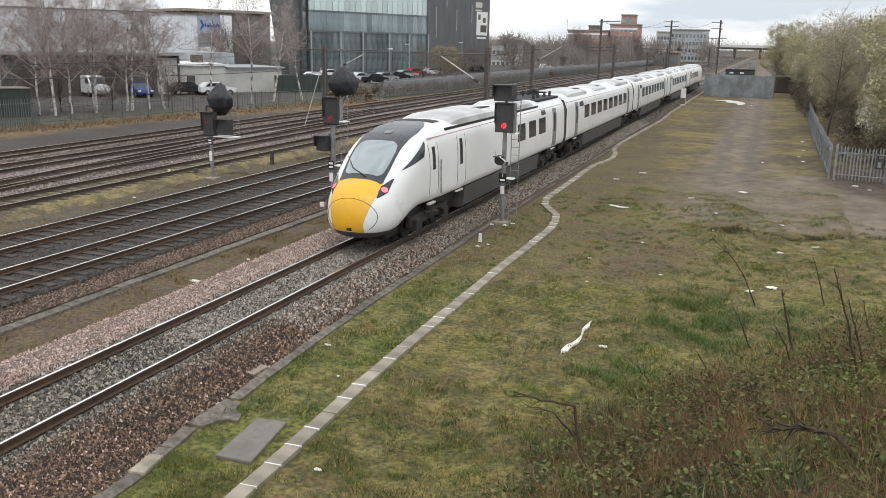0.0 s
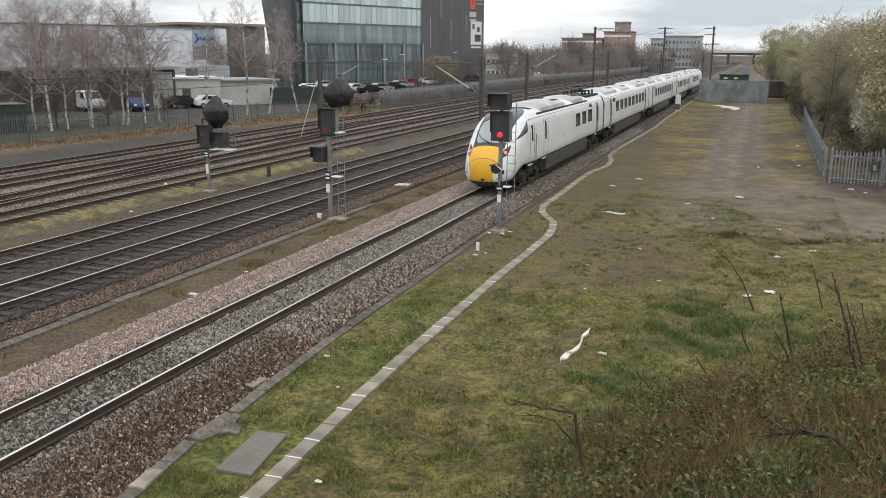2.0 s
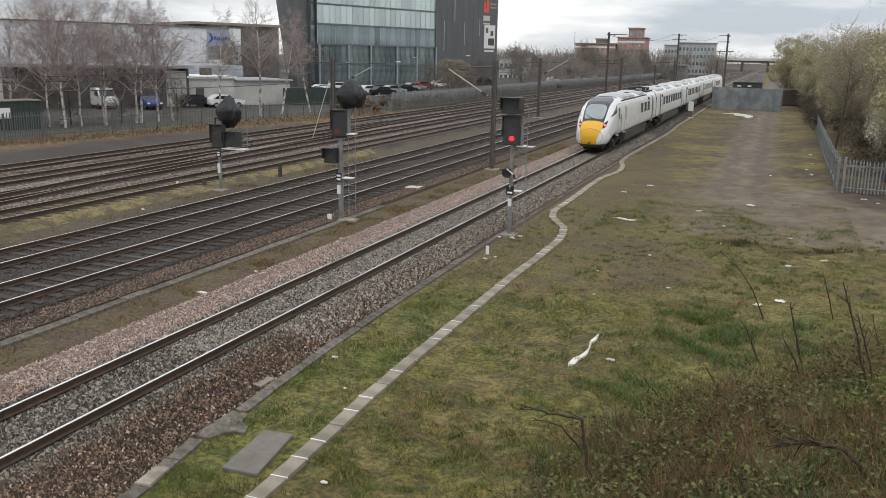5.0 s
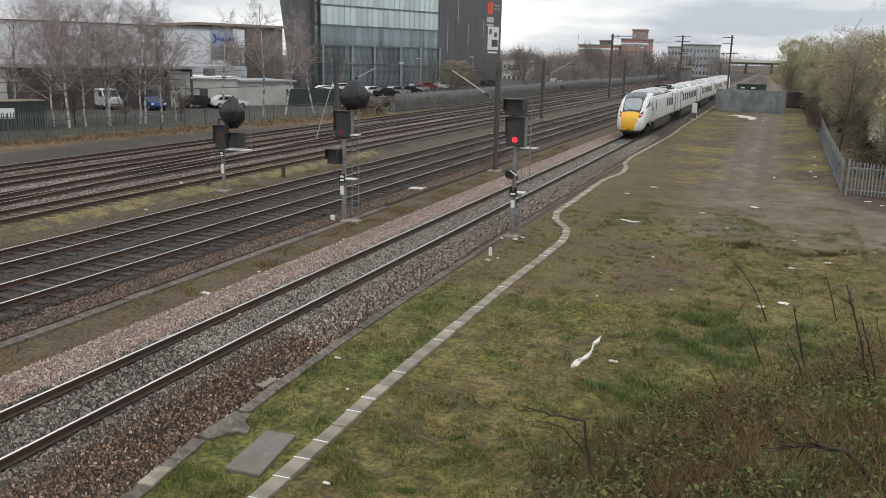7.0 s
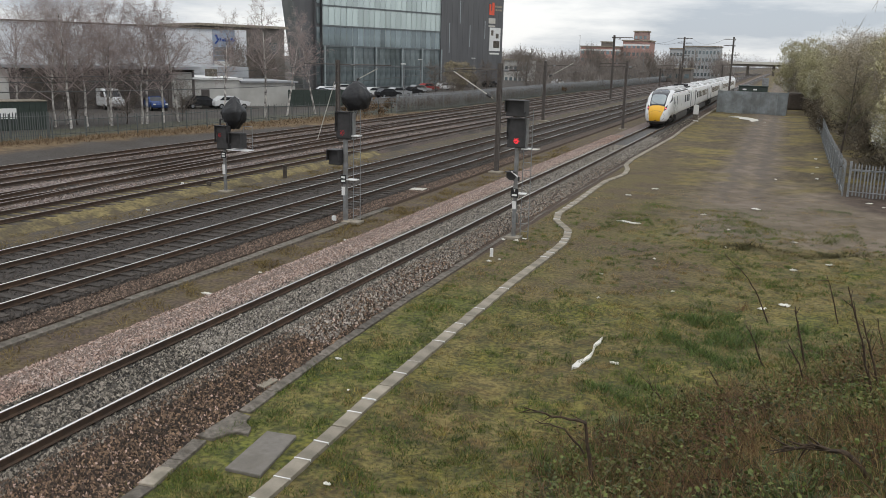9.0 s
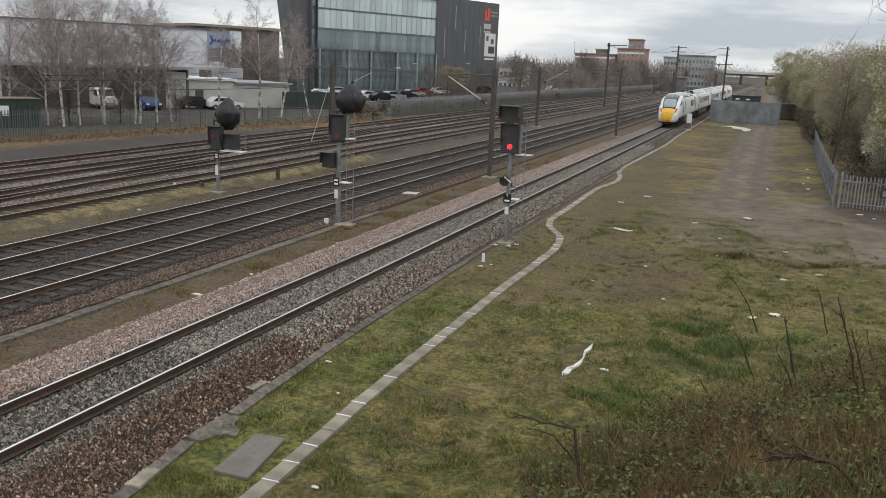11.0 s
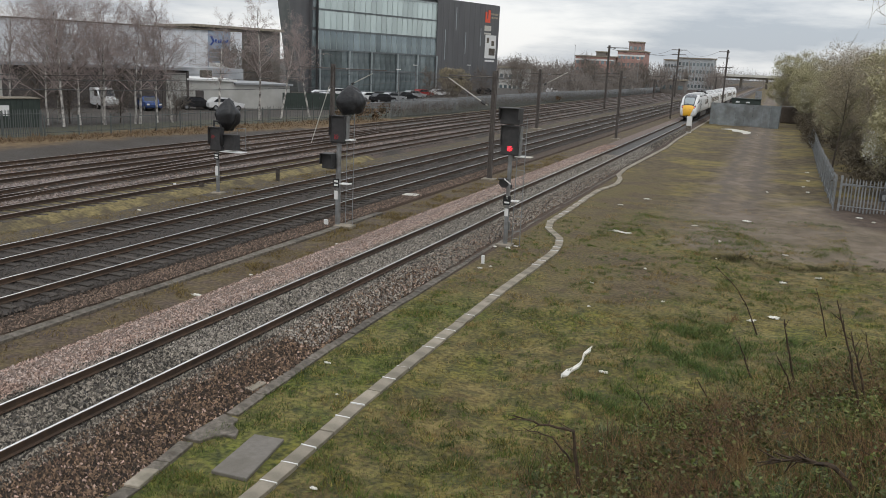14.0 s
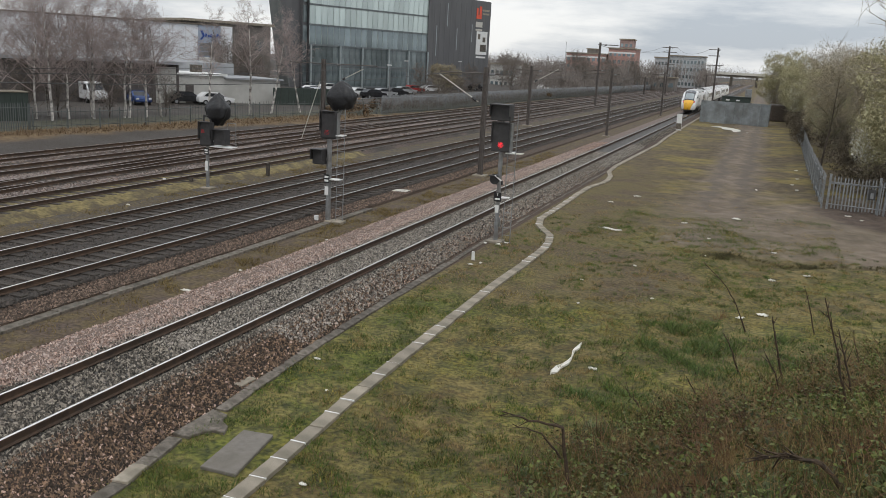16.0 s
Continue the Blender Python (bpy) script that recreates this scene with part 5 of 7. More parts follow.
slab([(3.73, 10.88), (4.41, 10.9), (4.17, 12.46), (3.57, 12.40)], -0.43, 0.07, "slab_plain", "smooth grey concrete chamber lid lying in turf")
slab([(2.52, 11.72), (2.86, 11.72), (2.96, 11.98), (3.10, 12.14), (3.34, 12.14), (3.22, 12.42), (2.98, 12.58), (2.92, 12.84), (2.54, 12.92)], -0.45, 0.09, "conc_dark", "broken dark concrete slab beside the edging")
slab([(2.80, 9.86), (3.08, 9.9), (2.98, 10.5), (2.72, 10.46)], -0.40, 0.065, "conc", "pale loose concrete lid on the edging")
slab([(2.18, 14.15), (2.40, 14.1), (2.42, 14.62), (2.24, 14.66)], -0.38, 0.05, "conc", "pale broken slab on the ballast edge")
slab([(-5.8, 40.0), (-5.0, 40.1), (-5.0, 40.8), (-5.8, 40.7)], -0.36, 0.1, "conc_pale", "pale concrete cover beside the main line")
slab([(-6.2, 63.0), (-5.2, 63.2), (-5.2, 64.2), (-6.2, 64.0)], -0.36, 0.1, "conc_pale", "pale concrete cover beside the main line")
slab([(5.4, 121.5), (6.9, 121.0), (7.0, 118.2), (8.3, 116.6), (8.6, 113.6), (10.3, 113.0), (10.6, 117.0), (9.2, 118.6), (8.6, 121.2), (6.6, 123.6)], -0.41, 0.03, "conc_pale", "pale patch of old concrete in the turf")


def marker_post(x, y, h, w, label, top=False):
    z = float(ground_z(x, y)) - 0.05 if x > 2 else -0.45
    m = thing("marker_post", pose(x, y, z), label, "marker post", "white marker posts")
    part("post", abox(-w / 2, w / 2, -w / 3, w / 3, 0, h, bevel=0.015), M["white"], m)
    part("base", abox(-w * 0.7, w * 0.7, -w * 0.6, w * 0.6, -0.04, 0.06), M["conc"], m)
    if top:
        part("plate", abox(-w * 0.52, w * 0.52, -w / 3 - 0.004, -w / 3 - 0.001, h * 0.1, h * 0.45), M["conc_dark"], m)


marker_post(2.3, 108.9, 2.05, 0.6, "white rectangular post beside the line", True)
marker_post(2.78, 28.0, 0.36, 0.11, "short white marker post by the edging")
marker_post(-5.05, 30.75, 0.36, 0.17, "short white marker stump by the signal")
marker_post(-15.6, 34.4, 0.5, 0.13, "short pale marker post by the mossy siding")

# ---------------------------------------------------------------- fences


def palisade(name, pts, height, material, label, pitch=0.155, width=0.07, limit=300, tops=True, posts=2.75):
    f = thing(name, pose(0, 0, 0), label, "fence", "boundary fences")
    bm = bmesh.new()
    prism(bm, [(-width / 2, 0.05), (width / 2, 0.05), (width / 2, height - 0.1), (0, height), (-width / 2, height - 0.1)], -0.008, 0.008)
    pale = bpy.data.meshes.new("pale")
    bm.to_mesh(pale)
    bm.free()
    pale.materials.append(M[material])
    bm = abox(-0.04, 0.04, -0.03, 0.03, -0.1, height - 0.12)
    post_me = bpy.data.meshes.new("post")
    bm.to_mesh(post_me)
    bm.free()
    post_me.materials.append(M[material])
    count = 0
    rest = []
    for a, b in zip(pts, pts[1:]):
        m, L = frame_of(a, b)
        n = int(L / pitch)
        for i in range(n):
            p = m @ Vector(((i + 0.5) * pitch, 0, 0))
            z = float(ground_z(p.x, p.y))
            k = m.copy()
            k.translation = (p.x, p.y, z + rng.normal(0, 0.008))
            if count < limit:
                share("pale", pale, f, k @ pose(0, 0, 0, rng.normal(0, 0.8), rng.normal(0, 0.7), 0))
                count += 1
            else:
                rest.append(k)
        for i in range(int(L / posts) + 1):
            p = m @ Vector((min(L, i * posts), 0.05, 0))
            z = float(ground_z(p.x, p.y))
            share("post", post_me, f, Matrix.Translation((p.x, p.y, z)) @ m.to_3x3().to_4x4())
        za, zb = float(ground_z(*a)), float(ground_z(*b))
        for h in (0.3, height - 0.35):
            bm = bmesh.new()
            rod(bm, (m @ Vector((0, 0.02, 0))) + Vector((0, 0, za + h)), (m @ Vector((L, 0.02, 0))) + Vector((0, 0, zb + h)), 0.028, 0.028, 4)
            part("rail", bm, M[material], f)
    if rest:
        base = np.array([v.co[:] for v in pale.vertices])
        tri = []
        for p in pale.polygons:
            vs = list(p.vertices)
            tri += [(vs[0], vs[i], vs[i + 1]) for i in range(1, len(vs) - 1)]
        tri = np.array(tri)
        vs = np.concatenate([(np.c_[base, np.ones(len(base))] @ np.array(k).T)[:, :3] for k in rest])
        fs = (tri[None] + len(base) * np.arange(len(rest))[:, None, None]).reshape(-1, 3)
        ob = raw_mesh("pale_run", vs, fs, M[material])
        ob.parent = f
        tagged(ob, kind="stuff")
    return f


gate = palisade("palisade_gate", [(24.0, 50.2), (18.2, 50.35), (15.75, 50.45)], 1.85, "palisade", "grey galvanised palisade gate beside the fence corner", pitch=0.17)
for x in (15.68, 18.15):
    part("gate_post", abox(x - 0.06, x + 0.06, 50.36, 50.48, -0.6, 1.55, bevel=0.01), M["palisade"], gate)
part("lock_box", abox(17.62, 17.98, 50.24, 50.33, 0.35, 0.9), M["steel_dark"], gate, "dark steel lock box")
part("lock_plate", abox(17.72, 17.88, 50.22, 50.238, 0.42, 0.72), M["palisade"], gate)
part("gate_rail", abox(15.75, 18.1, 50.40, 50.46, 1.02, 1.09), M["palisade"], gate)
palisade("palisade_fence", [(15.45, 50.35), (15.5, 59.4), (15.6, 72.6), (16.0, 95.0), (16.1, 116.4), (16.0, 155.0)], 1.85, "palisade", "long grey palisade fence running beside the turf", pitch=0.16, limit=290)
palisade("boundary_fence", [(-40.6, 36.0), (-38.2, 44.5), (-37.3, 47.4)], 2.0, "palisade_dark", "dark green palisade fence above the yard", pitch=0.17)
palisade("boundary_fence", [(-37.3, 47.4), (-35.7, 54.5), (-35.2, 60.0), (-35.1, 66.5), (-34.7, 73.0), (-33.9, 80.4), (-31.5, 95.0)], 1.65, "palisade_dark", "thin dark mesh fence on posts beside the street", pitch=0.4, width=0.022)
palisade("boundary_fence", [(-31.5, 95.0), (-30.6, 112.0), (-31.0, 182.0), (-29.4, 241.0), (-28.0, 400.0)], 2.3, "palisade", "tall grey fence behind the yard", pitch=0.22, width=0.10, limit=0)


def compound():
    """Steel sheet fence round a small compound, with a dark cabin behind."""
    pts = [(2.95, 139.5), (3.1, 133.2), (12.6, 131.5), (12.8, 140.0)]
    c = thing("compound_fence", pose(0, 0, 0), "weathered grey green steel sheet fence of a compound", "fence", "boundary fences")
    for a, b in zip(pts, pts[1:]):
        m, L = frame_of(a, b)
        n = max(2, int(L / 1.2))
        for i in range(n):
            bm = bmesh.new()
            x0, x1 = i * L / n + 0.01, (i + 1) * L / n - 0.01
            box(bm, x0, x1, -0.02, 0.02, -0.45, 2.75)
            for k in range(4):
                xx = x0 + (k + 0.5) * (x1 - x0) / 4
                box(bm, xx - 0.05, xx + 0.05, -0.05, -0.021, -0.4, 2.72)
            bmesh.ops.transform(bm, matrix=m, verts=bm.verts[:])
            part("sheet", bm, M["sheet"], c)
    k = thing("cabin", pose(7.6, 141.0, 0), "dark green site cabin with small white plates", "cabin")
    part("body", abox(-2.0, 2.2, -1.2, 1.2, -0.42, 3.3, bevel=0.06), M["green_box"], k)
    part("roof", abox(-2.1, 2.3, -1.3, 1.3, 3.3, 3.42), M["green_box"], k)
    for x in (-1.4, 0.1):
        part("plate", abox(x, x + 0.55, -1.23, -1.205, 2.75, 2.95), M["white"], k)
    p = thing("equipment_post", pose(9.2, 150.0, 0), "pale equipment box on a post behind the fence", "equipment box")
    part("post", arod((0, 0, -0.42), (0, 0, 4.0), 0.1), M["post_grey"], p)
    part("box", abox(-0.5, 0.5, -0.3, 0.3, 3.2, 4.5, bevel=0.04), M["post_grey"], p)


M["sheet"] = mat("grey green steel sheet", (0.21, 0.235, 0.245), (0.30, 0.325, 0.335), 1.5, 0.65, 0.1, objrand=0.2, c3=(0.09, 0.08, 0.065), scale3=0.6)
compound()
c = thing("storage_container", pose(14.6, 150.0, -0.42), "dark brown storage container below the hedgerow", "container")
part("body", abox(-1.7, 2.1, -1.2, 3.5, 0.0, 2.7, bevel=0.25), M["bark"], c)
for i in range(9):
    part("rib", abox(-1.3 + i * 0.38, -1.12 + i * 0.38, -1.25, -1.19, 0.3, 2.4), M["bark"], c)

# ---------------------------------------------------------------- buildings


def office():
    m, L = frame_of((-71.5, 148.0), (-59.3, 178.4))
    o = thing("office_building", m, "large office block of glass and charcoal cladding behind the car park", "office building")
    top = 20.0
    LV = [0.35, 4.5, 8.2, 12.0, 15.75, 19.4]
    part("core", abox(0.2, L + 21.0, 0.35, 9, 0, top), M["dark_clad"], o)
    # curtain wall: panes between floor bands
    n = 22
    w = L / n
    panes = {}
    for r in range(5):
        for i in range(n):
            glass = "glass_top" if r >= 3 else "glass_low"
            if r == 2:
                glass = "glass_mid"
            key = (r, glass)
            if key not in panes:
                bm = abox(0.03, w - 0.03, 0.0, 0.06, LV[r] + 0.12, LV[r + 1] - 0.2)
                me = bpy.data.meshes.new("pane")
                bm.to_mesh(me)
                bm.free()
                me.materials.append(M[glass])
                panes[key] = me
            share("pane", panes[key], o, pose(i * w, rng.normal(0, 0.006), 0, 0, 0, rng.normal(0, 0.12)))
    for r in range(6):
        part("floor_band", abox(-0.1, L + 0.1, -0.12, 0.3, LV[r] - 0.2, LV[r] + 0.12), M["band_grey" if r < 5 else "alu"], o)
    for i in range(n + 1):
        part("mullion", abox(i * w - 0.02, i * w + 0.02, -0.05, 0.05, 8.2, 19.4), M["mullion"], o)
    for i in (0, 5, 9, 14, 18, 22):
        part("column", arod((i * w + 0.2, -0.35, 0.0), (i * w + 0.2, -0.35, 8.2), 0.2, 0.2, 12), M["alu"], o)
    # charcoal end block with slots, logo and banner
    e0, e1 = L, L + 21.2
    k = 12
    for i in range(k):
        x0, x1 = e0 + (e1 - e0) * i / k + 0.02, e0 + (e1 - e0) * (i + 1) / k - 0.02
        part("cladding_panel", abox(x0, x1, -0.28, 0.34, 0.0, top + 0.4), M["dark_clad"], o)
    for x, z0, z1 in ((e0 + 2.6, 7.5, 14.0), (e0 + 6.0, 14.0, 19.0), (e0 + 9.4, 9.0, 13.8), (e0 + 14.6, 11.0, 15.0), (e0 + 6.2, 1.0, 4.5)):
        part("slot_window", abox(x, x + 0.2, -0.31, -0.285, z0, z1), M["alu"], o)
    b = part("banner", abox(e0 + 16.4, e0 + 20.3, -0.36, -0.285, 8.3, 13.6), M["white"], o, "pale printed banner on the dark wall")
    for x0, x1, z0, z1 in ((16.9, 17.7, 11.8, 13.0), (18.6, 19.6, 11.2, 12.3), (17.8, 20.0, 9.0, 10.6)):
        part("print", abox(e0 + x0, e0 + x1, -0.375, -0.362, z0, z1), M["conc_dark"], b)
    part("print", abox(e0 + 16.6, e0 + 20.0, -0.36, -0.285, 7.5, 7.9), M["white"], o)
    bm = bmesh.new()
    prism(bm, [(e0 + 16.0, 16.4), (e0 + 17.8, 16.4), (e0 + 17.8, 19.2), (e0 + 17.0, 19.2), (e0 + 17.0, 17.3), (e0 + 16.6, 17.3), (e0 + 16.6, 18.8), (e0 + 16.0, 18.8)], -0.36, -0.285)
    part("logo", bm, M["orange"], o, "orange red logo shape")
    for z in (18.2, 17.4):
        part("sign_bar", abox(e0 + 18.1, e0 + 20.6, -0.34, -0.285, z, z + 0.4), M["conc"], o)
    for z in (15.7, 14.9, 14.1, 13.95 + 1.35):
        part("sign_bar", abox(e0 + 15.9, e0 + 18.3, -0.34, -0.285, z - 0.4, z), M["conc_pale"], o)
    part("parapet", abox(-0.2, e1, -0.05, 9.2, top, top + 0.5), M["dark_clad"], o)
    # leaning dark end wall
    bm = bmesh.new()
    prism(bm, [(-3.4, 0.0), (-0.6, 0.0), (-1.2, 21.0), (-6.6, 21.0)], 1.5, 4.5)
    part("leaning_wing", bm, M["dark_clad"], o, "dark leaning end wing")
    for i in range(5):
        z = LV[i] + 0.3
        part("wing_window", abox(-1.0, -0.15, 0.6, 0.72, z, LV[i + 1] - 0.3), M["glass_low"], o)
    part("wing_return", abox(-1.15, 0.05, 0.75, 2.0, 0.0, 20.5), M["dark_clad"], o)
    bm = bmesh.new()
    prism(bm, [(-6.95, 21.0), (-6.6, 21.0), (-3.4, 0.0), (-3.75, 0.0)], 1.3, 4.5)
    part("wing_edge", bm, M["alu_dark"], o)


M["mullion"] = mat("pale green mullion", (0.40, 0.46, 0.45), (0.48, 0.54, 0.53), 2, 0.5)
M["band_grey"] = mat("slate grey floor band", (0.10, 0.115, 0.12), (0.14, 0.155, 0.16), 1, 0.5)
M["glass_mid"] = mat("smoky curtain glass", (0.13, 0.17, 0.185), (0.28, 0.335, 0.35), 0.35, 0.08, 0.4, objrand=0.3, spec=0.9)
M["alu_dark"] = mat("grey green cladding edge", (0.12, 0.13, 0.125), (0.17, 0.18, 0.175), 0.6, 0.6)
office()


def warehouse():
    m, L = frame_of((-110.0, 46.7), (-68.0, 116.7))
    w = thing("warehouse", m, "long white ribbed metal warehouse with a blue sign end", "warehouse")
    part("body", abox(0, L - 5.2, 0.1, 40, 0, 9.9), M["wh_white"], w)
    k = int((L - 5.2) / 1.0)
    rib = bpy.data.meshes.new("rib")
    bm = abox(-0.08, 0.08, 0.02, 0.1, 0, 9.8)
    bm.to_mesh(rib)
    bm.free()
    rib.materials.append(M["wh_white"])
    for i in range(k):
        share("rib", rib, w, pose(i + 0.5, 0, 0))
    part("eaves", abox(-0.2, L + 0.2, -0.2, 40, 9.9, 10.1), M["conc_dark"], w, "dark eaves trim")
    e = part("sign_wall", abox(L - 5.2, L, 0.0, 40, 0, 9.9), M["wh_blue"], w, "pale blue end wall")
    part("corner_post", abox(L - 1.6, L + 0.25, -0.3, 0.0, 0, 9.9), M["wh_white"], w)
    for i, z in enumerate((5.6, 6.3, 6.95)):
        part("louvre", abox(L - 5.0, L - 1.8, -0.08, -0.01, z - 0.28, z + 0.28), M["palisade"], e)
    for x in (0.0, 0.55, 1.0, 1.45, 1.9, 2.35, 2.8):
        part("sign_stroke", abox(L - 4.1 + x * 0.8, L - 3.84 + x * 0.8, -0.1, -0.01, 8.1, 8.1 + (0.55 if x in (0.0, 1.0, 2.35) else 0.38)), M["blue"], e)
    bm = bmesh.new()
    prism(bm, [(L - 5.0, 7.7), (L - 4.5, 8.3), (L - 4.9, 9.1), (L - 4.55, 9.1), (L - 4.2, 8.3), (L - 4.7, 7.7)], -0.1, -0.01)
    part("sign_shape", bm, M["blue"], e)
    part("lower_panel", abox(L - 5.1, L - 1.8, -0.06, -0.01, 3.2, 5.1), M["white"], e)


warehouse()


def shed():
    m, L = frame_of((-74.7, 50.0), (-52.4, 83.6))
    s = thing("open_shed", m, "low dark open-fronted shed with a pale roof edge", "shed")
    part("back_wall", abox(0, L, 7.8, 8.0, 0, 4.4), M["low_wall"], s)
    part("side_wall", abox(L - 0.25, L, 0.0, 7.8, 0, 4.4), M["low_wall"], s)
    part("side_wall", abox(0, 0.25, 0, 7.8, 0, 4.4), M["low_wall"], s)
    part("roof", abox(-0.4, L + 0.5, -0.5, 8.2, 4.4, 4.62), M["roof_grey"], s)
    part("fascia", abox(-0.4, L + 0.5, -0.56, -0.5, 4.38, 4.68), M["roof_grey"], s)
    for i in range(7):
        part("pillar", abox(i * L / 6.5, i * L / 6.5 + 0.4, 0, 0.4, 0, 4.4), M["low_wall"], s)
    part("infill_wall", abox(6 * L / 6.5 + 0.42, L - 0.27, 0.1, 0.3, 0, 4.1), M["pale_wall"], s)
    # dark sheets close the open bays in place of the shaded interior
    for i in range(6):
        part("infill_wall", abox(i * L / 6.5 + 0.42, (i + 1) * L / 6.5 - 0.02, 0.1, 0.3, 0, 4.4), M["low_wall"], s)
    part("pale_bay", abox(18.5, 20.6, -0.1, 0.08, 0, 4.2), M["pale_wall"], s)


shed()


def pale_building():
    m, L = frame_of((-52.6, 83.8), (-45.4, 95.0))
    b = thing("pale_building", m, "low pale rendered building with flat white roofs", "building")
    part("front_block", abox(0, L * 0.42, 0, 10, 0, 3.25), M["pale_wall"], b)
    part("front_roof", abox(-0.3, L * 0.42 + 0.3, -0.3, 10, 3.25, 3.5), M["white"], b)
    part("rear_block", abox(L * 0.42 + 0.02, L, 0.6, 10, 0, 2.9), M["pale_wall"], b)
    part("rear_roof", abox(L * 0.42 + 0.31, L + 0.3, 0.3, 10, 2.9, 3.1), M["roof_grey"], b)
    part("upper_block", abox(-3, L * 0.8, 9, 20, 0, 4.6), M["roof_grey"], b)
    part("chimney_box", abox(3.2, 4.4, 4, 5, 3.5, 4.4), M["conc_dark"], b)
    part("door", abox(0.8, 1.8, -0.04, 0.0, 0, 2.1), M["low_wall"], b)
    g = thing("green_screen", frame_of((-45.5, 93.0), (-40.5, 101.0))[0], "dark green slatted screen fence", "screen fence")
    for i in range(9):
        part("panel", abox(i * 1.05, i * 1.05 + 1.0, 0, 0.08, 0.0, 2.1), M["green_box"], g)
    h = thing("brown_building", frame_of((-76.5, 117.0), (-69.5, 131.0))[0], "brown clad block with a flat oversailing roof", "building")
    part("body", abox(0, 15.6, 0, 14, 0, 10.6), M["brown_clad"], h)
    part("roof", abox(-0.8, 16, -0.8, 14, 10.6, 11.0), M["conc"], h)
    for i in range(5):
        part("window", abox(1 + i * 2.9, 2.6 + i * 2.9, -0.05, -0.004, 6.4, 8.2), M["glass_low"], h)


pale_building()


def far_block(name, x0, x1, y, depth, z1, material, label, rows, cols, stripe=None):
    b = thing(name, pose(0, 0, 0), label, "building", "distant buildings")
    part("wall", abox(x0, x1, y, y + depth, -0.4, z1), M[material], b)
    part("roof", abox(x0 - 0.4, x1 + 0.4, y - 0.4, y + depth, z1, z1 + 0.5), M["conc"], b)
    for r in range(rows):
        z = z1 - 2.6 - r * 3.4
        for c in range(cols):
            x = x0 + (c + 0.5) * (x1 - x0) / cols
            part("window", abox(x - (x1 - x0) / cols * 0.3, x + (x1 - x0) / cols * 0.3, y - 0.06, y - 0.005, z - 0.7, z + 0.8), M["glass_mid"], b)
    if stripe:
        part("pale_band", abox(x0 - 0.1, x1 + 0.1, y - 0.16, y - 0.07, z1 - stripe - 0.35, z1 - stripe + 0.35), M["white"], b)
    return b


far_block("brick_block", -79.0, -60.0, 408.0, 14, 13.2, "brick_red", "long red brick block with a pale band", 3, 8, 1.4)
far_block("brick_block", -59.5, -47.0, 410.0, 16, 16.2, "brick_red", "red brick block with a pale band and rooftop tower", 4, 6, 1.8)
far_block("brick_tower", -55.2, -49.0, 414.0, 8, 20.5, "brick_tower", "dark brick stair tower above the roof", 1, 3)
far_block("roof_plant", -70.0, -65.5, 412.0, 6, 15.4, "brown_clad", "brown rooftop plant room", 0, 1)
far_block("grey_block", -39.5, -33.5, 424.0, 14, 13.2, "grey_block", "grey clad office block far off", 4, 4)
far_block("grey_block", -33.4, -17.0, 428.0, 14, 14.4, "grey_block", "pale grey clad office block far off", 4, 10)
far_block("low_sheds", -62.0, -20.0, 330.0, 10, 4.5, "brown_clad", "low brown sheds beyond the yard", 1, 14)
far_block("white_house", -70.5, -63.0, 262.0, 10, 6.2, "pale_wall", "white rendered houses behind the car park", 2, 5)


def bridge():
    b = thing("road_bridge", pose(0, 0, 0), "far pale concrete road bridge over the railway", "bridge")
    part("deck", abox(-45, 30, 640, 650, 6.0, 7.6), M["conc_dark"], b)
    part("parapet", abox(-45, 30, 639.5, 640, 7.3, 8.9), M["conc_pale"], b)
    for x in (-30, -12, 5, 16):
        part("pier", abox(x - 0.8, x + 0.8, 641, 649, -0.42, 6.0), M["conc_dark"], b)


bridge()


def street_lamp(x, y, z, h):
    s = thing("street_lamp", pose(x, y, z), "grey street lamp with a flat white head", "street lamp", "street lamps")
    part("pole", arod((0, 0, 0), (0, 0, h), 0.09, 0.06), M["post_grey"], s)
    part("head", abox(-0.55, 0.25, -0.15, 0.15, h - 0.05, h + 0.1, bevel=0.03), M["white"], s)


for x, y, h in ((-45.1, 127.4, 5.3), (-56.0, 160.0, 6.0), (-33.0, 300.0, 11.0), (-62.0, 330.0, 16.0), (-50.0, 175.0, 6.5)):
    street_lamp(x, y, 0.0, h)
c = thing("storage_container", frame_of((-46.7, 45.6), (-43.3, 52.9))[0], "dark green storage container behind the fence", "container")
part("body", abox(0, 8.0, 0.0, 2.4, 0.0, 2.25, bevel=0.03), M["green_box"], c)
for i in range(18):
    part("rib", abox(0.2 + i * 0.43, 0.38 + i * 0.43, -0.05, 0.0, 0.1, 2.15), M["green_box"], c)
part("lid_edge", abox(-0.05, 8.05, -0.1, 2.45, 2.25, 2.32), M["conc"], c)
part("sign", abox(3.9, 5.6, -0.14, -0.055, 0.95, 1.75), M["white"], c, "white notice board")

# ---------------------------------------------------------------- cars


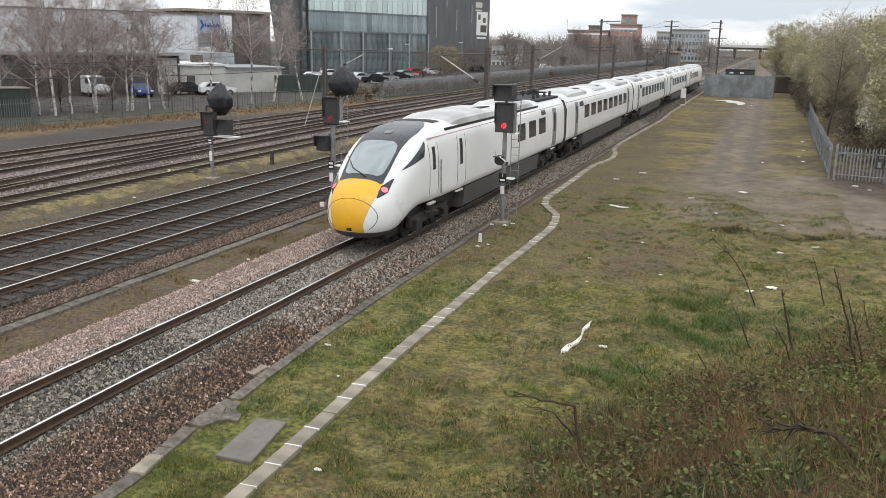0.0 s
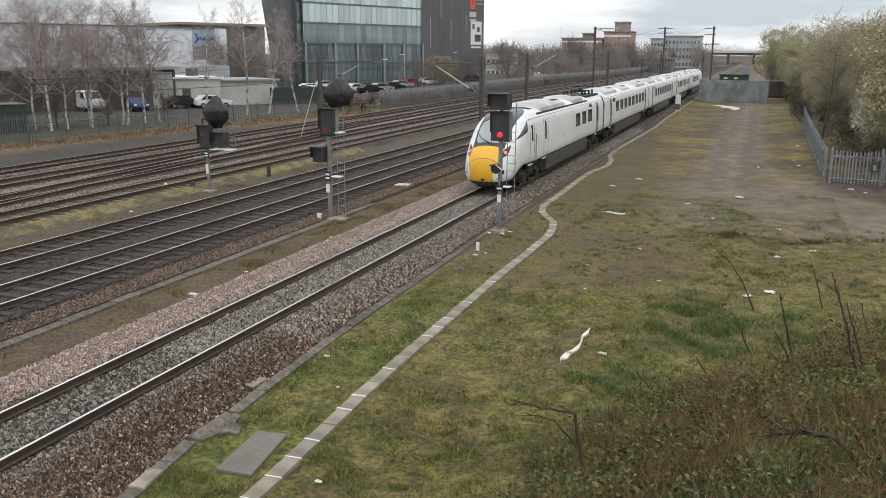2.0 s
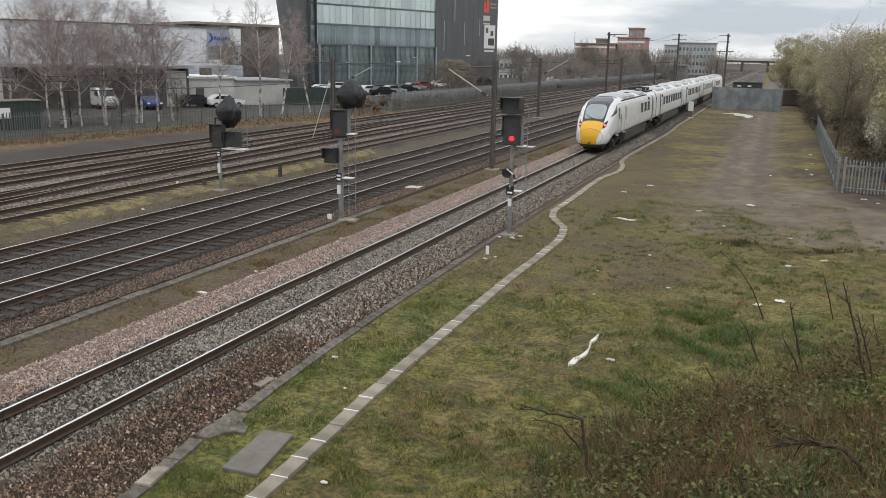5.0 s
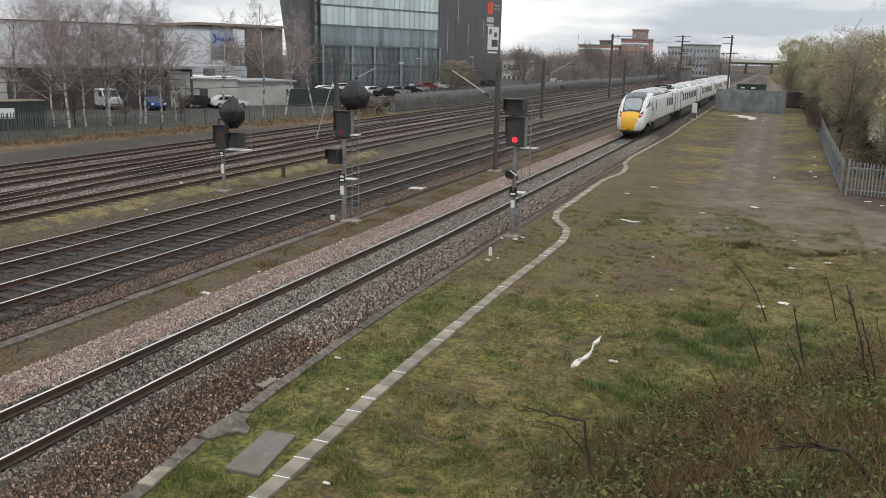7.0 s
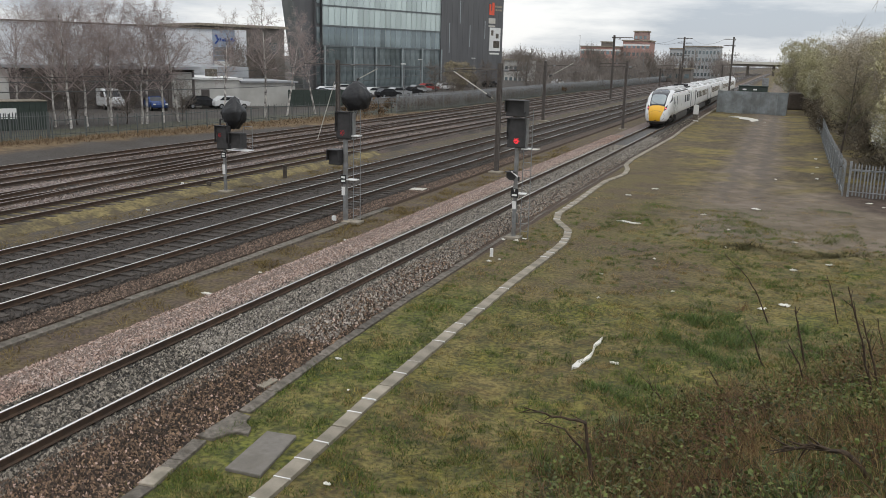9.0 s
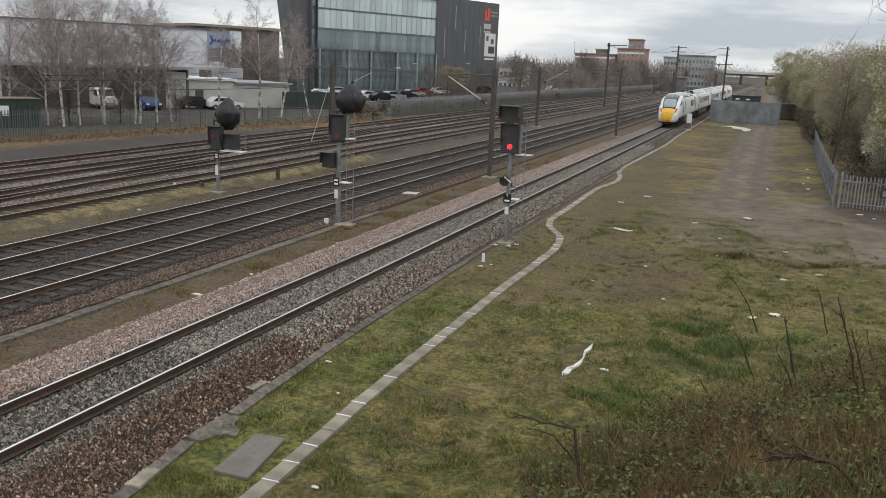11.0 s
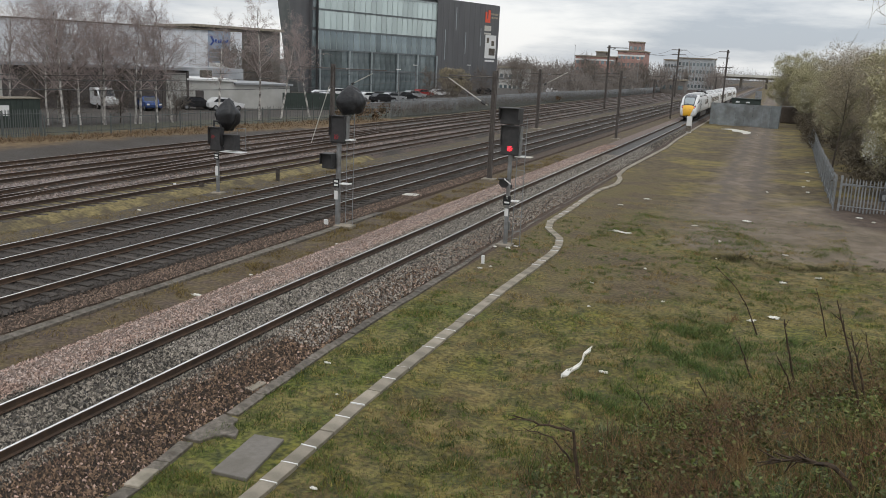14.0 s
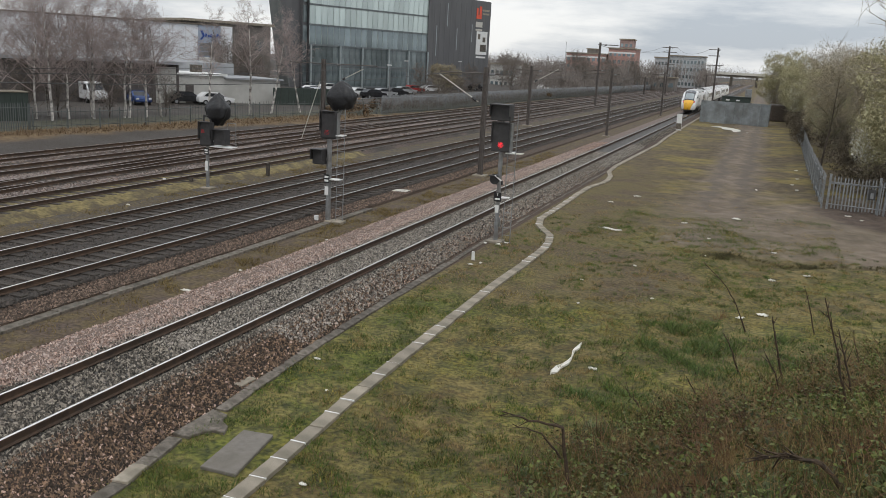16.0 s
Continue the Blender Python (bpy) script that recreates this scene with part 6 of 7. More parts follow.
def car(x, y, turn, paint, label, van=False, z=0.0):
    v = thing("van" if van else "car", pose(x, y, z, 0, 0, turn), label, "van" if van else "car", "parked vehicles")
    if van:
        side = [(-2.5, 0.4), (2.3, 0.4), (2.5, 0.7), (2.45, 1.15), (1.75, 1.35), (1.2, 2.1), (0.9, 2.25), (-2.4, 2.25), (-2.5, 2.0)]
        glass = [(1.62, 1.4), (1.17, 2.05), (0.55, 2.05), (0.55, 1.4)]
        w = 0.95
    else:
        side = [(-2.1, 0.35), (2.05, 0.35), (2.15, 0.6), (2.05, 0.85), (1.1, 0.98), (0.4, 1.45), (-1.2, 1.48), (-1.85, 1.05), (-2.12, 0.98), (-2.15, 0.6)]
        glass = [(0.92, 1.0), (0.36, 1.38), (-1.15, 1.4), (-1.6, 1.02)]
        w = 0.88
    bm = prism(bmesh.new(), side, -w, w)
    bmesh.ops.bevel(bm, geom=bm.edges[:], offset=0.07, segments=2, affect="EDGES")
    body = part("body", bm, M[paint], v)
    for s in (-1, 1):
        bm = prism(bmesh.new(), glass, min(s * (w - 0.03), s * (w + 0.012)), max(s * (w - 0.03), s * (w + 0.012)))
        part("side_window", bm, M["train_glass"], body)
    bm = bmesh.new()
    f0, f1 = ((1.78, 1.36), (1.22, 2.08)) if van else ((1.08, 1.0), (0.42, 1.44))
    vs = [bm.verts.new((f0[0] + 0.012, -w * 0.85, f0[1] + 0.02)), bm.verts.new((f0[0] + 0.012, w * 0.85, f0[1] + 0.02)), bm.verts.new((f1[0] + 0.02, w * 0.8, f1[1])), bm.verts.new((f1[0] + 0.02, -w * 0.8, f1[1]))]
    bm.faces.new(vs)
    r = bmesh.ops.extrude_face_region(bm, geom=bm.faces[:])
    bmesh.ops.translate(bm, vec=(-0.03, 0, -0.02), verts=[e for e in r["geom"] if isinstance(e, bmesh.types.BMVert)])
    part("windscreen", bm, M["train_glass"], body)
    for sx in (-1.35, 1.35):
        for s in (-1, 1):
            t = part("wheel", arod((sx, s * (w - 0.2), 0.32), (sx, s * (w + 0.01), 0.32), 0.32, 0.32, 16), M["tyre"], v)
            part("rim", arod((sx, s * (w + 0.005), 0.32), (sx, s * (w + 0.02), 0.32), 0.19, 0.17, 10), M["post_grey"], t)
    for s in (-1, 1):
        part("headlight", abox((2.44 if van else 2.06), (2.52 if van else 2.17), s * w * 0.75 - 0.14, s * w * 0.75 + 0.14, 0.66, 0.82), M["white"], v)
    return v


CARS = [(-57.6, 75.0, -25, "car_white", "white panel van by the shed", True), (-52.9, 77.2, -35, "car_blue", "blue hatchback parked by the shed", False),
        (-48.4, 84.9, 55, "car_white", "white car on the street", False), (-51.0, 83.0, 55, "car_black", "black car on the street", False),
        (-51.1, 110.3, 150, "car_silver", "silver car in the car park", False), (-53.0, 114.0, 150, "car_black", "black car in the car park", False),
        (-57.0, 124.0, 60, "car_white", "white car in the car park", False), (-61.0, 137.0, 60, "car_white", "white car in the car park", False),
        (-50.2, 127.2, 60, "car_white", "white car in the car park", False), (-47.6, 131.0, 60, "car_silver", "silver car in the car park", False),
        (-48.0, 137.0, 60, "car_black", "black car in the car park", False), (-50.6, 146.9, 55, "car_silver", "silver car in the car park", False),
        (-53.0, 157.0, 60, "car_red", "red car in the car park", False), (-52.3, 164.0, 60, "car_white", "white car in the car park", False),
        (-54.5, 118.5, 150, "car_silver", "silver car in the car park", False), (-46.5, 124.5, 60, "car_black", "black car in the car park", False),
        (-58.0, 202.0, 70, "car_white", "white van beyond the office", True), (-52.1, 193.0, 70, "car_black", "black car beyond the office", False),
        (-45.4, 231.8, 70, "car_white", "white car far along the street", False), (-43.6, 241.0, 70, "car_silver", "silver car far along the street", False),
        (-41.0, 247.6, 70, "car_white", "white car far along the street", False), (-37.9, 252.8, 70, "car_silver", "silver car far along the street", False),
        (-60.5, 112.5, 150, "car_white", "white car in the car park", False)]
for x, y, a, p, lab, van in CARS:
    car(x, y, a, p, lab, van)
# low barrier rail of the car park
b = thing("car_park_rail", pose(0, 0, 0), "grey steel rail along the car park edge", "guard rail")
for a_, b_ in (((-40.5, 101.0), (-38.0, 135.0)), ((-38.0, 135.0), (-36.5, 190.0))):
    part("rail", arod((*a_, 0.8), (*b_, 0.8), 0.06, 0.06, 6), M["post_grey"], b)
    for i in range(12):
        p = Vector((*a_, 0)).lerp(Vector((*b_, 0)), i / 11)
        part("post", arod((p.x, p.y, 0), (p.x, p.y, 0.82), 0.05), M["post_grey"], b)

# ---------------------------------------------------------------- trees


def tubes(segs, sides=3):
    """Vertices and faces of many tapered tubes: rows of start, end, start radius, end radius."""
    s = np.asarray(segs, float)
    a, b, r0, r1 = s[:, 0:3], s[:, 3:6], s[:, 6], s[:, 7]
    d = b - a
    d /= np.linalg.norm(d, axis=1, keepdims=True) + 1e-9
    ref = np.where(np.abs(d[:, 2:3]) < 0.9, [[0, 0, 1.0]], [[1.0, 0, 0]])
    u = np.cross(d, ref)
    u /= np.linalg.norm(u, axis=1, keepdims=True) + 1e-9
    w = np.cross(d, u)
    k = 2 * np.pi * np.arange(sides) / sides
    ring = u[:, None] * np.cos(k)[None, :, None] + w[:, None] * np.sin(k)[None, :, None]
    v = np.concatenate([a[:, None] + ring * r0[:, None, None], b[:, None] + ring * r1[:, None, None]], 1)
    i = np.arange(sides)
    j = (i + 1) % sides
    f = np.stack([i, j, j + sides, i + sides], 1)
    f = (f[None] + 2 * sides * np.arange(len(s))[:, None, None]).reshape(-1, 4)
    return v.reshape(-1, 3), f


def grow(r, height, spread, limbs, levels, droop, thin=1.0, start=0.25):
    """Segments of a bare tree: the trunk apart from its limbs and twigs."""
    trunk, rest = [], []
    p = np.zeros(3)
    n = 9
    lean = r.normal(0, 0.05, 2)
    pts = [p.copy()]
    for i in range(n):
        p = p + np.array([lean[0] + r.normal(0, 0.05), lean[1] + r.normal(0, 0.05), 1.0]) * height / n
        pts.append(p.copy())
    rad = lambda k: height * 0.0115 * (1 - k) ** 0.9 + 0.012
    for i in range(n):
        trunk.append([*pts[i], *pts[i + 1], rad(i / n), rad((i + 1) / n)])

    def branch(o, d, length, radius, level):
        m = 3 if level < levels else 2
        q = o.copy()
        for i in range(m):
            d = d + r.normal(0, 0.16, 3) + np.array([0, 0, (-droop if level >= levels - 1 else 0.10)])
            d = d / np.linalg.norm(d)
            e = q + d * length / m
            rest.append([*q, *e, radius * (1 - 0.6 * i / m), radius * (1 - 0.6 * (i + 1) / m)])
            if level < levels:
                for _ in range(r.integers(1, 4)):
                    dd = d + r.normal(0, 0.55, 3)
                    dd /= np.linalg.norm(dd)
                    branch(q + (e - q) * r.uniform(0.2, 1), dd, length * r.uniform(0.4, 0.62), max(0.0036 * thin, radius * 0.46), level + 1)
            q = e

    for i in range(limbs):
        k = start + (0.97 - start) * (i + r.uniform(0, 1)) / limbs
        x = k * n
        j = min(n - 1, int(x))
        o = pts[j] + (pts[j + 1] - pts[j]) * (x - j)
        a = r.uniform(0, 2 * np.pi)
        up = 0.55 + 0.6 * k
        d = np.array([np.cos(a), np.sin(a), up])
        d /= np.linalg.norm(d)
        branch(o, d, spread * (1.15 - 0.75 * k) * r.uniform(0.7, 1.2), max(0.015, rad(k) * 0.55), 1)
    return trunk, rest


def bare_tree(seed, height, spread, limbs, levels, bark, twig, label, name="birch_tree", droop=0.12, start=0.25, thin=1.0, group="bare trees"):
    r = np.random.default_rng(seed)
    trunk, rest = grow(r, height, spread, limbs, levels, droop, thin, start)
    t = thing(name, pose(0, 0, -500), label, "tree", group)
    v, f = tubes(trunk, 8)
    ob = raw_mesh("trunk", v, f, M[bark], True)
    ob.parent = t
    v, f = tubes(rest, 3)
    ob = raw_mesh("crown", v, f, M[twig])
    ob.parent = t
    return t


def place(t, spots):
    """Puts the first tree at the first spot and copies of it at the others."""
    for k, (x, y, s) in enumerate(spots):
        z = float(ground_z(x, y)) - 0.05
        m = pose(x, y, z, 0, 0, (k * 137 + x * 31) % 360) @ Matrix.Scale(s, 4)
        if k == 0:
            t.matrix_world = m
        else:
            c = copy_thing(t, m)
            c.matrix_world = m


B1 = bare_tree(11, 10.0, 5.2, 20, 4, "birch_bark", "twig", "bare silver birch with reddish twigs by the fence", thin=1.35)
B2 = bare_tree(12, 9.0, 4.8, 19, 4, "birch_bark", "twig", "bare silver birch with reddish twigs by the fence", thin=1.35)
B3 = bare_tree(13, 10.5, 3.4, 17, 4, "birch_bark", "twig", "slender bare silver birch by the fence", start=0.35, thin=1.5)
place(B1, [(-42.6, 54.5, 1.0), (-42.0, 58.5, 0.95), (-40.8, 63.8, 0.9), (-48.5, 54.5, 0.9), (-46.0, 57.5, 0.95)])
place(B2, [(-42.9, 56.6, 1.05), (-41.3, 61.5, 1.0), (-50.5, 51.5, 0.85), (-43.5, 60.0, 1.05), (-44.4, 54.6, 0.9)])
place(B3, [(-41.2, 62.0, 0.95), (-40.4, 65.4, 0.95), (-38.5, 70.0, 0.9), (-36.8, 74.5, 1.05), (-37.4, 79.5, 0.95), (-36.5, 84.0, 0.9)])
S1 = bare_tree(21, 6.5, 3.6, 44, 3, "bark", "twig_plain", "bushy bare brown tree", "bare_tree", 0.02, 0.1, 3.2)
place(S1, [(-41.0, 131.0, 0.75), (-37.0, 129.0, 0.65), (-34.5, 131.5, 0.6), (-42.0, 160.0, 0.8), (-38.0, 175.0, 0.9), (-40.0, 195.0, 1.0), (-37.0, 215.0, 1.1), (-36.0, 240.0, 1.2),
           (-34.0, 262.0, 1.3), (-45.0, 270.0, 1.4), (-38.0, 290.0, 1.4), (-32.0, 310.0, 1.4), (-50.0, 300.0, 1.6), (-60.0, 240.0, 1.3), (-52.0, 222.0, 1.2), (-29.0, 345.0, 1.3),
           (-74.0, 118.0, 1.3), (-70.0, 125.0, 1.2), (-60.0, 104.0, 1.0), (-66.0, 112.0, 1.1), (-57.0, 108.0, 0.8), (-44.6, 57.2, 0.72), (-42.4, 60.8, 0.66), (-46.5, 55.4, 0.7), (-40.6, 66.2, 0.55)])


def leaf_cloud(r, blobs, count, size, gap=0.5, inner=0.35, power=0.5):
    """Small leaf triangles through a set of ellipsoid puffs, thinner inside, with gaps."""
    k = r.integers(0, len(blobs), count)
    b = np.asarray(blobs)[k]
    d = r.normal(size=(count, 3))
    d /= np.linalg.norm(d, axis=1, keepdims=True)
    rad = r.uniform(inner, 1.0, count) ** power
    c = b[:, :3] + d * rad[:, None] * b[:, 3:6]
    n = np.array([noise.noise(Vector(p) * 0.9) for p in c])
    c = c[n > -0.12 * gap]
    m = len(c)
    o = r.normal(size=(m, 3, 3)) * size * r.uniform(0.6, 1.5, (m, 1, 1))
    return (c[:, None] + o).reshape(-1, 3), np.arange(3 * m).reshape(-1, 3)


def bush(seed, height, spread, leaf, label, count=9000, size=0.07, flower=0, name="hedgerow_tree"):
    r = np.random.default_rng(seed)
    t = thing(name, pose(0, 0, -500), label, "tree", "hedgerow trees")
    stems = []
    blobs = []
    for i in range(9):
        a = r.uniform(0, 2 * np.pi)
        top = np.array([np.cos(a) * spread * r.uniform(0.2, 0.8), np.sin(a) * spread * r.uniform(0.2, 0.8), height * r.uniform(0.6, 0.95)])
        p = np.array([np.cos(a) * 0.25, np.sin(a) * 0.25, 0.0])
        for k in range(5):
            e = p + (top - p) / (5 - k) + r.normal(0, 0.12, 3)
            stems.append([*p, *e, 0.10 * (1 - k / 6), 0.10 * (1 - (k + 1) / 6)])
            for _ in range(9):
                dd = r.normal(0, 1, 3) + [0, 0, 0.1]
                q = e + dd / np.linalg.norm(dd) * spread * r.uniform(0.15, 0.42)
                stems.append([*e, *q, 0.02, 0.006])
                for _ in range(4):
                    d2 = (q - e) + r.normal(0, 0.5, 3)
                    stems.append([*(e + (q - e) * r.uniform(0.4, 1)), *(q + d2 * 0.4), 0.009, 0.004])
            p = e
        blobs.append([*top, *(spread * r.uniform(0.28, 0.5, 3))])
        blobs.append([*(top * [1.1, 1.1, 0.66]), *(spread * r.uniform(0.26, 0.42, 3))])
    v, f = tubes(stems, 3)
    ob = raw_mesh("trunk", v, f, M["twig_hedge"])
    ob.parent = t
    v, f = leaf_cloud(r, blobs, count, size)
    ob = raw_mesh("crown", v, f, M[leaf])
    ob.parent = t
    if flower:
        v, f = leaf_cloud(r, blobs[:8], flower, size * 0.8, 1.5)
        ob = raw_mesh("blossom", v, f, M["blossom"])
        ob.parent = t
        tagged(ob, "white spring blossom")
    return t


H1 = bush(31, 8.6, 4.2, "leaf_olive", "hedgerow tree in young olive leaf behind the fence", 60000, 0.042)
H2 = bush(32, 7.0, 3.6, "leaf_olive", "hedgerow tree with white blossom behind the fence", 45000, 0.042, 5000)
H3 = bush(33, 9.2, 4.2, "leaf_brown", "brown twiggy hedgerow tree behind the fence", 50000, 0.03)
place(H1, [(23.0, 62.0, 0.95), (21.6, 53.6, 1.2), (21.5, 80.0, 0.98), (21.5, 100.0, 1.05), (20.5, 122.0, 1.05), (17.5, 150.0, 1.1), (15.0, 172.0, 1.2), (14.4, 195.0, 1.25), (19.0, 180.0, 1.3)])
place(H2, [(21.6, 70.0, 0.85), (19.6, 92.0, 0.8), (18.8, 112.0, 0.85), (16.6, 140.0, 0.9), (24.5, 56.0, 1.0)])
place(H3, [(20.6, 74.0, 0.95), (19.4, 84.0, 1.05), (18.6, 101.0, 1.05), (20.0, 90.0, 1.0), (22.0, 112.0, 1.1), (21.0, 135.0, 1.1), (24.0, 64.0, 1.0), (26.5, 80.0, 1.05)])
P1 = bush(35, 5.4, 3.4, "leaf_brown", "olive shrub beside the car park fence", 30000, 0.06, 0, "shrub")
place(P1, [(-44.6, 152.0, 1.0)])
T1 = bare_tree(41, 9.5, 3.0, 15, 3, "bark", "leafy_twig", "slender tree just coming into leaf", "young_tree", 0.02, 0.3)
place(T1, [(16.5, 72.0, 0.75), (20.5, 56.0, 1.1)])
W1 = bush(34, 5.2, 2.3, "leaf_olive", "blackthorn bush white with blossom behind the fence", 12000, 0.04, 7000)
place(W1, [(19.2, 61.0, 1.0), (20.6, 57.0, 1.05), (13.6, 176.0, 1.35), (16.4, 182.0, 1.2)])


O1 = bare_tree(47, 12.0, 5.6, 16, 3, "bark", "twig_hedge", "tall slender tree whose leafing boughs hang over the fence", "young_tree", 0.05, 0.35)
v, f = leaf_cloud(np.random.default_rng(48), [[p_.x, p_.y, p_.z, 0.5, 0.5, 0.4] for p_ in [Vector(p.co) for p in O1.children[1].data.vertices][::60]], 45000, 0.05, 0.5, 0.0)
leaf_ob = raw_mesh("foliage", v, f, M["leaf_olive"])
leaf_ob.parent = O1
place(O1, [(19.1, 40.5, 1.0)])


def woods(name, label, spots, count, size, material, twiggy=False):
    r = np.random.default_rng(55)
    blobs = [[x, y, h * 0.5, w, w, h * 0.55] for x, y, h, w in spots]
    v, f = leaf_cloud(r, blobs, count, size, 0.3, 0.0, 1.05)
    if twiggy:
        c = v.reshape(-1, 3, 3)
        mid_ = c.mean(axis=1, keepdims=True)
        v = (mid_ + (c - mid_) * [0.3, 0.3, 2.4]).reshape(-1, 3)
    v[:, 2] = np.maximum(v[:, 2], -0.4)
    return tagged(raw_mesh(name, v, f, M[material]), label, "trees", kind="stuff")


rw = np.random.default_rng(66)
# the skyline's haze comes from this pale twig colour
woods("far_woods", "bare woods along the skyline, paled for haze", [(x, 300 + 0.5 * abs(x) + rw.uniform(0, 160), rw.uniform(8, 13), rw.uniform(5, 9)) for x in np.linspace(-190, -12, 70)] +
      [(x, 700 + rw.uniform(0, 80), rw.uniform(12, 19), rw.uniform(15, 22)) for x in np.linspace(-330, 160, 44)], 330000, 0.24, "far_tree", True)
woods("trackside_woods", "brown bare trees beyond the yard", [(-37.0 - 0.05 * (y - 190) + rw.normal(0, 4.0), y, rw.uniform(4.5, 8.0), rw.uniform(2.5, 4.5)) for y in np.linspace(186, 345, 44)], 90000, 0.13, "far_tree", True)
woods("lineside_scrub", "brown scrub along the yard fence", [(-33.0 + rw.normal(0, 0.9), y, rw.uniform(0.6, 1.6), rw.uniform(0.6, 1.3)) for y in np.linspace(84, 240, 120)], 30000, 0.09, "scrub_leaf")
# shade at the foot of the hedgerow, drawn as dark undergrowth
woods("shady_undergrowth", "tangled undergrowth below the hedgerow, coloured dark as its shade", [(rw.uniform(15.3, 16.4), y, rw.uniform(1.6, 2.9), rw.uniform(0.7, 1.2)) for y in np.linspace(90, 156, 46)] + [(rw.uniform(16.8, 22), y, rw.uniform(1.5, 3.5), rw.uniform(1.0, 2.0)) for y in np.linspace(52, 160, 80)], 110000, 0.045, "shade_leaf")

# ---------------------------------------------------------------- grass, brambles and stalks


def blades(name, label, count, region, height, width, material, density=None, lean=0.5):
    """Grass blades as slender triangles over a region (x0, x1, y0, y1), denser towards the near end."""
    r = np.random.default_rng(len(name) + count)
    x0, x1, y0, y1 = region
    x = r.uniform(x0, x1, count)
    y = y0 + (y1 - y0) * r.uniform(0, 1, count) ** 1.5
    if density:
        k = density(x, y) > r.uniform(0, 1, count)
        x, y = x[k], y[k]
    n = len(x)
    z = ground_z(x, y)
    h = height * r.uniform(0.45, 1.4, n) * np.clip(0.75 + 1.9 * fractal(x, y, 1.3, 3.0), 0.3, 2.3)
    a = r.uniform(0, 2 * np.pi, n)
    w = width * r.uniform(0.6, 1.4, n)
    dx, dy = np.cos(a), np.sin(a)
    b = r.normal(0, lean, (n, 2)) * h[:, None]
    v = np.stack([np.stack([x - dx * w, y - dy * w, z - 0.01], -1), np.stack([x + dx * w, y + dy * w, z - 0.01], -1), np.stack([x + b[:, 0], y + b[:, 1], z + h], -1)], 1)
    ob = raw_mesh(name, v.reshape(-1, 3), np.arange(3 * n).reshape(-1, 3), M[material])
    return tagged(ob, label, "grass", kind="stuff")


def fractal(x, y, s, off):
    return np.array([noise.noise(Vector((a * s + off, b * s, off))) + 0.5 * noise.noise(Vector((a * s * 2.7, b * s * 2.7 + off, 3.0))) for a, b in zip(x, y)])


def on_bank(x, y):
    edge = np.interp(y, [6, 11, 13.5, 15.4, 16, 17.2, 18, 19.4, 23.2, 28], [8.7, 8.6, 8.35, 8.6, 9.4, 10.2, 11.3, 12.5, 14.9, 17.6])
    return 0.6 + (x - edge) * 0.8 + 0.3 * np.sin(x * 2.1 + 1.0) * np.cos(y * 1.9)


def free_of_trough(x, y):
    return (np.abs(x - np.interp(y, [8, 11, 14.5, 18.5, 24], [4.84, 4.77, 4.63, 4.55, 4.5])) > 0.19) & ~((x > 3.35) & (x < 4.5) & (y > 10.8) & (y < 12.65)) & (x > kerb_x(y) + 0.16)


kept = lambda x, y: 1 - 0.75 * (1 - smooth01((x - 4.9) / 0.5) * smooth01((y - 34) / 2)) * smooth01((y - 23 - 3 * np.sin(x)) / 5) * (1 - smooth01((x - 5.6 - 0.5 * np.sin(y)) / 1.5))
brownish = lambda x, y: 1 - 0.8 * smooth01(1.5 - ((x - 7.4) / 2.6) ** 2 - ((y - 29.5) / 4.5) ** 2 + 0.5 * np.sin(2.2 * x + y))
turf = lambda x, y: kept(x, y) * brownish(x, y) * np.where(free_of_trough(x, y) & (on_bank(x, y) < 1.0), np.clip(0.45 + 1.7 * fractal(x, y, 0.35, 2.0), 0.05, 1), 0)
green = lambda x, y: kept(x, y) * brownish(x, y) * np.where(free_of_trough(x, y) & (on_bank(x, y) < 1.5), np.clip(0.10 + 1.7 * fractal(x, y, 0.33, 9.0) + 0.5 * (x < 4.4) * (y < 24) + 0.22 * smooth01((19 - y) / 4) + 0.55 * smooth01(1.2 - ((x - 6.6) / 2.2) ** 2 - ((y - 38.5) / 5.5) ** 2), 0, 1), 0)
straw = lambda x, y: np.where(free_of_trough(x, y), np.clip(-0.05 + 2.4 * fractal(x, y, 0.75, 17.0), 0, 1), 0)
blades("turf", "short mossy turf beside the railway", 190000, (2.6, 15.5, 8, 42), 0.045, 0.009, "grass_moss", turf, 0.8)
blades("green_grass", "patches of fresh green grass", 190000, (2.6, 15.5, 8, 45), 0.075, 0.008, "grass_green", green, 0.7)
blades("straw_grass", "patches of dead straw grass", 110000, (2.6, 16, 8, 48), 0.06, 0.008, "grass_dry", straw, 0.9)
lush = lambda x, y: np.clip(np.maximum(1.1 - ((x - 11.5) / 2.4) ** 2 - ((y - 21.8) / 2.8) ** 2, 1.0 - ((x - 9.4) / 1.1) ** 2 - ((y - 17.1) / 1.0) ** 2) + 1.3 * fractal(x, y, 0.7, 14.0), 0, 1)
blades("lush_grass", "lush dark green grass clump on the bank", 80000, (8, 14.5, 15.5, 26), 0.125, 0.009, "grass_lush", lambda x, y: 0.85 * lush(x, y) ** 1.3, 0.8)
blades("verge_grass", "thin brown grass between the lines", 60000, (-4.3, -2.55, 9, 70), 0.085, 0.011, "grass_verge", lambda x, y: np.clip(0.4 + 1.4 * fractal(x, y, 0.5, 5.0), 0, 1) * (0.25 + 0.75 * smooth01((y - 15) / 6)), 0.8)
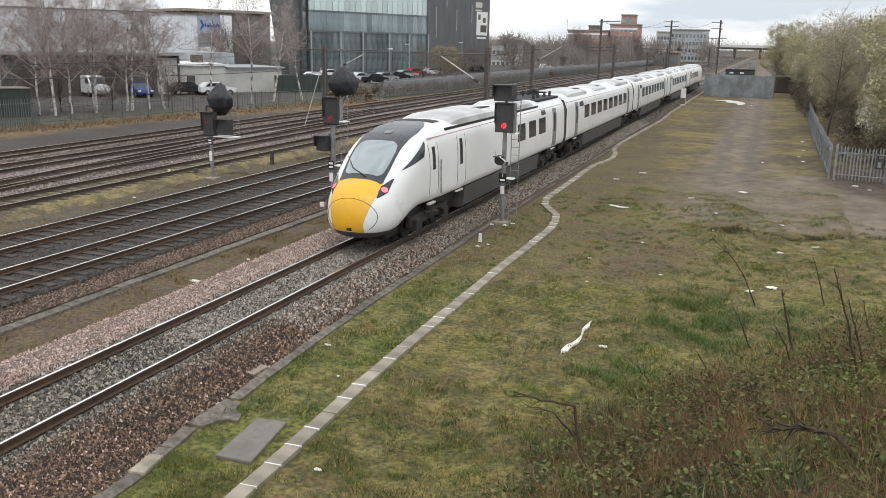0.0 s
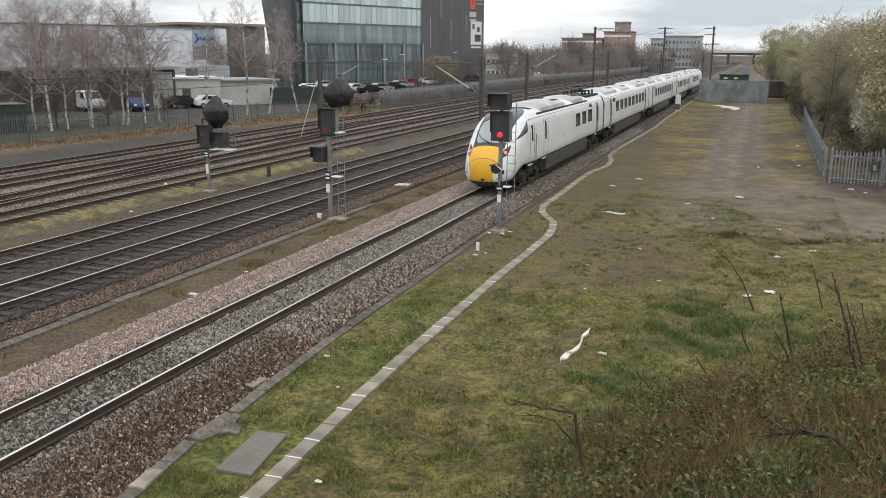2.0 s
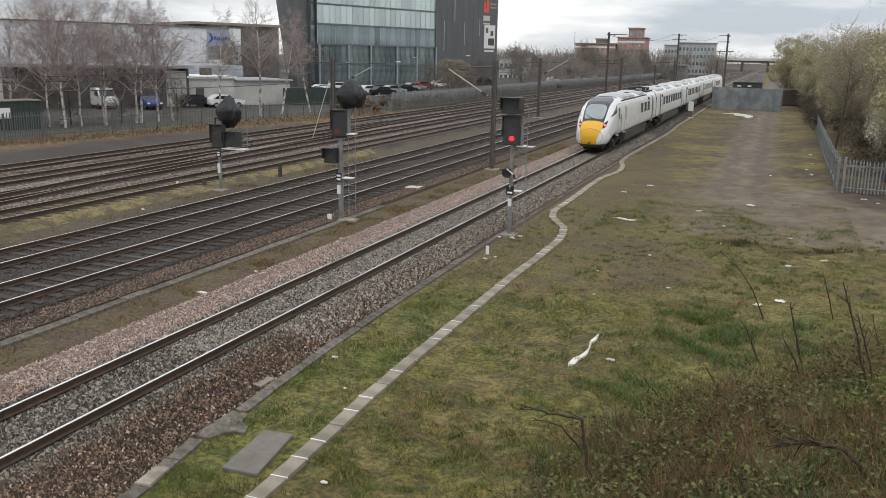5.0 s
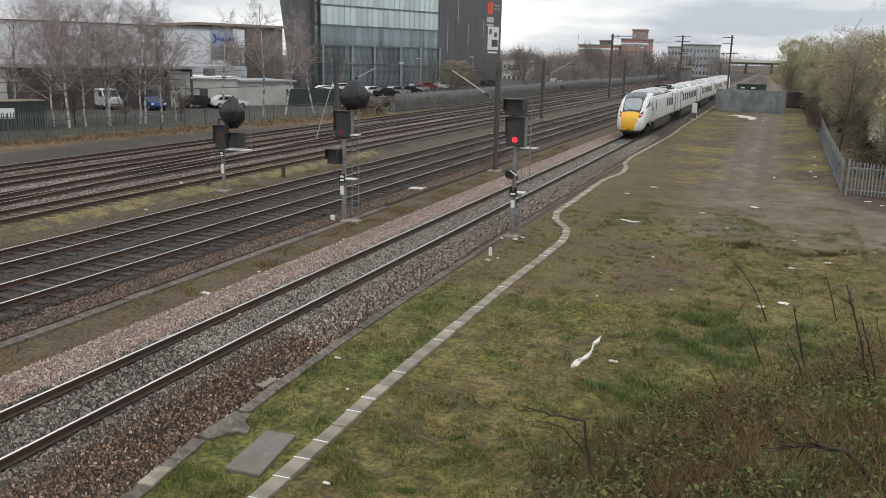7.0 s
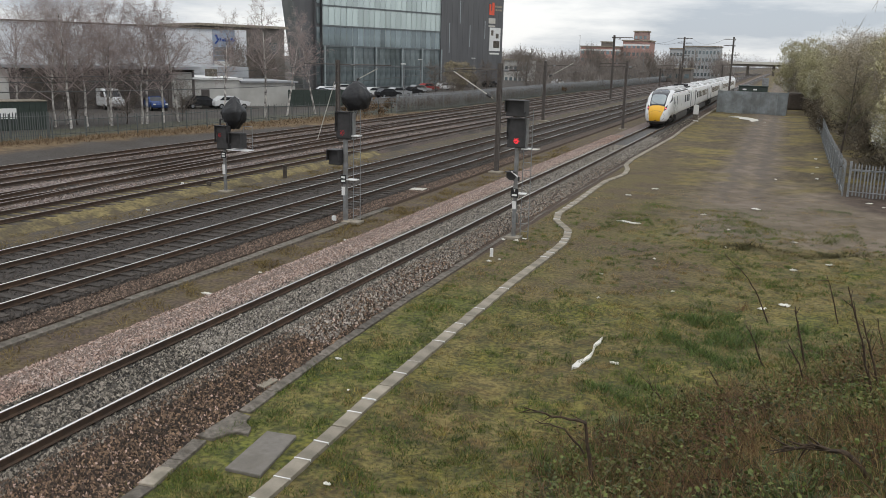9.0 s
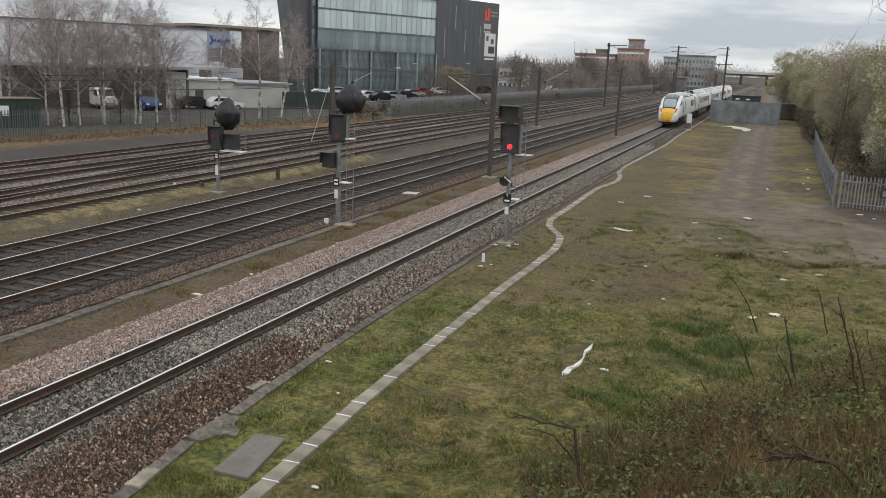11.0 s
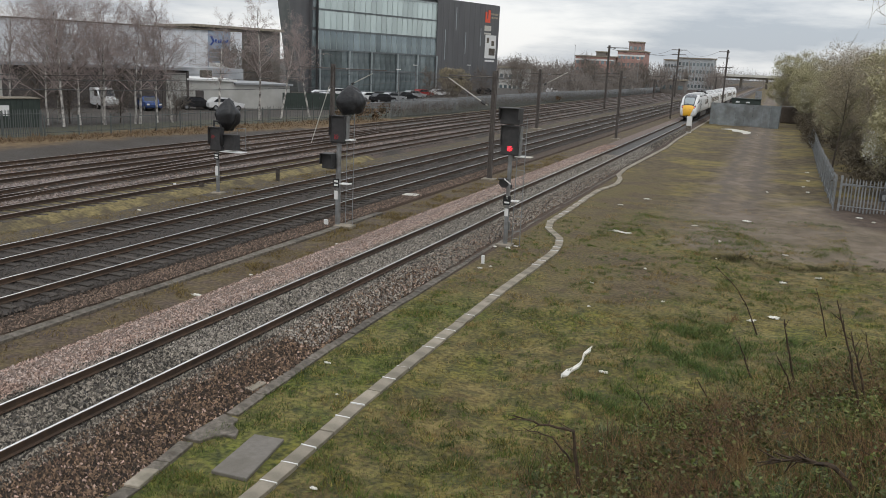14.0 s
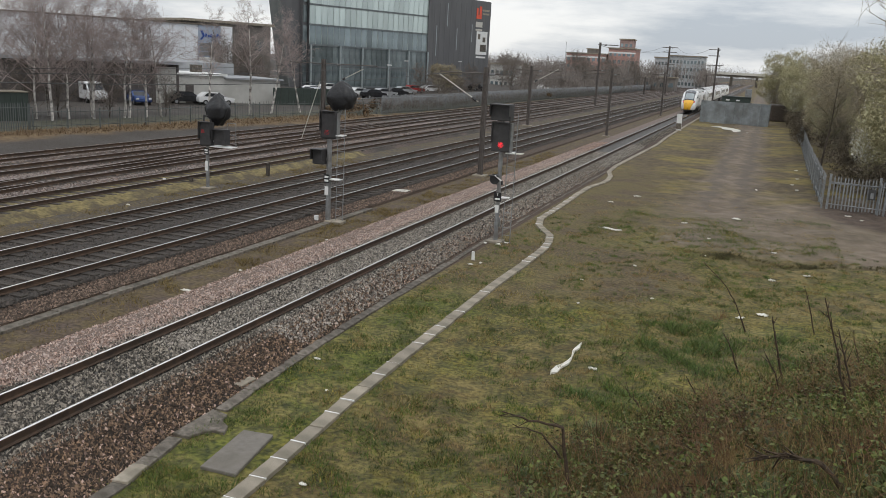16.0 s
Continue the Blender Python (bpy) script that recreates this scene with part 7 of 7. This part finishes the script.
blades("yard_weeds", "mossy weeds beside the yard sidings", 42000, (-15.4, -12.2, 16, 52), 0.06, 0.013, "grass_verge", lambda x, y: np.clip(0.45 + fractal(x, y, 0.4, 6.0), 0, 1), 0.8)
blades("fence_grass", "tall dead grass below the boundary fence", 34000, (-41.5, -30.5, 36, 92), 0.19, 0.03, "grass_scrub",
       lambda x, y: np.clip(1.3 - np.abs(x - np.interp(y, [36, 46, 61, 80, 95], [-38.6, -35.9, -33.9, -32.6, -31.0])) / 1.6, 0, 1), 0.6)
blades("field_grass", "thin olive grass of the far field", 12000, (2.8, 15.4, 40, 90), 0.035, 0.012, "grass_moss", lambda x, y: np.clip(-0.1 + 1.4 * fractal(x, y, 0.2, 12.0), 0, 1), 0.9)


def thicket(name, label, count, length, width, material, dens, seed, rise=1.0, sag=0.5):
    """Arching stems over the bank, each a bent three-sided tube."""
    r = np.random.default_rng(seed)
    x, y = r.uniform(7.8, 18.0, count), 6.5 + 21.0 * r.uniform(0, 1, count) ** 1.2
    k = dens(x, y) > r.uniform(0, 1, count)
    x, y = x[k], y[k]
    n = len(x)
    p = np.stack([x, y, ground_z(x, y) - 0.02], -1)
    d = np.stack([r.normal(0, 0.55, n), r.normal(0, 0.55, n), rise * r.uniform(0.5, 1.3, n)], -1)
    d /= np.linalg.norm(d, axis=1, keepdims=True)
    L = length * r.uniform(0.4, 1.4, n)
    w = width * r.uniform(0.6, 1.5, n)
    out = []
    m = 5
    for i in range(m):
        e = p + d * (L / m)[:, None]
        out.append(np.concatenate([p, e, (w * (1 - i / (m + 1)))[:, None], (w * (1 - (i + 1) / (m + 1)))[:, None]], 1))
        p = e
        d = d + r.normal(0, 0.16, (n, 3)) + [0, 0, -sag * 0.42]
        d /= np.linalg.norm(d, axis=1, keepdims=True)
    v, f = tubes(np.concatenate(out), 3)
    return tagged(raw_mesh(name, v, f, M[material]), label, "undergrowth", kind="stuff")


bank = lambda x, y: np.clip((on_bank(x, y) - 0.6) * 0.9, 0, 1)
hollow = lambda x, y: bank(x, y) * np.clip(0.30 + 1.9 * fractal(x, y, 0.65, 51.0), 0.06, 1)
thicket("bramble_stems", "tangled brown bramble stems on the bank", 36000, 0.95, 0.0055, "bramble", hollow, 71, 0.7, 0.7)
thicket("dry_stems", "dry straw-coloured stems on the bank", 9000, 0.6, 0.005, "grass_dry", lambda x, y: bank(x, y) * np.clip(0.5 + 1.2 * fractal(x, y, 0.5, 4.0), 0, 1), 72, 1.4, 0.3)
blades("bank_grass", "rank dead grass on the bank", 45000, (8, 18, 6.5, 27), 0.15, 0.006, "grass_bank", hollow, 0.9)
blades("bank_greenery", "low green weeds on the bank", 70000, (8, 18, 6.5, 26), 0.16, 0.010, "grass_lush", lambda x, y: bank(x, y) * np.clip(0.4 + 1.5 * fractal(x, y, 0.45, 21.0), 0, 1), 0.9)


def bramble_leaves(count, seed, material="leaf_dark", size=0.026, shift=31.0, label="dull green bramble leaves on the bank"):
    r = np.random.default_rng(seed)
    x, y = r.uniform(7.8, 18, count), 6.5 + 20 * r.uniform(0, 1, count)
    k = bank(x, y) * np.clip(-0.15 + 2.8 * fractal(x, y, 0.7, shift), 0, 1) > r.uniform(0, 1, count)
    x, y = x[k], y[k]
    n = len(x)
    c = np.stack([x, y, ground_z(x, y) + r.uniform(0.05, 0.5, n)], -1)
    a = r.normal(size=(n, 3))
    a[:, 2] *= 0.4
    a /= np.linalg.norm(a, axis=1, keepdims=True)
    b = np.cross(a, r.normal(size=(n, 3)))
    b /= np.linalg.norm(b, axis=1, keepdims=True)
    s = size * r.uniform(0.5, 1.5, (n, 1))
    v = np.stack([c - a * s * 1.3, c + b * s, c + a * s * 1.3, c - b * s], 1)
    ob = raw_mesh("bramble_leaves", v.reshape(-1, 3), np.arange(4 * n).reshape(-1, 4), M[material])
    return tagged(ob, label, "undergrowth", kind="stuff")


thicket("pale_stems", "thin pale arching stems on the bank", 700, 0.9, 0.0045, "grass_dry", bank, 75, 1.3, 0.45)
bramble_leaves(60000, 81)
bramble_leaves(110000, 82, "weed_green", 0.021, 77.0, "fresh green leaves among the brambles")
# added weeds draw the dark shadow under a small step in the ground
blades("ridge_weeds", "weeds coloured as the shadow line where turf meets bare earth", 30000, (10.2, 17.5, 32.0, 35.4), 0.10, 0.012, "weed_shade", lambda x, y: np.clip(1.2 - np.abs(y - 33.6 - 0.22 * (x - 11.5) - 0.3 * np.sin(x * 1.3)) / 0.5, 0, 1) * np.clip(0.5 + 1.8 * fractal(x, y, 0.9, 40.0), 0, 1), 0.8)


def tufts(count, seed, label, material, height, where=None, girth=0.075, n=34, wide=0.006):
    """Scattered tussocks of longer grass."""
    r = np.random.default_rng(seed)
    cx, cy = r.uniform(2.7, 17.5, count), 7.5 + 31 * r.uniform(0, 1, count) ** 1.3
    k = (where(cx, cy) > r.uniform(0, 1, count)) if where else (turf(cx, cy) > 0)
    k = k & (fractal(cx, cy, 0.3, float(seed)) > -0.05)
    cx, cy = cx[k], cy[k]
    x = np.repeat(cx, n) + r.normal(0, girth, len(cx) * n)
    y = np.repeat(cy, n) + r.normal(0, girth, len(cx) * n)
    z = ground_z(x, y)
    m = len(x)
    h = height * r.uniform(0.4, 1.3, m)
    a = r.uniform(0, 2 * np.pi, m)
    d = np.stack([np.cos(a), np.sin(a)], -1) * wide
    t = r.normal(0, 0.45, (m, 2)) * h[:, None]
    v = np.stack([np.stack([x - d[:, 0], y - d[:, 1], z - 0.01], -1), np.stack([x + d[:, 0], y + d[:, 1], z - 0.01], -1), np.stack([x + t[:, 0], y + t[:, 1], z + h], -1)], 1)
    ob = raw_mesh("grass_tufts", v.reshape(-1, 3), np.arange(3 * m).reshape(-1, 3), M[material])
    return tagged(ob, label, "grass", kind="stuff")


tufts(1500, 91, "scattered green grass tussocks", "grass_green", 0.10)
tufts(900, 92, "scattered dead grass tussocks", "grass_dry", 0.09)
tufts(800, 93, "scattered dark green weeds", "grass_lush", 0.08)
tufts(2200, 94, "upright bunches of pale dead grass on the bank", "grass_dry", 0.42, bank, 0.05, 22)
tufts(3500, 95, "leafy green weeds among the brambles", "weed_green", 0.30, lambda x, y: bank(x, y) * np.clip(0.95 - 2.0 * fractal(x, y, 0.65, 51.0), 0.1, 1), 0.13, 40, 0.009)
tufts(3000, 97, "broad pale green leaves among the brambles", "leaf_pale", 0.20, bank, 0.10, 20, 0.018)
tufts(700, 98, "rusty dead bracken on the edge of the bank", "dock", 0.22, lambda x, y: smooth01(1.3 - ((x - 11.2) / 1.3) ** 2 - ((y - 25.6) / 0.9) ** 2), 0.12, 26)
tufts(2200, 96, "rusty dead dock stems on the bank", "dock", 0.42, bank, 0.10, 14)


def stalk(pts, r, label, twigs=0, seed=0):
    """A dead woody stem with a rough seed head and a few side shoots."""
    rr = np.random.default_rng(seed)
    t = thing("dead_stalk", pose(0, 0, 0), label, "dead plant", "dead stalks on the bank")
    segs = []
    line = []
    n = len(pts) - 1
    p0 = Vector(pts[0]) - Vector((0, 0, 0.15))
    path = [p0] + [Vector(p) for p in pts[1:]]
    for i in range(n):
        a, b = path[i], path[i + 1]
        prev = a
        for k in range(1, 5):
            c = a.lerp(b, k / 4) + Vector(rr.normal(0, 0.008, 3))
            u0, u1 = (i + (k - 1) / 4) / n, (i + k / 4) / n
            segs.append([*prev, *c, r * (1 - 0.65 * u0), r * (1 - 0.65 * u1)])
            prev = c
    line = [(segs[0][:3], segs[0][6])] + [(q[3:6], q[7]) for q in segs]
    vv, ff = [], []
    for k, (c, rad) in enumerate(line):
        for j in range(6):
            a = 2 * math.pi * j / 6
            kn = rad * (1 + 0.25 * rr.normal(0, 0.5))
            vv.append((c[0] + kn * math.cos(a), c[1] + kn * math.sin(a) * 0.7, c[2] + kn * math.sin(a) * 0.7))
            if k:
                ff.append((6 * k - 6 + j, 6 * k - 6 + (j + 1) % 6, 6 * k + (j + 1) % 6, 6 * k + j))
    ob = raw_mesh("stem", vv, ff, M["stalk"], True)
    ob.parent = t
    side = []
    for _ in range(twigs):
        s = segs[rr.integers(len(segs) // 4, len(segs))]
        o = np.array(s[:3])
        d = np.array(s[3:6]) - o
        d = d / np.linalg.norm(d) + rr.normal(0, 0.45, 3)
        e = o + d / np.linalg.norm(d) * rr.uniform(0.06, 0.3)
        side.append([*o, *e, r * 0.35, r * 0.15])
    if side:
        v, f = tubes(side, 4)
        ob = raw_mesh("twig_spray", v, f, M["stalk"])
        ob.parent = t
        tagged(ob, kind="stuff")
    return t


STALKS = [([(12.15, 23.9, -0.42), (11.76, 23.94, 0.32), (11.42, 23.93, 0.81), (10.8, 23.83, 1.4)], 0.022, 6),
          ([(12.98, 19.29, -0.14), (12.73, 19.37, 0.58), (12.54, 19.48, 1.3)], 0.030, 16),
          ([(13.88, 24.5, -0.35), (13.66, 24.56, 0.32), (13.43, 24.63, 0.94)], 0.022, 8),
          ([(13.73, 14.85, 1.04), (13.6, 14.91, 1.5), (13.37, 15.0, 2.22), (13.15, 15.08, 2.9)], 0.028, 22),
          ([(9.8, 11.55, 0.2), (9.58, 11.71, 1.22), (9.1, 11.55, 1.29), (8.72, 11.43, 1.41)], 0.030, 12),
          ([(9.6, 11.65, 0.9), (9.3, 11.5, 1.14), (8.88, 11.42, 1.24)], 0.018, 5),
          ([(12.07, 20.04, -0.34), (11.81, 20.06, 0.16), (11.56, 20.07, 0.58)], 0.024, 6),
          ([(10.42, 16.41, -0.32), (10.13, 16.37, -0.05), (9.89, 16.35, 0.25)], 0.02, 4),
          ([(11.38, 17.48, -0.26), (11.16, 17.46, 0.02), (10.96, 17.45, 0.3)], 0.022, 4),
          ([(13.41, 10.46, 1.69), (12.95, 10.36, 2.0), (12.57, 10.23, 2.09), (12.23, 10.09, 2.05)], 0.042, 22),
          ([(12.9, 17.39, 0.16), (12.65, 17.42, 0.7), (12.44, 17.43, 1.05)], 0.024, 10),
          ([(14.75, 21.69, -0.13), (14.56, 21.72, 0.26), (14.44, 21.77, 0.65)], 0.02, 5),
          ([(12.04, 14.11, 0.48), (11.64, 13.98, 0.59), (11.28, 13.85, 0.62)], 0.022, 6),
          ([(13.9, 15.27, 1.02), (13.64, 15.35, 1.76), (13.45, 15.41, 2.31)], 0.024, 16)]
for k, (pts, r, tw) in enumerate(STALKS):
    stalk(pts, r, "tall dead brown stalk standing in brambles" if k not in (4, 5, 9, 12) else "bent dead brown branch lying over brambles", tw, 200 + k)


def leafy_plant(x, y, seed, label, leaves=16, size=0.34):
    """Broad pointed leaves round a short stem, each folded along its rib."""
    r = np.random.default_rng(seed)
    z = float(ground_z(x, y))
    t = thing("leafy_plant", pose(x, y, z), label, "plant", "leafy plants on the bank")
    part("stem", arod((0, 0, -0.05), (0.03, 0.02, 0.62), 0.014, 0.007, 6), M["weed_green"], t)
    for i in range(leaves):
        a, k = 2.4 * i, i / leaves
        L, W = size * (1.15 - 0.6 * k), size * 0.17
        bm = bmesh.new()
        rows_ = []
        for j in range(6):
            u = j / 5
            w = W * math.sin(math.pi * min(1.0, 0.08 + 0.92 * u)) + 0.002
            rise = 0.35 * L * math.sin(2.2 * u) - 0.25 * L * u * u
            rows_.append([bm.verts.new((u * L, q * w, rise + abs(q) * w * 0.35)) for q in (-1, 0, 1)])
        for p, q in zip(rows_, rows_[1:]):
            for j in range(2):
                bm.faces.new((p[j], p[j + 1], q[j + 1], q[j]))
        g = bmesh.ops.extrude_face_region(bm, geom=bm.faces[:])
        bmesh.ops.translate(bm, vec=(0, 0, -0.003), verts=[e for e in g["geom"] if isinstance(e, bmesh.types.BMVert)])
        bmesh.ops.recalc_face_normals(bm, faces=bm.faces[:])
        leaf = part("leaf", bm, M["weed_green"], t)
        leaf.matrix_local = pose(0.02 * k, 0.01 * k, 0.12 + 0.5 * k, r.normal(0, 8), r.normal(-10, 10), math.degrees(a))


leafy_plant(13.50, 9.70, 301, "broad-leaved green plant growing through the brambles", 18, 0.19)

for x, y, h in ((-13.9, 41.2, 0.75), (-14.9, 35.6, 0.45)):
    tagged(mesh_ob("timber_stump", abox(x - 0.09, x + 0.09, y - 0.08, y + 0.08, -0.45, h - 0.45, bevel=0.02), M["sleeper_old"]), "dark old timber stump in the scrub", "timber stump", "timber stumps")


def rag(x, y, lx, ly, seed, label, tilt=0.0, name="litter"):
    """A crumpled piece of plastic or paper."""
    bm = bmesh.new()
    g = [[None] * 7 for _ in range(7)]
    for i in range(7):
        for j in range(7):
            u, v = i / 6 - 0.5, j / 6 - 0.5
            w = (0.25 + 0.9 * abs(noise.noise(Vector((seed * 3.1, v * 5, 0.5))) * 2) ** 0.5) * (1.15 - 2.6 * v * v)
            px, py = x + u * lx * w + tilt * v * ly + 0.12 * ly * noise.noise(Vector((v * 4, seed, 1.0))), y + v * ly * (1 + 0.25 * noise.noise(Vector((u * 5, seed, 2.0))))
            z = float(ground_z(px, py)) if px > 2.2 else -0.32
            g[i][j] = bm.verts.new((px, py, z + 0.045 + 0.07 * noise.noise(Vector((u * 4 + seed, v * 4, seed))) * min(1.0, lx * 5)))
    for i in range(6):
        for j in range(6):
            bm.faces.new((g[i][j], g[i + 1][j], g[i + 1][j + 1], g[i][j + 1]))
    r = bmesh.ops.extrude_face_region(bm, geom=bm.faces[:])
    bmesh.ops.translate(bm, vec=(0, 0, -0.012), verts=[e for e in r["geom"] if isinstance(e, bmesh.types.BMVert)])
    bmesh.ops.recalc_face_normals(bm, faces=bm.faces[:])
    return tagged(mesh_ob(name, bm, M["litter"]), label, "litter", "scattered litter")


STRIP = ((8.00, 18.10, 0.03), (8.02, 18.35, 0.13), (8.06, 18.60, 0.09), (8.15, 18.88, 0.12), (8.21, 19.24, 0.03), (8.17, 19.66, 0.04), (8.20, 19.95, 0.11), (8.23, 20.35, 0.02))


def plastic_strip():
    bm = bmesh.new()
    rows_ = []
    for k, (x, y, w) in enumerate(STRIP):
        z = float(ground_z(x, y)) + 0.05
        rows_.append([bm.verts.new((x + 0.6 * w * u, y + 0.06 * math.sin(3.0 * u + k), z + 0.035 * math.sin(2.1 * k + 2.5 * u))) for u in (-1.0, -0.4, 0.3, 1.0)])
    for p, q in zip(rows_, rows_[1:]):
        for j in range(3):
            bm.faces.new((p[j], p[j + 1], q[j + 1], q[j]))
    r = bmesh.ops.extrude_face_region(bm, geom=bm.faces[:])
    bmesh.ops.translate(bm, vec=(0, 0, -0.05), verts=[e for e in r["geom"] if isinstance(e, bmesh.types.BMVert)])
    bmesh.ops.recalc_face_normals(bm, faces=bm.faces[:])
    tagged(mesh_ob("litter", bm, M["litter"]), "long crumpled strip of dirty white plastic sheet on the turf", "litter", "scattered litter")


plastic_strip()
rag(6.1, 37.2, 0.85, 0.22, 2, "flat pale scrap of board on the turf")
rag(8.82, 18.78, 0.32, 0.10, 3, "small white scrap of plastic")
for k, (x, y, a, b) in enumerate([(11.9, 25.3, 0.3, 0.2), (12.5, 25.85, 0.42, 0.3), (13.6, 17.5, 0.24, 0.16), (12.07, 13.9, 0.12, 0.14), (14.0, 32.3, 0.3, 0.2), (12.8, 31.1, 0.3, 0.14),
                                  (11.2, 43.9, 0.9, 0.4), (16.6, 48.4, 0.7, 0.3), (5.5, 11.2, 0.14, 0.08), (4.0, 14.8, 0.08, 0.07), (2.9, 16.4, 0.16, 0.1), (6.9, 27.0, 0.18, 0.1),
                                  (2.95, 27.2, 0.2, 0.12), (3.2, 27.6, 0.16, 0.1), (2.8, 31.0, 0.25, 0.2), (2.3, 30.9, 0.2, 0.18), (3.0, 31.4, 0.18, 0.14), (-2.9, 19.3, 0.4, 0.12),
                                  (-2.9, 22.0, 0.15, 0.1), (-13.2, 29.0, 0.2, 0.1), (14.6, 64.0, 0.4, 0.3), (14.4, 58.0, 0.4, 0.3), (14.7, 70.0, 0.4, 0.3), (12.0, 56.0, 0.4, 0.2), (17.2, 47.6, 0.3, 0.2),
                                  (4.8, 45.0, 0.5, 0.2), (5.8, 48.0, 0.7, 0.2), (3.6, 34.6, 0.12, 0.1), (8.2, 30.0, 0.14, 0.1), (9.3, 26.0, 0.12, 0.1), (10.4, 33.5, 0.14, 0.1), (14.2, 60.5, 0.3, 0.2),
                                  (-38.4, 47.2, 0.3, 0.2), (-2.8, 27.5, 0.2, 0.1), (7.4, 24.0, 0.1, 0.07), (12.9, 36.0, 0.35, 0.12), (10.3, 37.2, 0.3, 0.12), (9.0, 40.5, 0.5, 0.15)]):
    k2 = 0.5 if y > 33 else 0.85
    rag(x, y, a * k2, b * k2, 20 + k, "small scrap of white litter on the ground")


motions()
